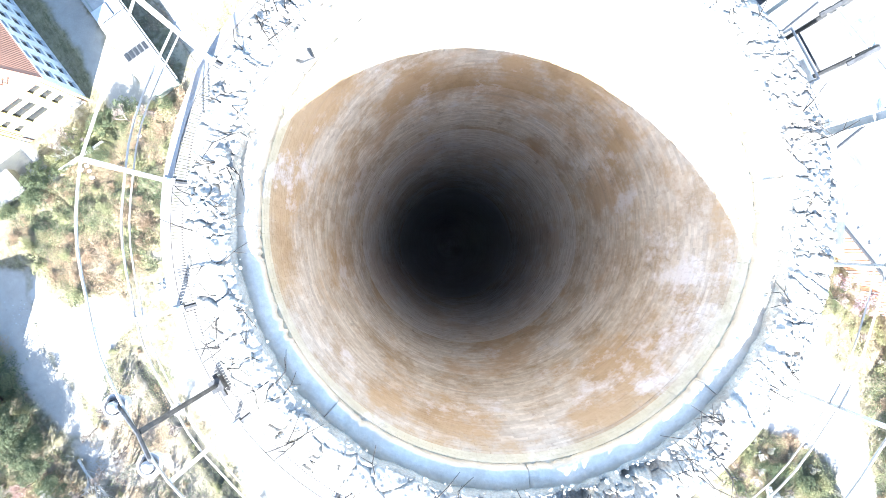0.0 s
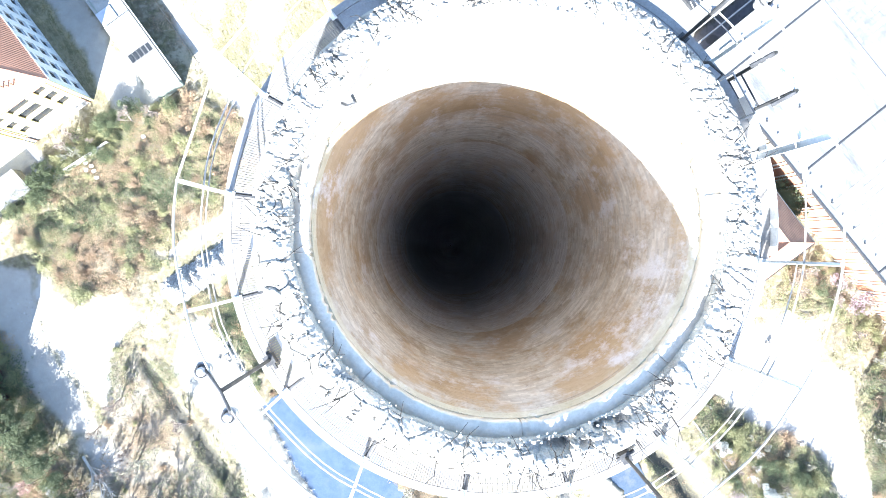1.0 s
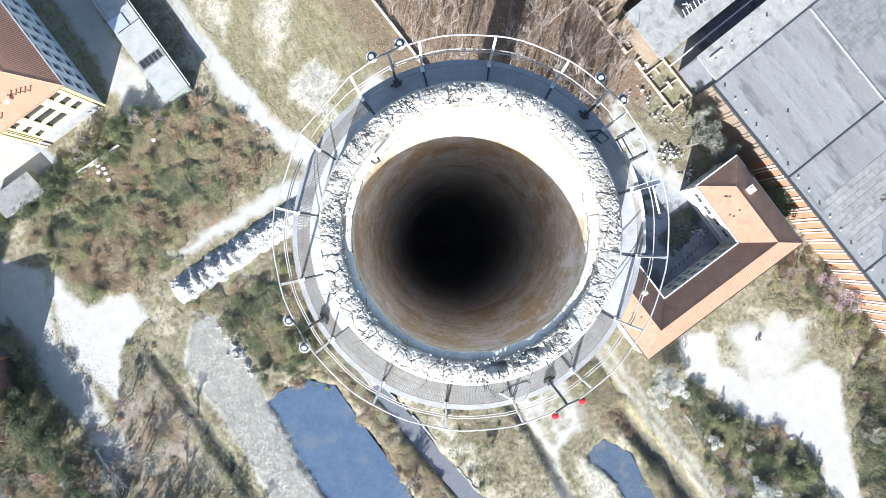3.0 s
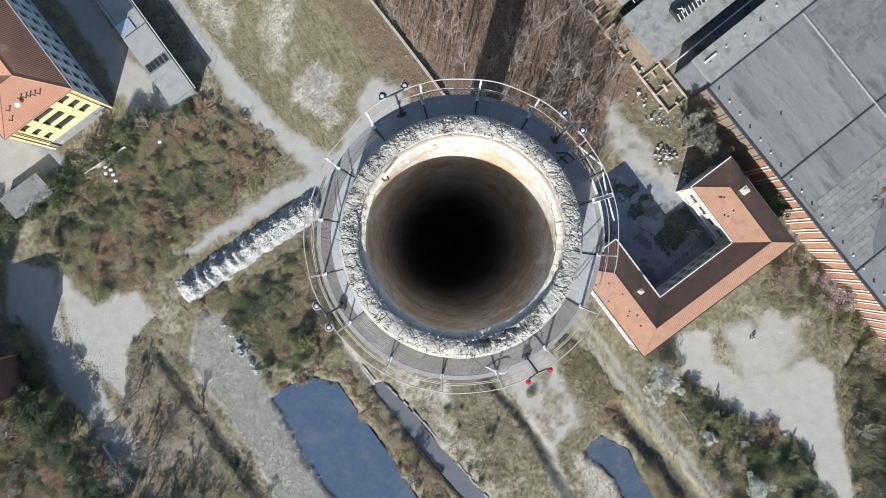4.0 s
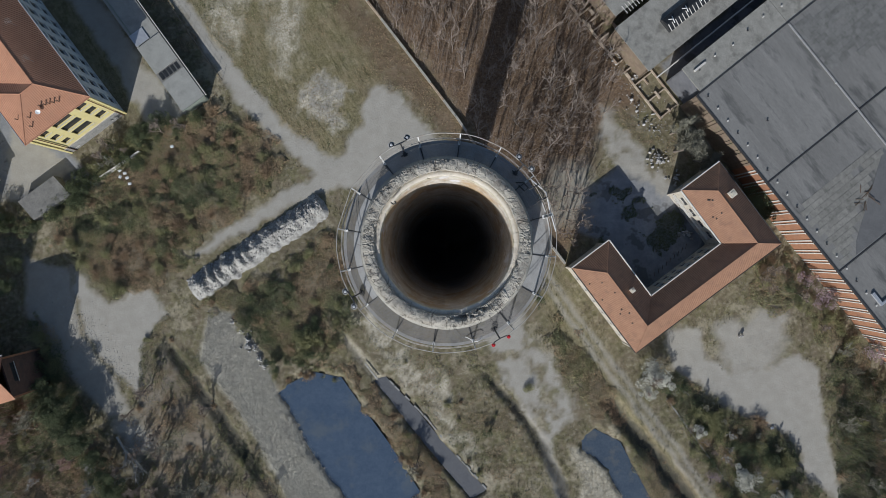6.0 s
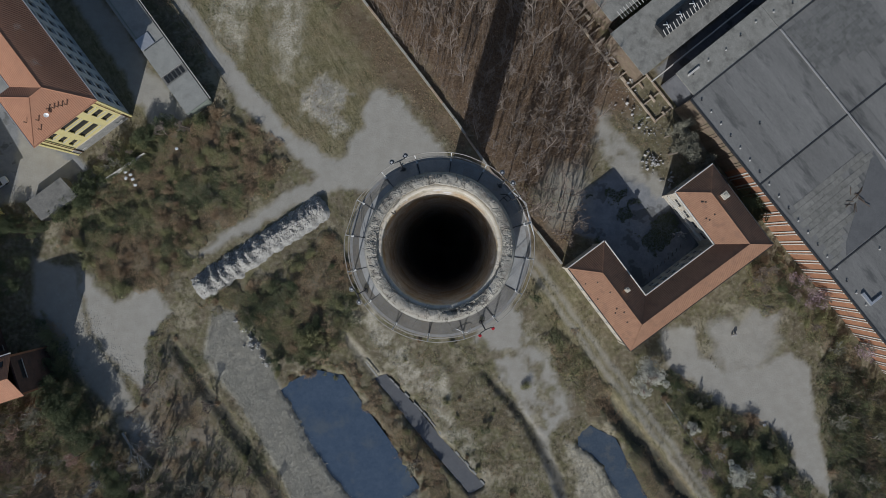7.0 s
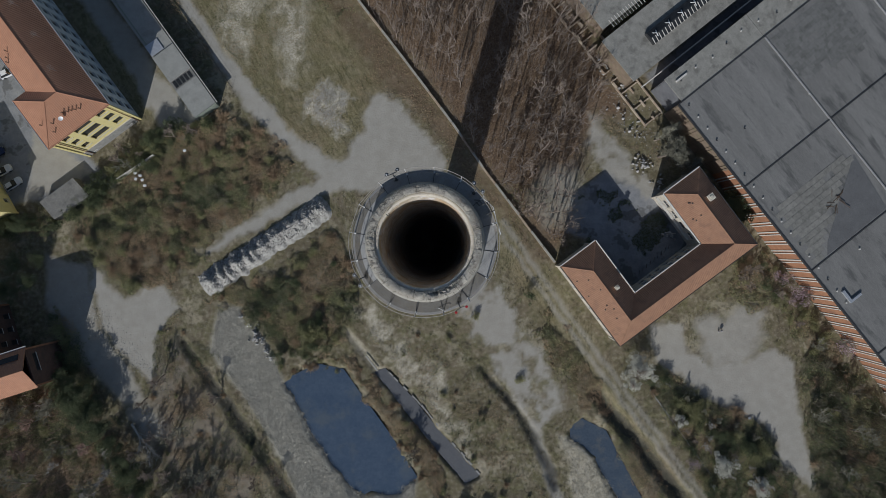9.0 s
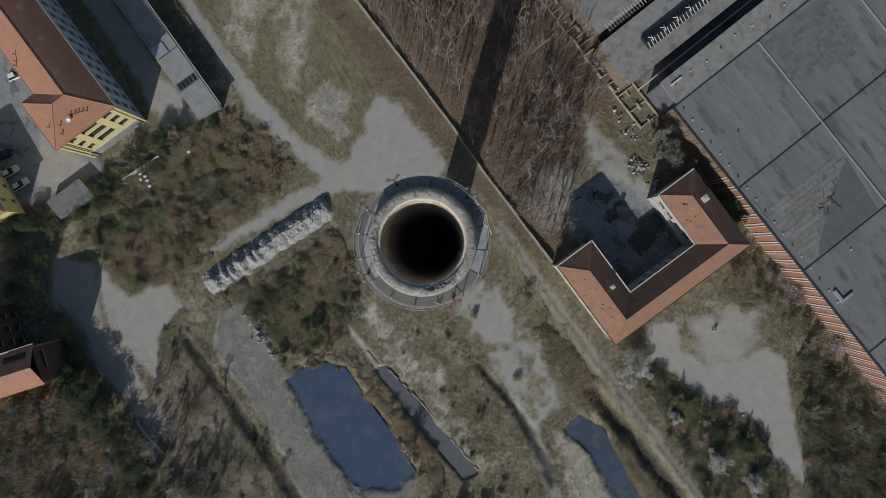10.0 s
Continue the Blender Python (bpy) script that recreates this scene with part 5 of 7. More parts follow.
roof_panels(30.4, 45.4, 1.4, 22.6, 1.25, 2.6, roof_panel, 3, "pale worn roofing panels", [(30.3, 1.5), (45.6, 1.5), (45.6, 4.5), (43, 6.5), (32, 22.5), (30.3, 22.5)])
roof_panels(1.2, 15.6, 24.6, 42, 1.2, 2.4, roof_panel_dark, 6, "dark weathered roofing panels", [(1, 24.5), (12.5, 24.5), (15.6, 40), (5, 42), (1, 42)])
patch = bmesh.new()
prism(patch, [(31.9, 22.8), (45.4, 21.2), (45.4, 4.8), (43.2, 6.6)], H + 0.03, H + 0.07)
part("roof_patch", patch, surface("dark roofing felt", (0.1, 0.1, 0.1), (0.15, 0.15, 0.148), 3.0, 0.2, 0.85, 0.3), hall, "dark roofing felt")
r = random.Random(4)
for k in range(30):
    x, y = (1.5 + k * 3.2, 1.5) if k < 18 else (-3.2 + r.uniform(-1, 1), (k - 18) * 4.2 + 3.5)
    if k >= 26:
        x, y = r.uniform(3, 60), r.uniform(4, 40)
    bm = bmesh.new()
    tube(bm, [(x, y, H), (x, y, H + 0.26)], 0.1, 8)
    tube(bm, [(x, y, H + 0.26), (x, y, H + 0.36)], 0.18, 8)
    part("roof_vent", bm, stone_pale if k % 3 else dark_iron, hall)
bm = bmesh.new()
box(bm, 56, 56.5, 2.2, 5.2, H, H + 0.5)
box(bm, 53.4, 56, 2.2, 2.8, H, H + 0.5)
part("roof_duct", bm, zinc, hall)
bm = bmesh.new()
box(bm, -4.4, -4.0, 2.6, 5.4, H, H + 0.4)
part("roof_duct", bm, stone_pale, hall)
bm = bmesh.new()
tube(bm, [(-8.0, -2, 5.2), (-8.0, 40, 5.2), (-8.0, 78, 5.2)], 0.16, 6)
part("alley_pipe", bm, stone_pale, hall, "pale pipe along the alley")
debris = bmesh.new()
for k in range(12):
    a = r.uniform(0, 6.28)
    p = Vector((37 + r.uniform(-1.5, 1.5), 13 + r.uniform(-1.5, 1.5), H + 0.1))
    tube(debris, [p, p + Vector((math.cos(a) * r.uniform(1, 3), math.sin(a) * r.uniform(1, 3), r.uniform(0, 0.3)))], 0.07, 5)
solid("fallen_battens", debris, wood_twig, "heap of dark broken battens on the factory roof", "debris", m=hall.matrix_world.copy())

north_hall = thing("north_hall", "factory hall with weathered flat roof and ridge of skylights", "factory", pose(51.3, 30.9, 0, 0, 0, -51.3))
bm = bmesh.new()
for a, b in (((-21.2, -3), (-10.2, -3)), ((-10.2, -3), (-10.2, 80)), ((-10.2, 80), (-21.2, 80)), ((-21.2, 80), (-21.2, -3))):
    wall_panel(bm, a, b, -0.3, 6.7, thick=0.4)
part("wall", bm, brick_brown, north_hall)
bm = bmesh.new()
box(bm, -21.4, -10.0, -3.2, 80.2, 6.7, 7.0)
part("roof", bm, roof_mid, north_hall, "weathered grey flat roof")
bm = bmesh.new()
box(bm, -16.6, -13.6, 5.0, 30, 7.0, 7.9)
sky_base = part("skylight", bm, dark_iron, north_hall)
for k in range(27):
    bm = bmesh.new()
    y = 5.2 + k * 0.9
    slab(bm, [(-14.9, y, 7.9), (-13.5, y, 7.9), (-13.5, y + 0.13, 7.9), (-14.9, y + 0.13, 7.9)],
         [(-14.95, y, 8.52), (-13.45, y, 7.96), (-13.45, y + 0.13, 7.96), (-14.95, y + 0.13, 8.52)])
    part("glazing_bar", bm, stone_pale, sky_base)
bm = bmesh.new()
slab(bm, [(-16.6, 5.1, 7.9), (-13.6, 5.1, 7.9), (-13.6, 29.9, 7.9), (-16.6, 29.9, 7.9)], [(-15.2, 5.1, 8.45), (-15.0, 5.1, 8.45), (-15.0, 29.9, 8.45), (-15.2, 29.9, 8.45)])
part("glazing", bm, glass_dark, sky_base)
for k in range(7):
    bm = bmesh.new()
    y = 6.5 + k * 3.55
    tube(bm, [(-15.9, y - 0.5, 8.0), (-15.2, y, 8.9), (-14.5, y + 0.1, 8.3)], 0.11, 6)
    tube(bm, [(-15.2, y, 8.9), (-15.9, y + 0.6, 8.0)], 0.11, 6)
    part("stay", bm, white_paint, north_hall, "white tubular stay" if k == 0 else "")
far_hall = thing("far_hall", "low factory hall with pale flat roof", "factory", pose(51.3, 30.9, 0, 0, 0, -51.3))
bm = bmesh.new()
for a, b in (((-45, -1), (-23.5, -1)), ((-23.5, -1), (-23.5, 80)), ((-23.5, 80), (-45, 80)), ((-45, 80), (-45, -1))):
    wall_panel(bm, a, b, -0.3, 6.2, thick=0.4)
part("wall", bm, brick_brown, far_hall)
bm = bmesh.new()
box(bm, -45.2, -23.3, -1.2, 80.2, 6.2, 6.5)
part("roof", bm, roof_mid, far_hall)
for k in range(34):
    bm = bmesh.new()
    box(bm, -24.2, -22.2, 1.0 + k * 0.8, 1.12 + k * 0.8, 6.5, 6.62)
    part("eave_bar", bm, stone_pale, far_hall, "pale bar over the eave" if k == 0 else "")

# The old wall along the wood.
wall = thing("garden_wall", "long old brick wall with pale broken coping", "wall")
line = [(-27, 65.5), (-19.6, 57.2), (-8.5, 42.9), (2.3, 28.7), (9.5, 18.3), (26.2, -3.6)]
for (x0, y0), (x1, y1) in zip(line, line[1:]):
    n = int(math.hypot(x1 - x0, y1 - y0) / 4)
    for k in range(n):
        a = Vector((x0 + (x1 - x0) * k / n, y0 + (y1 - y0) * k / n))
        b = Vector((x0 + (x1 - x0) * (k + 1) / n, y0 + (y1 - y0) * (k + 1) / n))
        d = (b - a).normalized()
        top = 0.85 + 0.2 * math.sin(k * 2.3 + x0)
        bm = bmesh.new()
        wall_panel(bm, a + d * 0.01, b - d * 0.01, -0.4, top, thick=0.38)
        bay = part("wall_bay", bm, old_wall, wall)
        if (k * 7 + int(x0)) % 3:
            bm = bmesh.new()
            wall_panel(bm, a + d * 0.1 + Vector((d.y, -d.x)) * 0.05, b - d * 0.1 + Vector((d.y, -d.x)) * 0.05, top + 0.004, top + 0.1, thick=0.48)
            part("coping", bm, concrete_pale, bay)

# Foundations of a pulled-down range of rooms: whole cells at one end, broken stubs further on.
ruin = thing("ruined_foundations", "ruined low brick foundation walls of demolished rooms", "ruin", pose(47.2, 32.1, 0, 0, 0, -51.8))
r = random.Random(12)
for y, keep in ((-2.5, 0.75), (0.1, 0.4), (2.4, 0.9)):
    x = -38.0
    while x < 3.2:
        step = r.uniform(0.8, 2.6)
        whole_end = x > -8 and y != 0.1
        if whole_end or r.random() < keep:
            bm = bmesh.new()
            jog = 0 if whole_end else r.uniform(-0.25, 0.25)
            wall_panel(bm, (x, y + jog), (min(x + step, 3.2), y + jog), -0.3, 0.55 if whole_end else r.uniform(0.15, 1.0), thick=0.3)
            part("wall_stub", bm, ruin_plaster if r.random() < 0.7 else old_wall, ruin)
        x += step + 0.02
for x in (-36, -33, -31, -28.5, -25.5, -23, -21, -18.5, -15, -12, -9.6, -6.0, -1.4, 3.05):
    bm = bmesh.new()
    wall_panel(bm, (x, -2.3), (x, 2.2 if x > -8 else r.uniform(-1.0, 2.2)), -0.3, 0.5 if x > -8 else r.uniform(0.2, 0.9), thick=0.28)
    part("wall_stub", bm, ruin_plaster, ruin)


# ---- plants ----
def leaf_cloud(name, seed, radius, height, count, leaf, lumps=7, twigs=0, squash=1.0):
    """Small tilted leaf blades (and twig slivers) gathered in lumps: an uneven bush or crown with gaps."""
    g = np.random.default_rng(seed)
    c = g.normal(0, 0.42, (lumps, 3)) * (radius, radius, height * 0.3 * squash) + (0, 0, height * 0.6)
    rad = g.uniform(0.25, 0.55, lumps) * radius
    pick = g.integers(0, lumps, count)
    d = g.normal(0, 1, (count, 3))
    d /= np.linalg.norm(d, axis=1)[:, None]
    p = c[pick] + d * (rad[pick] * g.uniform(0.35, 1.05, count) ** 0.6)[:, None] * (1, 1, 0.8)
    p[:, 2] = np.maximum(p[:, 2], 0.06)
    a = g.normal(0, 1, (count, 3))
    a /= np.linalg.norm(a, axis=1)[:, None]
    b = np.cross(a, g.normal(0, 1, (count, 3)))
    b /= np.linalg.norm(b, axis=1)[:, None]
    s = leaf * g.uniform(0.5, 1.3, count)[:, None]
    v = np.stack([p - a * s, p + b * s * 0.45, p + a * s, p - b * s * 0.45], 1).reshape(-1, 3)
    f = np.arange(count * 4).reshape(-1, 4)
    if twigs:
        base = np.stack([g.normal(0, radius * 0.25, twigs), g.normal(0, radius * 0.25, twigs), np.zeros(twigs)], 1)
        tip = g.normal(0, 0.55, (twigs, 3)) * (radius, radius, 0) + np.stack([np.zeros(twigs)] * 2 + [g.uniform(0.5, 1.15, twigs) * height], 1)
        w = np.cross(tip - base, g.normal(0, 1, (twigs, 3)))
        w *= (0.028 / np.linalg.norm(w, axis=1))[:, None]
        tv = np.stack([base - w, base + w, tip + w * 0.35, tip - w * 0.35], 1).reshape(-1, 3)
        f = np.concatenate([f, np.arange(twigs * 4).reshape(-1, 4) + len(v)])
        v = np.concatenate([v, tv])
    return quick_mesh(name, v, f)


def limbs(seed, height, spread, levels, trunk_r, lean=0.0, first=0.25):
    """A tapered trunk with forking limbs, as a list of (points, radius at start, radius at end)."""
    r = random.Random(seed)
    out = []

    def grow(p, d, length, rad, level):
        pts, q = [p], p
        for k in range(3):
            d = (d + Vector((r.gauss(0, 0.12), r.gauss(0, 0.12), r.gauss(0.04, 0.06)))).normalized()
            q = q + d * length / 3
            pts.append(q)
        out.append((pts, rad, rad * 0.45, level))
        if level < levels:
            n = (9 if level == 0 else 4)
            for k in range(n):
                t = first + (1 - first) * (k + r.random()) / n if level == 0 else 0.3 + 0.7 * (k + r.random()) / n
                i = min(int(t * 3), 2)
                s = pts[i].lerp(pts[i + 1], t * 3 - i)
                a = r.uniform(0, 2 * math.pi)
                side = Vector((math.cos(a), math.sin(a), r.uniform(0.1, 0.9))) * spread
                grow(s, (d * 0.7 + side).normalized(), length * r.uniform(0.3, 0.5) * (1.15 - 0.45 * t), rad * (0.5 - 0.12 * t), level + 1)

    grow(Vector((0, 0, -0.2)), Vector((r.gauss(0, lean), r.gauss(0, lean), 1)).normalized(), height, trunk_r, 0)
    return out


def tree_meshes(seed, height, spread, levels, trunk_r, sides=5, lean=0.03, first=0.3, twigs=900, reach=0.9, mat=None):
    trunk, crown = bmesh.new(), bmesh.new()
    grown = limbs(seed, height, spread, levels, trunk_r, lean, first)
    q = random.Random(seed + 500)
    boughs = [b for b in grown if b[3] >= max(1, levels - 1)]
    for k in range(twigs):
        pts = q.choice(boughs)[0]
        i, t = q.randrange(3), q.random()
        p = pts[i].lerp(pts[i + 1], t)
        d = ((pts[i + 1] - pts[i]).normalized() * 0.7 + Vector((q.gauss(0, 0.5), q.gauss(0, 0.5), q.gauss(0.25, 0.3)))).normalized()
        w = d.cross(Vector((q.gauss(0, 1), q.gauss(0, 1), q.gauss(0, 1)))).normalized() * (0.022 if levels < 3 else 0.024)
        e = p + d * reach * q.uniform(0.3, 1.1)
        crown.faces.new([crown.verts.new(c) for c in (p - w, p + w, e + w * 0.4, e - w * 0.4)])
    for pts, r0, r1, level in grown:
        tube(trunk if level == 0 else crown, pts if level < 2 else pts[::3], max(r0, 0.018), sides if level == 0 else 3, taper=r1 / r0 if level < 2 else 0.5)
    t, c = mesh_of("trunk", trunk), mesh_of("crown", crown)
    t.materials.append(bark)
    c.materials.append(mat or bark)
    return t, c


def spots(polygon, count, seed, gap=0.0, edge=0.0):
    """Scattered places inside a polygon, at least gap apart."""
    g = np.random.default_rng(seed)
    x0, y0 = np.min(polygon, 0)
    x1, y1 = np.max(polygon, 0)
    x, y = g.uniform(x0, x1, count * 6), g.uniform(y0, y1, count * 6)
    ok = inside_by(x, y, polygon) > edge
    out = []
    for px, py in zip(x[ok], y[ok]):
        if gap and any((px - a) ** 2 + (py - b) ** 2 < gap * gap for a, b in out):
            continue
        out.append((float(px), float(py)))
        if len(out) >= count:
            break
    return out


THICKET = [(-88, 6), (-82, 12), (-71, 19), (-64, 24), (-60, 27), (-51, 32), (-41, 26), (-34, 20), (-46, 9), (-56, 1), (-61, -7), (-68, -9), (-74, -10), (-78, -6), (-84, 0)]
BUSH_MID = [(-58, -12), (-40, -7), (-24, 4), (-21, -6), (-19, -15), (-24, -26), (-29, -26), (-39, -27), (-40, -20), (-49, -13)]
BANK_EAST = [(-27, -26.5), (-19, -27), (-13, -34.5), (-1, -48), (3, -58), (-4, -55), (-10.6, -44.6), (-17.2, -35), (-21.5, -28.5), (-27, -27)]
SCRUB_SW = [(-66, -17), (-60, -15), (-54, -25), (-47, -36), (-32, -60), (-64, -64), (-66, -49), (-70, -34)]
WOOD_SW = [(-110, -40), (-91, -33), (-84, -38), (-76, -45), (-68, -53), (-64, -68), (-110, -68)]
DARK_SW = [(-92, -14), (-87, -15), (-79, -35), (-73, -44), (-84, -40), (-86, -34)]
GRASS_S = [(-18, -20), (-11, -28), (8, -50), (14, -64), (24, -64), (21, -47), (11, -30), (3, -18)]
SHRUB_SE = [(46, -29), (54, -27), (58, -35), (73, -39), (80, -49), (83, -66), (66, -66), (52, -41)]
WOOD_E = [(85, -22), (94, -28), (106, -40), (112, -66), (88, -66), (85, -43)]
SHRUB_E = [(68, -3), (76, -2), (92, -24), (92, -28), (83, -21), (76, -14), (66, -13)]
LANE_W = [(24, -15), (30, -22), (41, -40), (36, -39), (30, -33), (22, -20)]
DITCH_E = [(41, -41), (52, -55), (58, -66), (52, -66), (42, -48), (38, -38)]
HEDGE = [(-104, 6), (-98, 6), (-92, 6.5), (-84, 11), (-80, 14), (-78, 10), (-90, 4), (-105, -1)]
SHED_SIDE = [(-70, 22), (-63, 27.5), (-56, 29), (-52, 30.5), (-54, 28), (-62, 22), (-69, 17)]
RAIL_SIDE = [(-67, 62), (-62, 57), (-48, 36), (-50, 33), (-70, 62)]
WOOD_EDGE = [(13, 15), (24, 16), (31, 8), (30, 2), (26.5, -1.5), (12, 15)]
RUIN_SIDE = [(38, 30), (44, 28), (47, 24), (52, 24), (54, 28), (56, 22), (50, 17), (42, 24)]

shrub_kinds = {
    "dry": (leaf_dry, "tangled dry brown bramble bush without fresh leaves", [leaf_cloud("bush", 10 + k, 1.5, 1.3, 900, 0.1, 9, 130) for k in range(4)]),
    "olive": (leaf_olive, "dull olive scrub bush on the waste ground", [leaf_cloud("bush", 30 + k, 1.5, 1.7, 1050, 0.095, 10, 70) for k in range(4)]),
    "green": (leaf_green, "dense dark evergreen bush", [leaf_cloud("bush", 50 + k, 1.5, 2.2, 1300, 0.1, 11) for k in range(4)]),
}
for mat, label, meshes in shrub_kinds.values():
    for me in meshes:
        me.materials.append(mat)


def plant_bushes(polygon, count, seed, mix, size=(0.6, 1.4), gap=1.3, group="bushes on the waste ground"):
    r = random.Random(seed)
    kinds = [k for k, n in mix.items() for _ in range(n)]
    for x, y in spots(polygon, count, seed, gap):
        kind = r.choice(kinds)
        if fractal(np.float64(x / 9), np.float64(y / 9), 55) > 0.55 and "green" in kinds and r.random() < 0.5:
            kind = "green"
        mat, label, meshes = shrub_kinds[kind]
        s = r.uniform(*size)
        ob = tagged(new("bush", meshes[r.randrange(4)]), label, "bush", group)
        ob.matrix_world = pose(x, y, height_at(x, y) - 0.05, 0, 0, r.uniform(0, 360)) @ Matrix.Diagonal((s, s, s * r.uniform(0.8, 1.25), 1))


BUILT = [[(25, -4), (38.9, -21.5), (68.4, 0.6), (57.5, 18.5), (48.3, 11.7), (56, 0.6), (42, -10), (33.5, 1.3)], [(48, 34), (98.2, -27.8), (140, 5), (140, 90), (40, 90)],
         [(-70, 29), (-82.7, 20.7), (-125, 80), (-100, 80)], [(-50.8, 32), (-55.4, 29), (-82, 66), (-76, 66)], [(-84, -27), (-110, -38), (-110, -8), (-93, -8)], [(-3.4, -3.4), (3.4, -3.4), (3.4, 3.4), (-3.4, 3.4)]]
PALE = [ROAD, CLEARING, PATH_WEST, PATH_EAST, PATCH_WEST, PATCH_EAST, COURT, PARKING, YARD_PATH, SHADE_LANE_W, RUIN_PATH, PATCH_HOUSE]
WET = [POND_A, POND_B, CANAL]
plant_bushes(THICKET, 62, 1, {"dry": 5, "olive": 4}, (0.6, 1.4), 3.0)
plant_bushes(BUSH_MID, 30, 2, {"dry": 3, "olive": 4, "green": 2}, (0.5, 1.3), 2.5)
plant_bushes(BANK_EAST, 16, 3, {"dry": 6, "olive": 2}, (0.4, 0.9), 2.0)
plant_bushes(SCRUB_SW, 16, 4, {"dry": 4, "olive": 4}, (0.4, 0.9), 2.5)
plant_bushes(WOOD_SW, 30, 5, {"dry": 4, "olive": 4, "green": 1}, (0.8, 1.6), 3.0)
plant_bushes(DARK_SW, 10, 6, {"green": 3, "olive": 2}, (0.9, 1.7), 2.5)
plant_bushes(GRASS_S, 12, 7, {"dry": 2, "olive": 5}, (0.3, 0.7), 2.5)
for k, (x, y) in enumerate(((9.8, -40.5), (8.2, -16.8), (20.2, -11.2), (18.4, -30.6))):
    plant_bushes([(x - 0.6, y - 0.6), (x + 0.6, y - 0.6), (x + 0.6, y + 0.6), (x - 0.6, y + 0.6)], 1, 60 + k, {"olive" if k % 2 else "green": 1}, (0.8, 1.1), 0.5)
plant_bushes(SHRUB_SE, 24, 8, {"dry": 2, "olive": 4, "green": 2}, (0.6, 1.5), 2.5)
plant_bushes([(54, -33.5), (62, -40), (70, -43.5), (77, -46.5), (75, -49.5), (64, -45), (54, -38)], 22, 25, {"green": 1, "olive": 3}, (1.1, 1.6), 1.6)
plant_bushes(WOOD_E, 22, 9, {"dry": 2, "olive": 4, "green": 2}, (0.8, 1.6), 3.0)
plant_bushes(SHRUB_E, 20, 10, {"dry": 2, "olive": 4, "green": 2}, (0.5, 1.3), 2.0)
plant_bushes([(-86, 9.5), (-78, 16.5), (-74.5, 16), (-77, 11.5), (-84, 7)], 14, 21, {"green": 5}, (1.0, 1.7), 1.5)
plant_bushes([(-78, 18.5), (-70.5, 24.5), (-67, 22.5), (-70, 18), (-75, 15.5)], 10, 22, {"green": 2, "olive": 2}, (0.7, 1.3), 1.6)
plant_bushes(HEDGE, 16, 13, {"green": 5, "olive": 1}, (0.8, 1.5), 1.8)
plant_bushes(SHED_SIDE, 14, 14, {"green": 3, "olive": 3}, (0.8, 1.6), 1.8)
plant_bushes([(65, 9), (67, 12), (69.5, 9.5), (67.5, 7.5)], 6, 18, {"green": 4}, (1.0, 1.8), 1.2)
plant_bushes([(-38, -28), (-27, -26), (-24, -29), (-28, -28), (-36, -30.5)], 9, 20, {"dry": 2, "olive": 3}, (0.5, 0.9), 1.2)
plant_bushes([(-33, -18), (-27, -17), (-25, -22), (-31, -24)], 8, 19, {"green": 1, "olive": 2}, (1.0, 1.6), 1.3)


def undergrowth(plots, seed, leaf, aspect, pick_from, pick_to, name, mat, label):
    """Continuous low scrub: leaf blades and stems over an uneven canopy. plots: (polygon, blades a square metre, height)."""
    g = np.random.default_rng(seed)
    all_v = []
    for poly, density, tall, *more in plots:
        tilt = more[0] if more else 0.0
        q = np.array(poly, float)
        (x0, y0), (x1, y1) = q.min(0) - 2, q.max(0) + 2
        n = int((x1 - x0) * (y1 - y0) * density)
        x, y = g.uniform(x0, x1, n), g.uniform(y0, y1, n)
        inner = inside_by(x + (fractal(x / 3, y / 3, 5) - 0.47) * 9, y + (fractal(x / 3, y / 3, 6) - 0.47) * 9, poly)
        kind = fractal(x / 6, y / 6, 42) + g.normal(0, 0.05, n) + tilt
        keep = (inner > 0) & (kind > pick_from) & (kind <= pick_to)
        if tall < 0.7 and tilt < 0.9:
            keep &= fractal(x / 3.5, y / 3.5, 88) > 0.43
        for hole in PALE[:6] + BUILT:
            keep &= inside_by(x, y, hole) < 0.1
        for hole in WET:
            keep &= inside_by(x, y, hole) < g.uniform(-0.3, 1.3, n)
        x, y, inner = x[keep], y[keep], inner[keep]
        n = len(x)
        mound = np.clip((fractal(x / 3.4, y / 3.4, 51, 3) - 0.2) * 2.6, 0.15, 1.6) * np.clip(inner / 1.5 + 0.25, 0, 1)
        top = tall * mound
        z = ground_height(x.reshape(1, -1), y.reshape(1, -1)).ravel() + top * g.uniform(0.35, 1.0, n) ** 0.5
        a = g.normal(0, 1, (n, 3)) * (1, 1, 0.7)
        a /= np.linalg.norm(a, axis=1)[:, None]
        b = np.cross(a, g.normal(0, 1, (n, 3)))
        b /= np.linalg.norm(b, axis=1)[:, None]
        s = leaf * g.uniform(0.5, 1.4, n)[:, None]
        p = np.stack([x, y, z], 1)
        all_v.append(np.stack([p - a * s, p + b * s * aspect, p + a * s, p - b * s * aspect], 1).reshape(-1, 3))
    v = np.concatenate(all_v)
    return solid(name, quick_mesh(name, v, np.arange(len(v)).reshape(-1, 4)), mat, label, "undergrowth", kind="stuff")


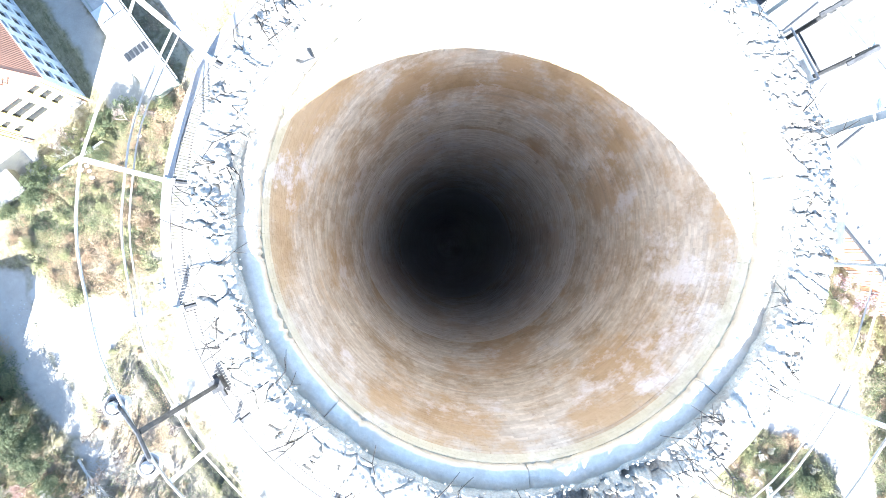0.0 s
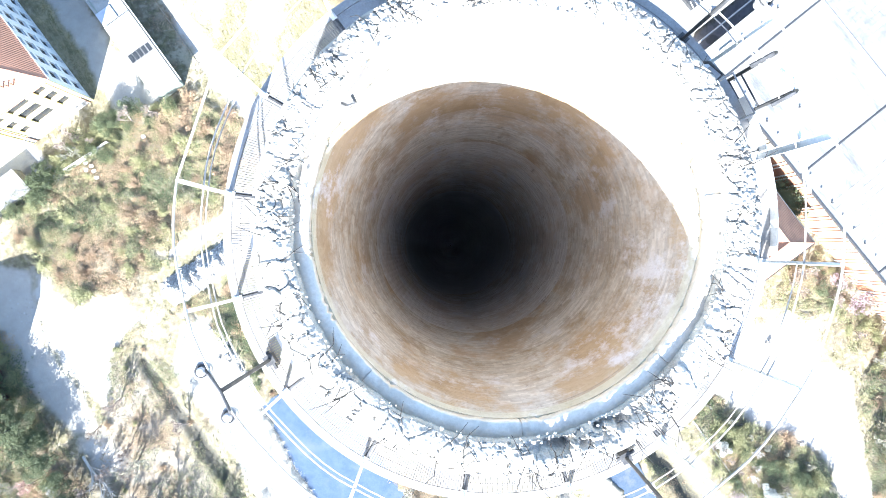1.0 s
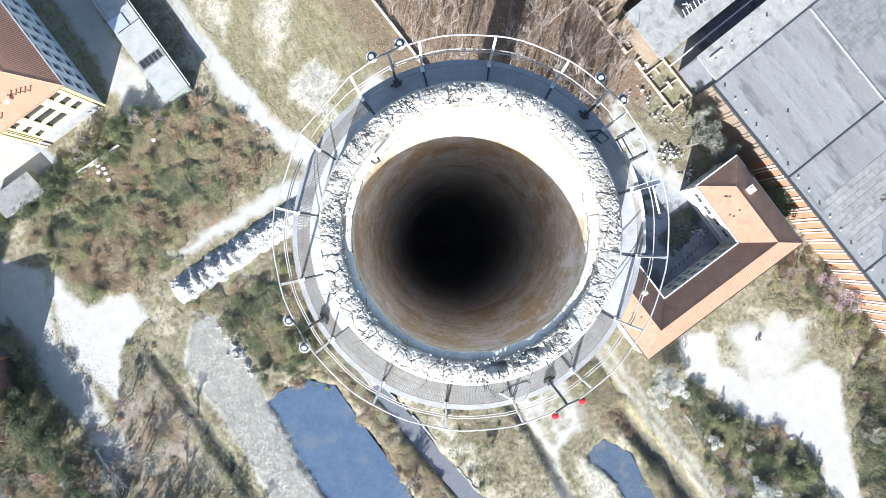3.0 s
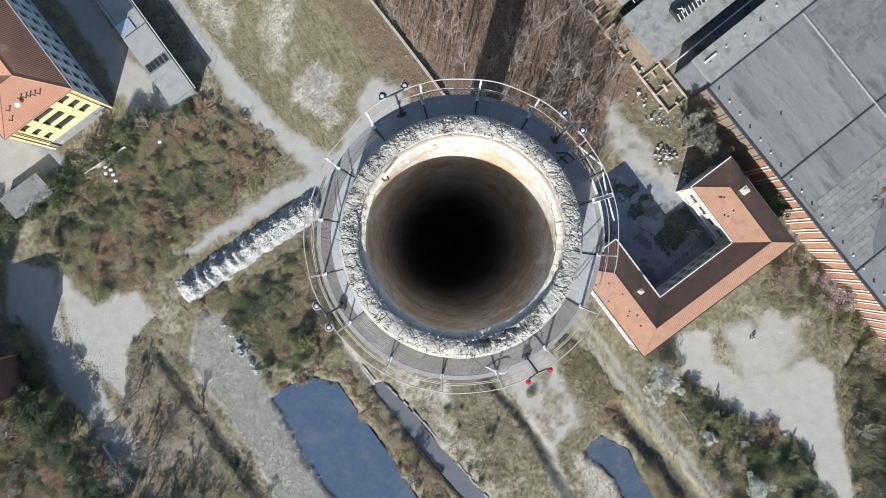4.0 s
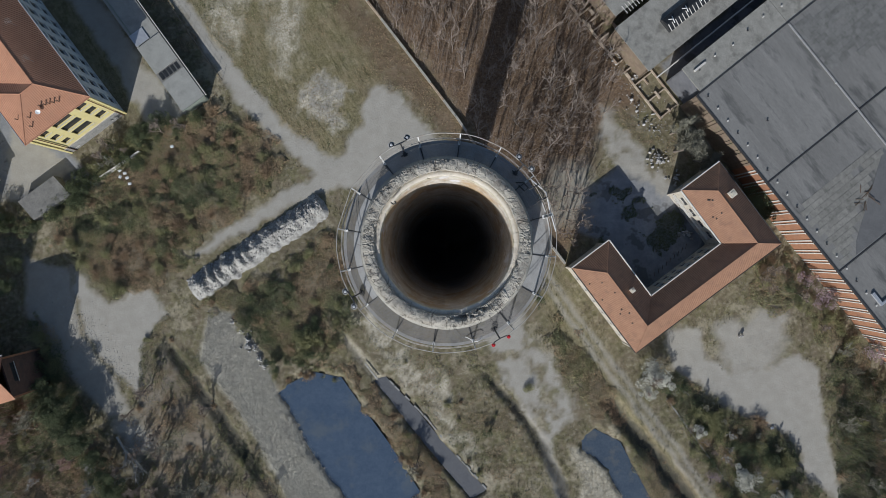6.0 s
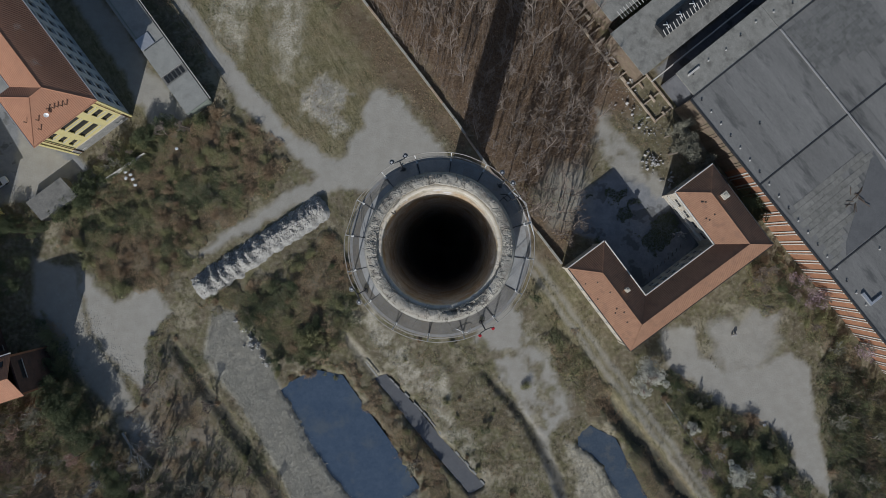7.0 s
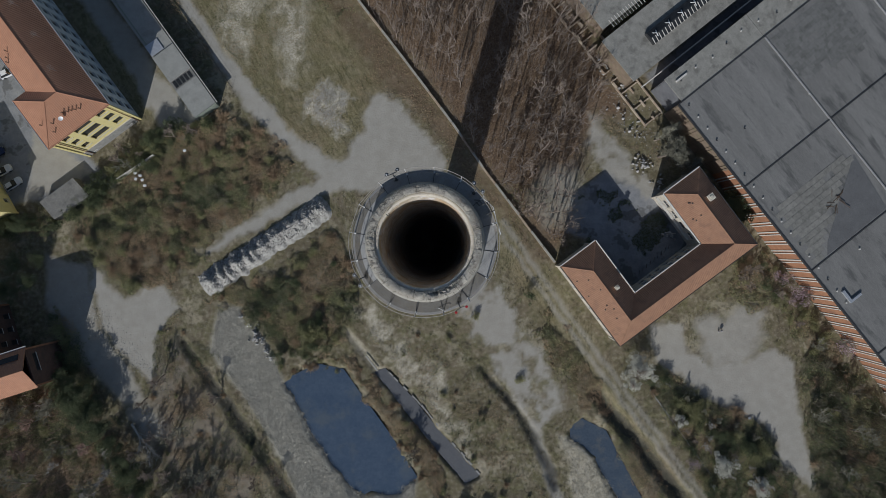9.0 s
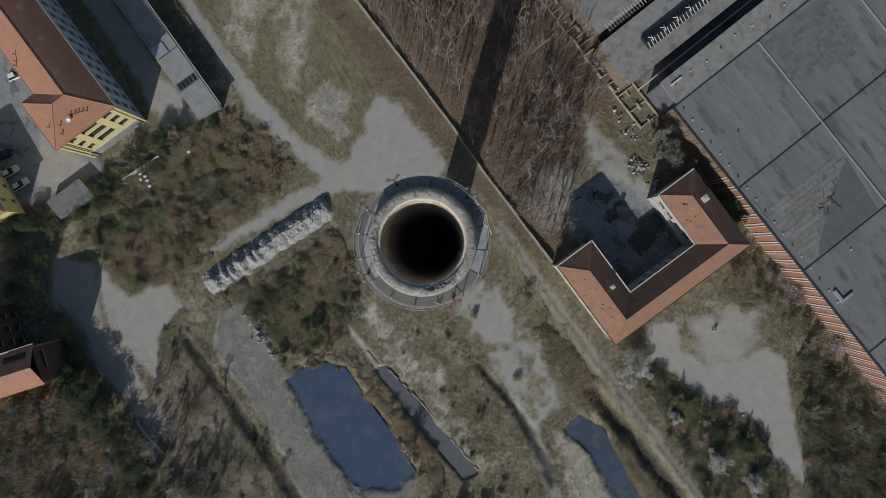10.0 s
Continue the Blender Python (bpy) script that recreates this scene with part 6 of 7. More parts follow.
THICKET_TOP = [(-78, 13), (-64, 23), (-53, 30.5), (-41, 26), (-37, 21), (-45, 18), (-56.6, 18), (-64.5, 12), (-76, 8)]
THICKET_LOW = [(-84, 4), (-76, 8), (-64.5, 12), (-56.6, 18), (-45, 18), (-36, 20), (-33, 18), (-45, 7.5), (-55, -0.5), (-61, -8), (-68, -9), (-74, -10), (-78, -6)]
DENSE = [(THICKET_TOP, 56, 1.1, -0.11), (THICKET_LOW, 54, 1.4, 0.0), (BUSH_MID, 44, 1.6, 0.03), (BANK_EAST, 52, 1.2, -0.13), (SCRUB_SW, 16, 0.6, 0.06), (WOOD_SW, 46, 1.4, -0.06), (DARK_SW, 36, 1.6, 0.1), (GRASS_S, 14, 0.5), (SHRUB_SE, 44, 1.3, 0.06), (WOOD_E, 44, 1.8, 0.24),
         (SHRUB_E, 36, 1.3), (LANE_W, 44, 1.1, -0.03), (DITCH_E, 34, 0.8), (WOOD_EDGE, 8, 0.6), (RUIN_SIDE, 14, 0.5, -0.2), (SHED_SIDE, 34, 1.5), (RAIL_SIDE, 20, 0.35), (HEDGE, 24, 1.2), (MEADOW, 5, 0.3, -0.06), (WALL_STRIP, 12, 0.3, -0.15)]
undergrowth([(p, d * 1.8, t, *m) for p, d, t, *m in DENSE], 81, 0.14, 0.24, 0.0, 0.475, "bramble_undergrowth", leaf_dry, "tangle of dry brown brambles and stems")
undergrowth([(p, d * 1.8, t, *m) for p, d, t, *m in DENSE], 82, 0.13, 0.34, 0.43, 0.6, "olive_undergrowth", leaf_olive, "low olive green scrub")
COURT_GREEN = [[(42.4, 4.1), (51.3, 9.4), (53.6, 4.8), (46.4, 0)], [(33, 11.2), (34.2, 12.6), (35.4, 11.6), (34.2, 10.6)], [(36.2, 12), (37.6, 14.2), (39, 12.6), (38, 10)],
               [(40.2, 10), (42, 12.2), (44.4, 11), (43.4, 8.6), (41.4, 8.4)], [(39.2, 8.2), (40.2, 9.6), (41.4, 8.4), (40.2, 7.4)], [(31.6, 1), (33.3, 3.2), (35, 1.6)]]
DENSE += [(p, 60, 0.35, 1.0) for p in COURT_GREEN]
undergrowth([(p, d * 1.3, t * 1.25, *m) for p, d, t, *m in DENSE], 83, 0.14, 0.45, 0.57, 2.0, "evergreen_undergrowth", leaf_green, "patches of dark evergreen scrub")


def bare_tree(meshes, x, y, scale, spin, label, group):
    ob = thing("bare_tree", label, "tree", pose(x, y, height_at(x, y), 0, 0, spin), group)
    for name, me in zip(("trunk", "crown"), meshes):
        o = new(name, me)
        o.parent = ob
        o.scale = (scale, scale, scale)
    return ob


slim = [tree_meshes(70 + k, 10.5, 0.5, 2, 0.14, lean=0.06, first=0.3, twigs=330, reach=0.7, mat=bark) for k in range(5)]
wide = [tree_meshes(90 + k, 6.5, 1.1, 3, 0.17, lean=0.05, first=0.2, twigs=950, reach=0.8, mat=(bark, bark_red, bark_green, bark_pale, bark_dark)[k]) for k in range(5)]
broad = [tree_meshes(97, 8.5, 1.25, 3, 0.26, lean=0.04, first=0.15, twigs=4200, reach=1.15, mat=bark_green)]
dead = tree_meshes(143, 6.0, 0.9, 2, 0.2, lean=0.05, first=0.2, twigs=260, reach=1.2, mat=bark_white)
r = random.Random(31)
for x, y in spots(WOOD, 155, 40, 2.3, 0.8):
    if y < 72 and not (38 < x and y < 30):
        bare_tree(slim[r.randrange(5)], x, y, r.uniform(0.7, 1.15), r.uniform(0, 360), "slender leafless tree in the brown wood", "trees of the wood")
for x, y, s in ((50.2, 21.0, 1.05), (53.0, 21.4, 1.0), (51.2, 24.4, 0.9), (49.4, 24.9, 0.7), (54.6, 19.2, 0.8), (43.5, 44, 0.45), (-94, -36.5, 0.9), (-88.5, -34.5, 0.8), (-99, -38, 0.9)):
    bare_tree(broad[0], x, y, s, r.uniform(0, 360), "broad leafless tree close to a brick wall", "broad bare trees")
for x, y, s in ((52.5, -31, 0.26), (56.0, -34.5, 0.28), (60, -37.5, 0.26), (64, -40, 0.28), (68, -41, 0.25), (72, -43, 0.28), (76, -48, 0.3)):
    bare_tree(broad[0], x, y, s, r.uniform(0, 360), "twiggy leafless tree shading the pale clearing", "broad bare trees")
for poly, n, seed in ((WOOD_E, 30, 41), (WOOD_SW, 36, 42), (SHRUB_SE, 14, 43), ([(50.5, -30), (56, -37), (63, -42), (71, -46), (78, -51), (76, -53), (62, -47), (52, -38)], 16, 49), ([(13, 14), (20, 12), (24, 5), (29, 3), (26, -1)], 12, 50), (SHRUB_E, 7, 44), (SCRUB_SW, 14, 45), ([(-72, -44), (-62, -50), (-50, -62), (-56, -68), (-70, -60)], 10, 53), ([(-70, -33), (-60, -38), (-52, -52), (-58, -56), (-68, -46)], 4, 54), ([(-78, 19), (-70.5, 25), (-67, 22.5), (-70, 18), (-75, 16)], 6, 51), ([(-99, -37), (-89, -33.5), (-86, -36), (-97, -41)], 8, 52), (SHED_SIDE, 3, 47), (BANK_EAST, 5, 48)):
    for x, y in spots(poly, n, seed, 2.5, 0.5):
        if 48 < x < 84 and y < -26:
            bare_tree(wide[r.choice((0, 2, 3))], x, y - 3, r.uniform(0.28, 0.45), r.uniform(0, 360), "low leafless shrub tree among the scrub", "small bare trees")
            continue
        bare_tree(wide[r.choice((4, 4, 2)) if poly is WOOD_E else r.choice((1, 2, 2, 3)) if poly is WOOD_SW else r.choice((0, 0, 2))], x, y, r.uniform(0.6, 1.0) if poly is WOOD_SW else r.uniform(0.6, 0.95) if seed in (53, 54) else r.uniform(0.45, 0.85), r.uniform(0, 360), "small leafless tree among the scrub", "small bare trees")

tall_green = [leaf_cloud("crown", 150 + k, 2.6, 7.5, 5600, 0.13, 28) for k in range(2)]
for me in tall_green:
    me.materials.append(leaf_green)
for k, (x, y, s) in enumerate(((-86, -30, 1.1), (-84.5, -33, 1.2), (-82, -35, 1.3), (-80.5, -38.5, 1.2), (-78, -36.5, 0.9), (-77.5, -41, 1.2), (-75, -45, 0.9), (-73, -49, 1.0), (-70.5, -52, 0.9), (-68, -56, 0.9),
                               (-64, -59.5, 0.8), (-60, -61.5, 0.9), (-66.5, 24.5, 0.75), (-64.5, 26.0, 0.6), (-96, 4.5, 0.8), (-101, 3, 0.9), (-97, -4, 0.8), (-94, -8, 0.8), (-99, -10, 0.9), (-92.5, -3, 0.6), (66.2, 10.0, 1.1), (68.6, 7.2, 0.9), (-83.5, 10.5, 0.45), (-81, 12.5, 0.4),
                               # These three stand unseen to the south, added to shade the canal end.
                               (4, -65, 0.8), (9, -66, 0.8), (-2, -65.5, 0.7))):
    ob = thing("evergreen_tree", "dense dark evergreen tree rising over the scrub", "tree", pose(x, y, height_at(x, y), 0, 0, k * 61), "evergreen trees")
    o = new("trunk", slim[k % 5][0])
    o.parent = ob
    o.scale = (0.6 * s,) * 3
    o = new("crown", tall_green[k % 2])
    o.parent = ob
    o.scale = (s, s, s)

white_crowns = [leaf_cloud("blossom", 120 + k, 2.0, 3.6, 5600, 0.085, 22, squash=0.8) for k in range(2)]
pink_crowns = [leaf_cloud("blossom", 130 + k, 2.0, 3.4, 900, 0.1, 13, squash=0.8) for k in range(2)]
for meshes, mat in ((white_crowns, blossom_white), (pink_crowns, blossom_pink)):
    for me in meshes:
        me.materials.append(mat)
for k, (x, y, s, crowns, label) in enumerate(((45.3, -27.3, 1.7, white_crowns, "white flowering tree beside the grassy lane"), (43.8, -31.0, 0.9, white_crowns, "white flowering tree beside the grassy lane"),
                                              (64.6, -49.6, 1.3, white_crowns, "white flowering tree beside the grassy lane"), (55.2, -40.1, 0.8, white_crowns, "white flowering tree beside the grassy lane"),
                                              (73.3, -54.9, 1.2, white_crowns, "white flowering tree beside the grassy lane"), (58, -50, 0.9, pink_crowns, "pale pink flowering tree above the scrub"),
                                              (82, -10.5, 1.5, pink_crowns, "pale pink flowering tree above the scrub"), (78.5, -6.5, 1.1, pink_crowns, "pale pink flowering tree above the scrub"),
                                              (92.5, -22.5, 1.5, pink_crowns, "pale pink flowering tree above the scrub"))):
    ob = thing("flowering_tree", label, "tree", pose(x, y, height_at(x, y), 0, 0, k * 77), "flowering trees")
    for name, me in zip(("trunk", "branchwork"), wide[k % 3]):
        o = new(name, me)
        o.parent = ob
        o.scale = (s * 0.5,) * 3
    o = new("blossom", crowns[k % 2])
    o.parent = ob
    o.scale = (s, s, s)


def blades(name, x, y, tall, width, seed, lean=0.5, per=1):
    """Upright blade slivers, per of them at each place."""
    g = np.random.default_rng(seed)
    x, y = np.repeat(x, per), np.repeat(y, per)
    n = len(x)
    x, y = x + g.normal(0, 0.08, n), y + g.normal(0, 0.08, n)
    z = ground_height(x.reshape(1, -1), y.reshape(1, -1)).ravel() - 0.02
    h = tall * g.uniform(0.4, 1.2, n)
    a = g.uniform(0, 2 * np.pi, n)
    tip = np.stack([x + g.normal(0, lean, n) * h, y + g.normal(0, lean, n) * h, z + h], 1)
    w = np.stack([np.cos(a), np.sin(a), 0 * a], 1) * (width * g.uniform(0.6, 1.3, n))[:, None]
    base = np.stack([x, y, z], 1)
    v = np.stack([base - w, base + w, tip], 1).reshape(-1, 3)
    return quick_mesh(name, v, np.arange(n * 3).reshape(-1, 3))


def fill(polys, count, seed, holes=()):
    g = np.random.default_rng(seed)
    pts = np.concatenate([np.array(p, float) for p in polys])
    x, y = g.uniform(pts[:, 0].min(), pts[:, 0].max(), count), g.uniform(pts[:, 1].min(), pts[:, 1].max(), count)
    keep = np.zeros(count, bool)
    for p in polys:
        keep |= inside_by(x, y, p) > 0
    for p in holes:
        keep &= inside_by(x, y, p) < -0.3
    return x[keep], y[keep]


whole = [(-108, -66), (108, -66), (108, 66), (-108, 66)]
x, y = fill([whole], 150000, 60, PALE + WET + BUILT + [REED_A, REED_B, WOOD, MEADOW])
patchy = fractal(x / 4, y / 4, 71) > 0.4
solid("dry_grass", blades("dry_grass", x[patchy], y[patchy], 0.42, 0.045, 61, 0.55, 2), grass_mat, "tufts of dry winter grass", "grass", kind="stuff")
x, y = fill([MEADOW], 42000, 62, PALE + BUILT)
solid("meadow_grass", blades("meadow_grass", x, y, 0.24, 0.04, 63, 0.6, 2), grass_mat, "short olive meadow grass", "grass", kind="stuff")
x, y = fill([REED_A], 90000, 64)
keep = inside_by(x, y, POND_A) < rng.uniform(-0.2, 0.9, len(x))
solid("reeds", blades("reeds", x[keep], y[keep], 0.5, 0.03, 65, 0.9, 2), reed_mat, "dense stand of pale dry reeds beside the pond", "reed", kind="stuff")
x, y = fill([REED_B], 9000, 68)
keep = inside_by(x, y, POND_B) < rng.uniform(-0.2, 0.9, len(x))
solid("reeds", blades("reeds", x[keep], y[keep], 0.5, 0.03, 69, 0.9, 2), straw_mat, "flattened straw-coloured reeds beside the narrow pond", "reed", kind="stuff")
x, y = fill([WOOD], 40000, 66, BUILT)
solid("fallen_twigs", blades("fallen_twigs", x, y, 0.5, 0.025, 67, 1.4, 1), leaf_dry, "fallen twigs and dead leaves on the wood floor", "leaf litter", kind="stuff")

fallen = thing("dead_tree", "bleached fallen dead tree beside a shaded pool", "tree", pose(-71.5, -41.5, 0.5, 0, 0, 0) @ Matrix.Rotation(radians(72), 4, (0.85, 0.5, 0)) @ Matrix.Diagonal((1.5, 1.5, 1.5, 1)))
for name, me in zip(("trunk", "crown"), dead):
    o = new(name, me.copy())
    o.data.materials.clear()
    o.data.materials.append(bark_white)
    o.parent = fallen


def saplings(polygon, count, seed, tall, twigs):
    """A dense stand of thin young stems with side twigs, too many to pick apart."""
    g = np.random.default_rng(seed)
    x, y = fill([polygon], count, seed, BUILT)
    n = len(x)
    h = tall * g.uniform(0.45, 1.1, n)
    top = np.stack([x + g.normal(0, 0.07, n) * h, y + g.normal(0, 0.07, n) * h, h], 1)
    foot = np.stack([x, y, np.full(n, -0.2)], 1)
    rad = 0.012 + 0.005 * h
    corner = np.stack([[math.cos(a), math.sin(a), 0] for a in (0, 2.094, 4.189)])
    low, high = foot[:, None] + corner[None] * rad[:, None, None], top[:, None] + corner[None] * rad[:, None, None] * 0.3
    v = np.concatenate([low, high], 1).reshape(-1, 3)
    f = (np.array([(0, 1, 4, 3), (1, 2, 5, 4), (2, 0, 3, 5)])[None] + np.arange(n)[:, None, None] * 6).reshape(-1, 4)
    t = g.uniform(0.3, 1.0, (n, twigs))
    p = (foot[:, None] + (top - foot)[:, None] * t[..., None]).reshape(-1, 3)
    d = g.normal(0, 0.45, (n * twigs, 3)) + (0, 0, 0.75)
    d /= np.linalg.norm(d, axis=1)[:, None]
    e = p + d * (np.repeat(h, twigs) * g.uniform(0.08, 0.26, n * twigs))[:, None]
    w = np.cross(d, g.normal(0, 1, (n * twigs, 3)))
    w *= 0.018 / np.linalg.norm(w, axis=1)[:, None]
    tv = np.stack([p - w, p + w, e + w * 0.4, e - w * 0.4], 1).reshape(-1, 3)
    f = np.concatenate([f, np.arange(len(tv)).reshape(-1, 4) + len(v)])
    return quick_mesh("young_stems", np.concatenate([v, tv]), f)


solid("young_stems", saplings([(-20, 58), (3.5, 29.5), (9.2, 18.4), (19, 6), (26, 14), (33, 30), (37, 36), (27, 62), (20, 80), (-30, 80)], 3600, 71, 7.0, 14), bark, "dense stand of thin leafless young stems", "saplings", kind="stuff")
solid("young_stems", saplings(WOOD_E, 1000, 72, 4.0, 16), bark_dark, "dense thicket of thin grey stems", "saplings", kind="stuff")
solid("young_stems", saplings(WOOD_SW, 600, 73, 4.0, 14), bark_red, "dense thicket of thin reddish stems", "saplings", kind="stuff")


# ---- heap of demolition rubble ----
HEAP = [(-57.4, -7.4), (-50, -1.6), (-40, 4.5), (-27.8, 12.0), (-26.2, 8.2), (-31, 4), (-41, -2.2), (-50, -9.5), (-55.5, -11.6)]
hx, hy = np.meshgrid(np.arange(-59, -24.9, 0.2), np.arange(-13, 14, 0.2))
along = ((hx + 57) * 29.5 + (hy + 7.5) * 19.8) / 35.5
south = -((hy + 7.5) * 29.5 - (hx + 57) * 19.8) / 35.5 + (fractal(hx * 0.6, hy * 0.6, 3) - 0.5) * 1.6
loads = 0.5 + 0.5 * np.sin(along * 2.6 + 1.2 * np.sin(along * 0.9)) * np.clip((22 - along) / 6, 0.15, 1)
rise = np.clip((south + 0.6) / 2.9, 0, 1) * np.clip((6.0 - south) / 3.4, 0, 1) * np.clip(along / 1.5, 0, 1) * np.clip((35.5 - along) / 1.5, 0, 1)
hz = rise * (1.5 + 0.9 * loads + 0.6 * fractal(hx / 2, hy / 2, 8) + 1.3 * (fractal(hx * 1.1, hy * 1.1, 12, 4) - 0.45)) - 0.25
ih = np.arange(hx.size).reshape(hx.shape)
hf = np.stack([ih[:-1, :-1], ih[:-1, 1:], ih[1:, 1:], ih[1:, :-1]], -1).reshape(-1, 4)
use = (rise.ravel()[hf] > 0.02).any(1)
heap = solid("rubble_mound", quick_mesh("rubble_mound", np.stack([hx, hy, hz], -1).reshape(-1, 3), hf[use]), surface("pale rubble", (0.22, 0.21, 0.185), (0.52, 0.5, 0.45), 0.7, 0.15, 0.95, 1.0, (0.13, 0.12, 0.1), 1.5, 0.6), "long mound of pale demolition rubble beside the path", "rubble")
chunk_meshes = []
for k in range(6):
    bm = bmesh.new()
    bmesh.ops.create_icosphere(bm, subdivisions=1, radius=0.3)
    rk = random.Random(300 + k)
    for v in bm.verts:
        v.co = Vector((v.co.x * rk.uniform(0.8, 1.7), v.co.y * rk.uniform(0.6, 1.2), v.co.z * rk.uniform(0.4, 0.9)))
    me = mesh_of("rubble_block", bm)
    me.materials.append(rubble_mat)
    chunk_meshes.append(me)
r = random.Random(8)
for i, (x, y) in enumerate(spots(HEAP, 260, 90, 0.45, 0.3)):
    j, k = int((y + 13) / 0.2), int((x + 59) / 0.2)
    s = r.uniform(0.25, 0.7) if i % 7 else r.uniform(0.7, 1.2)
    ob = part("rubble_block", chunk_meshes[i % 6], rubble_mat, heap)
    ob.matrix_local = pose(x, y, float(hz[j, k]) + 0.04, r.uniform(-30, 30), r.uniform(-30, 30), r.uniform(0, 360)) @ Matrix.Diagonal((s, s, s, 1))


def debris_pile(name, x, y, spread, count, seed, label, mat=None):
    ob = thing(name, label, "debris", pose(x, y, height_at(x, y)))
    q = random.Random(seed)
    for k in range(count):
        o = part("rubble_block", chunk_meshes[k % 6], rubble_mat, ob)
        d = abs(q.gauss(0, 0.5)) * spread
        a = q.uniform(0, 6.28)
        s = q.uniform(0.3, 1.3)
        o.matrix_local = pose(d * math.cos(a), d * math.sin(a), max(0.1, 0.7 - d / spread * 0.6), q.uniform(0, 360), q.uniform(0, 360), 0) @ Matrix.Diagonal((s, s, s, 1))
    return ob


debris_pile("debris_pile", 46.6, 19.2, 2.6, 60, 1, "pale debris pile near the derelict house")
debris_pile("debris_pile", 50.4, 15.2, 1.8, 26, 2, "pale debris pile near the derelict house")
debris_pile("debris_pile", 53.0, 3.2, 1.6, 24, 3, "dark broken furniture pile in the courtyard")
debris_pile("debris_pile", 38.5, 42.5, 3.0, 12, 41, "scattered bricks among the ruined foundations")
debris_pile("debris_pile", 41.8, 37.0, 2.6, 12, 42, "scattered bricks among the ruined foundations")
debris_pile("debris_pile", 44.6, 27.5, 3.2, 10, 43, "scattered bricks among the ruined foundations")
debris_pile("debris_pile", 64.8, -19.0, 0.9, 7, 4, "few concrete lumps on the pale clearing")
debris_pile("debris_pile", -43, -21.5, 2.0, 16, 5, "concrete lumps at the end of the reeds")
debris_pile("debris_pile", 41.5, 31.5, 3.5, 10, 6, "scattered bricks among the ruined foundations")
for x, y, a in ((-59.2, 22.1, 20), (-70.5, 16.9, 40), (-69.4, 16.3, 10), (-70.4, 15.5, 70), (-68.9, 15.3, 30), (-68.3, 14.0, 5), (71.6, -39.4, 15)):
    bm = bmesh.new()
    box(bm, -0.35, 0.35, -0.28, 0.28, 0, 0.3)
    bmesh.ops.bevel(bm, geom=list(bm.edges), offset=0.05, segments=2, affect="EDGES")
    box(bm, -0.2, 0.2, -0.14, 0.14, 0.302, 0.34)
    solid("white_box", bm, plastic_white, "discarded white plastic box in the scrub", "box", "discarded boxes", m=pose(x, y, height_at(x, y) + (1.2 if x < 0 else 0.02), 4, 6, a))

# Broken concrete edge of the canal, and a beam beside it.
edge_line = [(-13.2, -28.2), (-5.6, -35.6), (-0.2, -42.3), (9.2, -53.0)]
q = random.Random(77)
canal_edge = thing("canal_edge", "broken weathered concrete edging of the canal", "kerb", kind="structure")
for p, e in zip(edge_line, edge_line[1:]):
    p, e = Vector(p), Vector(e)
    n = int((e - p).length / 1.4)
    for k in range(n):
        if q.random() < 0.75:
            bm = bmesh.new()
            shift = Vector((q.uniform(-0.12, 0.12), q.uniform(-0.12, 0.12)))
            wall_panel(bm, p.lerp(e, k / n) + shift, p.lerp(e, (k + 0.93) / n) + shift, -1.2, q.uniform(0.0, 0.2), thick=q.uniform(0.2, 0.45))
            part("edge_block", bm, concrete, canal_edge)
bm = bmesh.new()
box(bm, -2.2, 2.2, -0.2, 0.2, 0.1, 0.3)
bmesh.ops.bevel(bm, geom=list(bm.edges), offset=0.04, segments=1, affect="EDGES")
solid("concrete_beam", bm, concrete_pale, "pale concrete beam lying along the canal", "beam", m=pose(-16.0, -27.0, 0, 0, 0, -52))

# Fence along the shed, and a boundary wall below the factory.
fence = thing("wire_fence", "thin grey wire fence with steel posts beside the road", "fence")
a, b = Vector((-66.5, 62.8)), Vector((-48.6, 37.0))
n = 16
for k in range(n + 1):
    p = a.lerp(b, k / n)
    bm = bmesh.new()
    tube(bm, [(p.x, p.y, -0.3), (p.x, p.y, 2.0)], 0.035, 6)
    part("post", bm, dark_iron, fence)
    if k < n:
        q = a.lerp(b, (k + 1) / n)
        for z in (0.3, 0.8, 1.3, 1.9):
            bm = bmesh.new()
            tube(bm, [(p.x, p.y, z), (q.x, q.y, z)], 0.016, 4)
            part("wire", bm, dark_iron, fence)
boundary = thing("boundary_wall", "low pale boundary wall below the factory", "wall")
a, b = Vector((71.5, 7.2)), Vector((106, -36.5))
for k in range(14):
    p, q = a.lerp(b, k / 14), a.lerp(b, (k + 0.97) / 14)
    bm = bmesh.new()
    wall_panel(bm, p, q, -0.3, 2.2 + 0.1 * math.sin(k * 3), thick=0.3)
    part("wall_bay", bm, stucco_old, boundary)
hedge_wall = bmesh.new()
wall_panel(hedge_wall, (-74.6, 15.4), (-66.2, 21.0), -0.3, 1.9, thick=0.12)
solid("garden_wall_stub", hedge_wall, stone_pale, "short pale garden wall in the scrub", "wall")
lane_kerb = bmesh.new()
wall_panel(lane_kerb, (48.5, -33.0), (62.5, -52.5), -0.2, 0.14, thick=0.25)
solid("stone_kerb", lane_kerb, concrete, "mossy stone kerb along the lane", "kerb", kind="structure")
bm = bmesh.new()
prism(bm, [(-91.8, 10.0), (-88.4, 6.1), (-80.5, 11.6), (-84.2, 15.6)], -0.2, 2.6)
solid("garage", bm, bitumen_old, "low grey flat roofed garage behind the hedge", "garage")

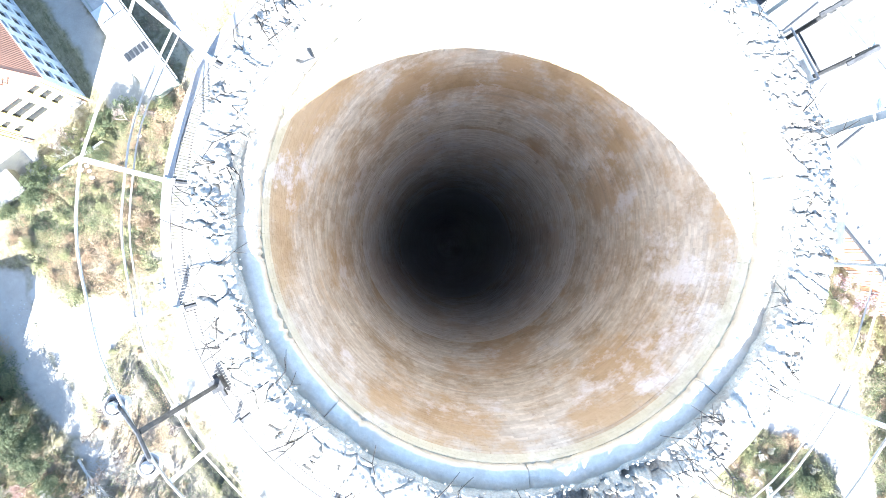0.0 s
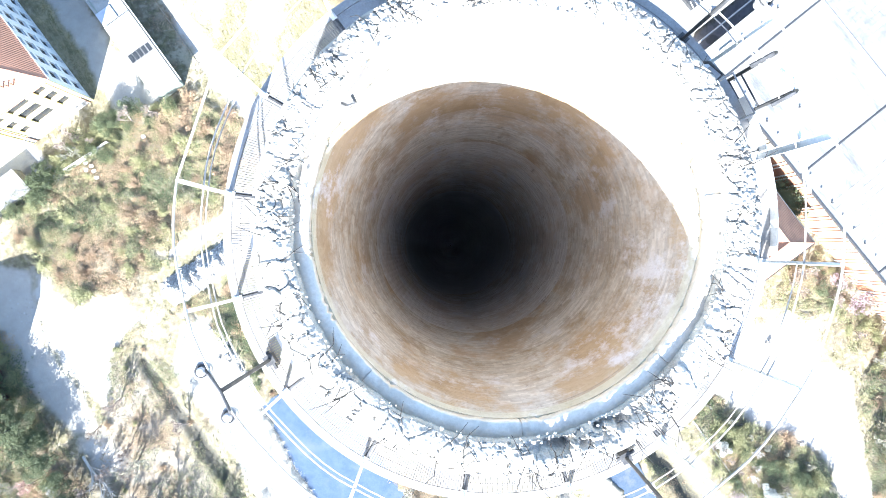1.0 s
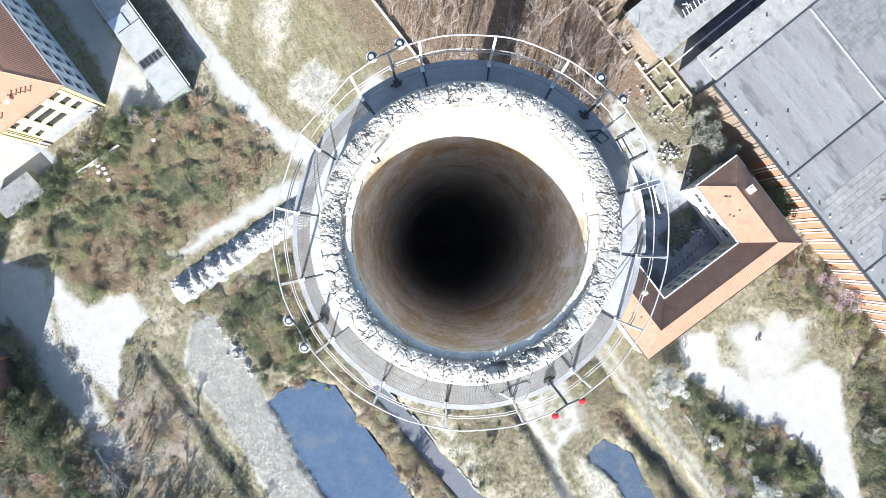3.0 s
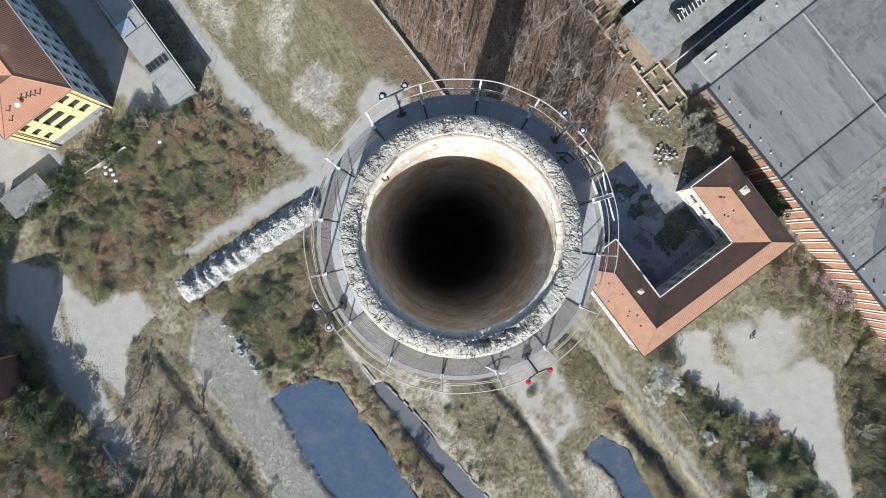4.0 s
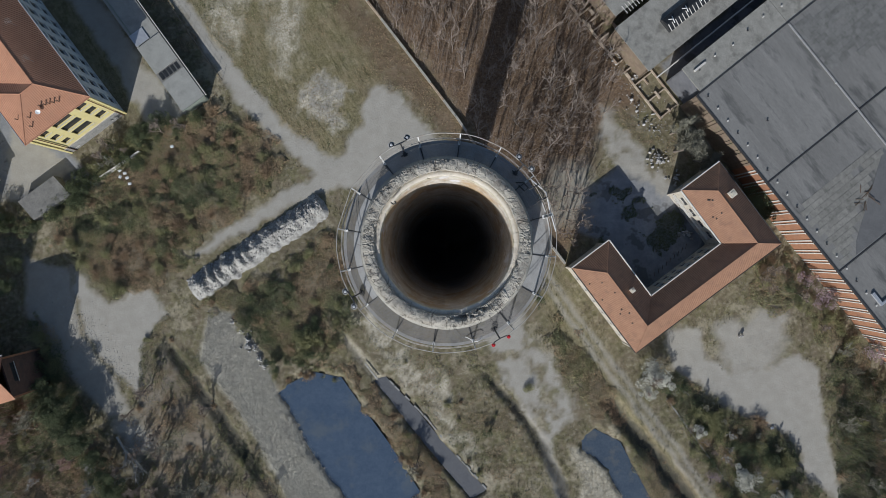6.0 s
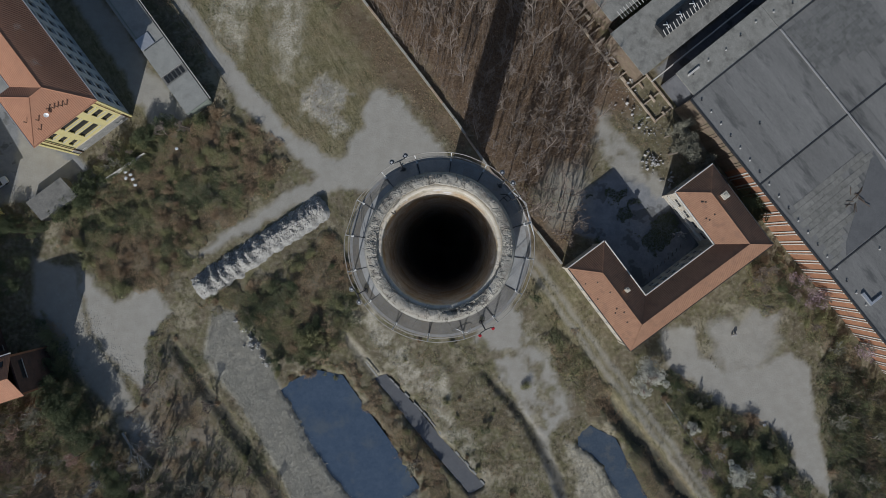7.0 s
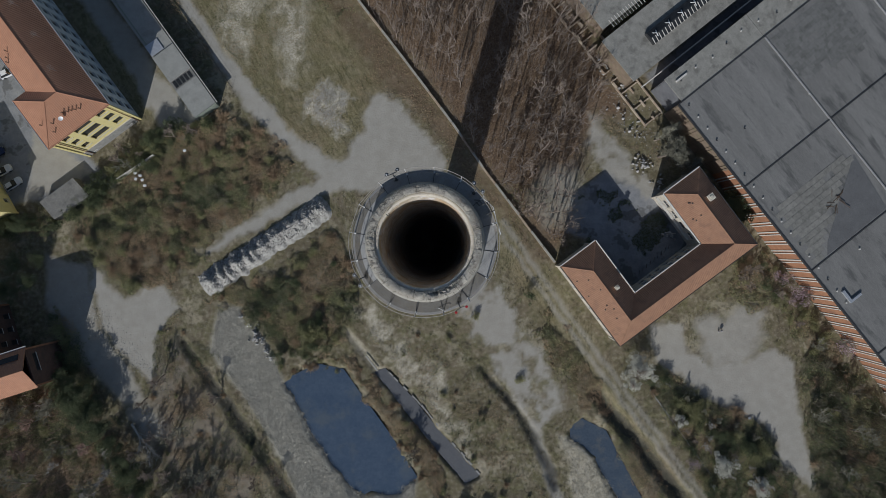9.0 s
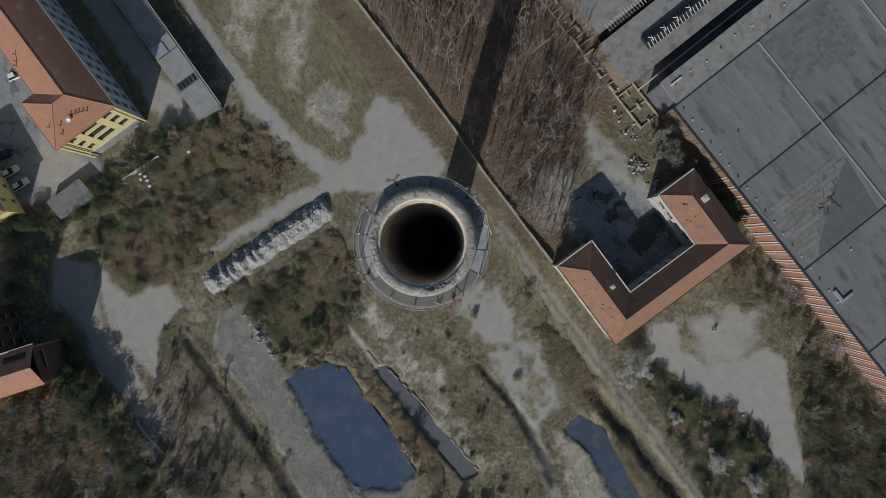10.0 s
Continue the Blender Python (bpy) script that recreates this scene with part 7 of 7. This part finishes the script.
# Timber props leaning in the courtyard, and the green of the inner yard.
for k in range(9):
    bm = bmesh.new()
    tube(bm, [(46 + k * 0.85, -6.2 + k * 0.75, 0), (45.3 + k * 0.85, -5.2 + k * 0.75, 2.4)], 0.05, 5)
    solid("timber_prop", bm, wood_twig, "thin timber prop leaning in the shaded courtyard", "timber", "timber props")


# ---- parked cars ----
car_white = surface("white car paint", (0.7, 0.7, 0.7), (0.8, 0.8, 0.8), 2.0, 0.5, 0.3, 0)
car_blue = surface("dark blue car paint", (0.02, 0.025, 0.06), (0.03, 0.04, 0.09), 2.0, 0.5, 0.25, 0)
tyre_rubber = surface("tyre rubber", (0.02, 0.02, 0.02), (0.04, 0.04, 0.04), 0.3, 0.02, 0.9, 0.2)


def car(x, y, spin, paint, label):
    ob = thing("car", label, "car", pose(x, y, 0, 0, 0, spin), "cars in the parking yard")
    bm = bmesh.new()
    low = [(-2.1, -0.84), (-1.6, -0.87), (1.5, -0.87), (2.05, -0.72), (2.15, 0), (2.05, 0.72), (1.5, 0.87), (-1.6, 0.87), (-2.1, 0.84)]
    slab(bm, [(p, q, 0.25) for p, q in low], [(p * 0.99, q * 0.97, 0.82) for p, q in low])
    top = [(-1.95, -0.74), (0.75, -0.74), (0.75, 0.74), (-1.95, 0.74)]
    roof = [(-1.5, -0.6), (0.05, -0.6), (0.05, 0.6), (-1.5, 0.6)]
    slab(bm, [(p, q, 0.8) for p, q in roof], [(p, q, 1.45) for p, q in roof])
    bmesh.ops.bevel(bm, geom=list(bm.edges), offset=0.06, segments=2, affect="EDGES")
    part("body", bm, paint, ob)
    bm = bmesh.new()
    slab(bm, [(p, q, 0.815) for p, q in top], [(p * 0.98 if p < 0 else p, q, 1.4) for p, q in [(-1.6, -0.61), (0.1, -0.61), (0.1, 0.61), (-1.6, 0.61)]])
    part("glazing", bm, glass_dark, ob)
    for p in (-1.35, 1.35):
        for q in (-0.8, 0.8):
            bm = bmesh.new()
            tube(bm, [(p, q - 0.1, 0.31), (p, q + 0.1, 0.31)], 0.31, 14)
            part("wheel", bm, tyre_rubber, ob)
    for q in (-0.6, 0.6):
        bm = bmesh.new()
        box(bm, 2.03, 2.1, q - 0.16, q + 0.16, 0.55, 0.7)
        part("headlight", bm, lamp_grey, ob)
    return ob


car(-101.6, 17.4, 29, car_white, "white hatchback parked in the shaded yard")
car(-99.2, 14.4, 32, car_white, "white hatchback parked in the shaded yard")
car(-103.2, 21.4, 28, car_blue, "dark blue car parked in the shaded yard")
car(-100.4, 40.2, 25, car_white, "white car parked beside the yellow house")


# Small rubble on the mound, beside the shaded lane, and hummocks at the end of the reeds.
g = np.random.default_rng(5)
ico = np.array([(1, 0, 0), (0, 1, 0), (-1, 0, 0), (0, -1, 0), (0, 0, 1), (0, 0, -1)], float)
ico_faces = np.array([(0, 1, 4), (1, 2, 4), (2, 3, 4), (3, 0, 4), (1, 0, 5), (2, 1, 5), (3, 2, 5), (0, 3, 5)])
stone_mat = surface("small rubble", (0.2, 0.19, 0.17), (0.58, 0.56, 0.52), 0.5, 0.1, 0.95, 0, vary=0.4, island=True)


def strewn(sx, sy, sz, label, most=0.26):
    """Many small angular stones at the given places."""
    n = len(sx)
    shape = ico[None] * g.uniform(0.06, most, (n, 1, 3))
    turn = g.uniform(0, 2 * np.pi, n)
    ct, st = np.cos(turn)[:, None], np.sin(turn)[:, None]
    verts = np.stack([shape[..., 0] * ct - shape[..., 1] * st + sx[:, None], shape[..., 0] * st + shape[..., 1] * ct + sy[:, None], shape[..., 2] + sz[:, None]], -1).reshape(-1, 3)
    faces = (ico_faces[None] + np.arange(n)[:, None, None] * 6).reshape(-1, 3)
    return solid("small_rubble", quick_mesh("small_rubble", verts, faces), stone_mat, label, "rubble", kind="stuff")


sx, sy = g.uniform(-58, -25, 12000), g.uniform(-12.5, 13, 12000)
keep = inside_by(sx, sy, HEAP) > 0.15
sx, sy = sx[keep], sy[keep]
strewn(sx, sy, hz[((sy + 13) / 0.2).astype(int), ((sx + 59) / 0.2).astype(int)] + 0.03, "small broken stones strewn over the rubble mound")
t = g.uniform(0, 1, 700)
sx, sy = -84 + 20.7 * t + g.normal(0, 1.7, 700), -11.5 - 24.8 * t + g.normal(0, 1.7, 700)
strewn(sx, sy, ground_height(sx.reshape(1, -1), sy.reshape(1, -1)).ravel() - 0.01, "pale stones strewn along the shaded lane", 0.15)
t = g.uniform(0, 1, 260)
sx, sy = 36 + 14 * t + g.normal(0, 1.8, 260), 45 - 19 * t + g.normal(0, 1.8, 260)
strewn(sx - 1.5, sy - 1.5, ground_height(sx.reshape(1, -1), sy.reshape(1, -1)).ravel() + 0.04, "broken bricks strewn beside the ruined foundations", 0.2)
for k, (x, y, s) in enumerate(((-46.0, -16.2, 1.0), (-44.2, -18.0, 1.3), (-43.0, -20.2, 1.2), (-41.4, -21.6, 1.4), (-40.6, -24.0, 1.1), (-39.4, -25.6, 0.9))):
    debris_pile("debris_pile", x, y, 1.1 * s, 14, 30 + k, "pale concrete lumps at the end of the reeds")
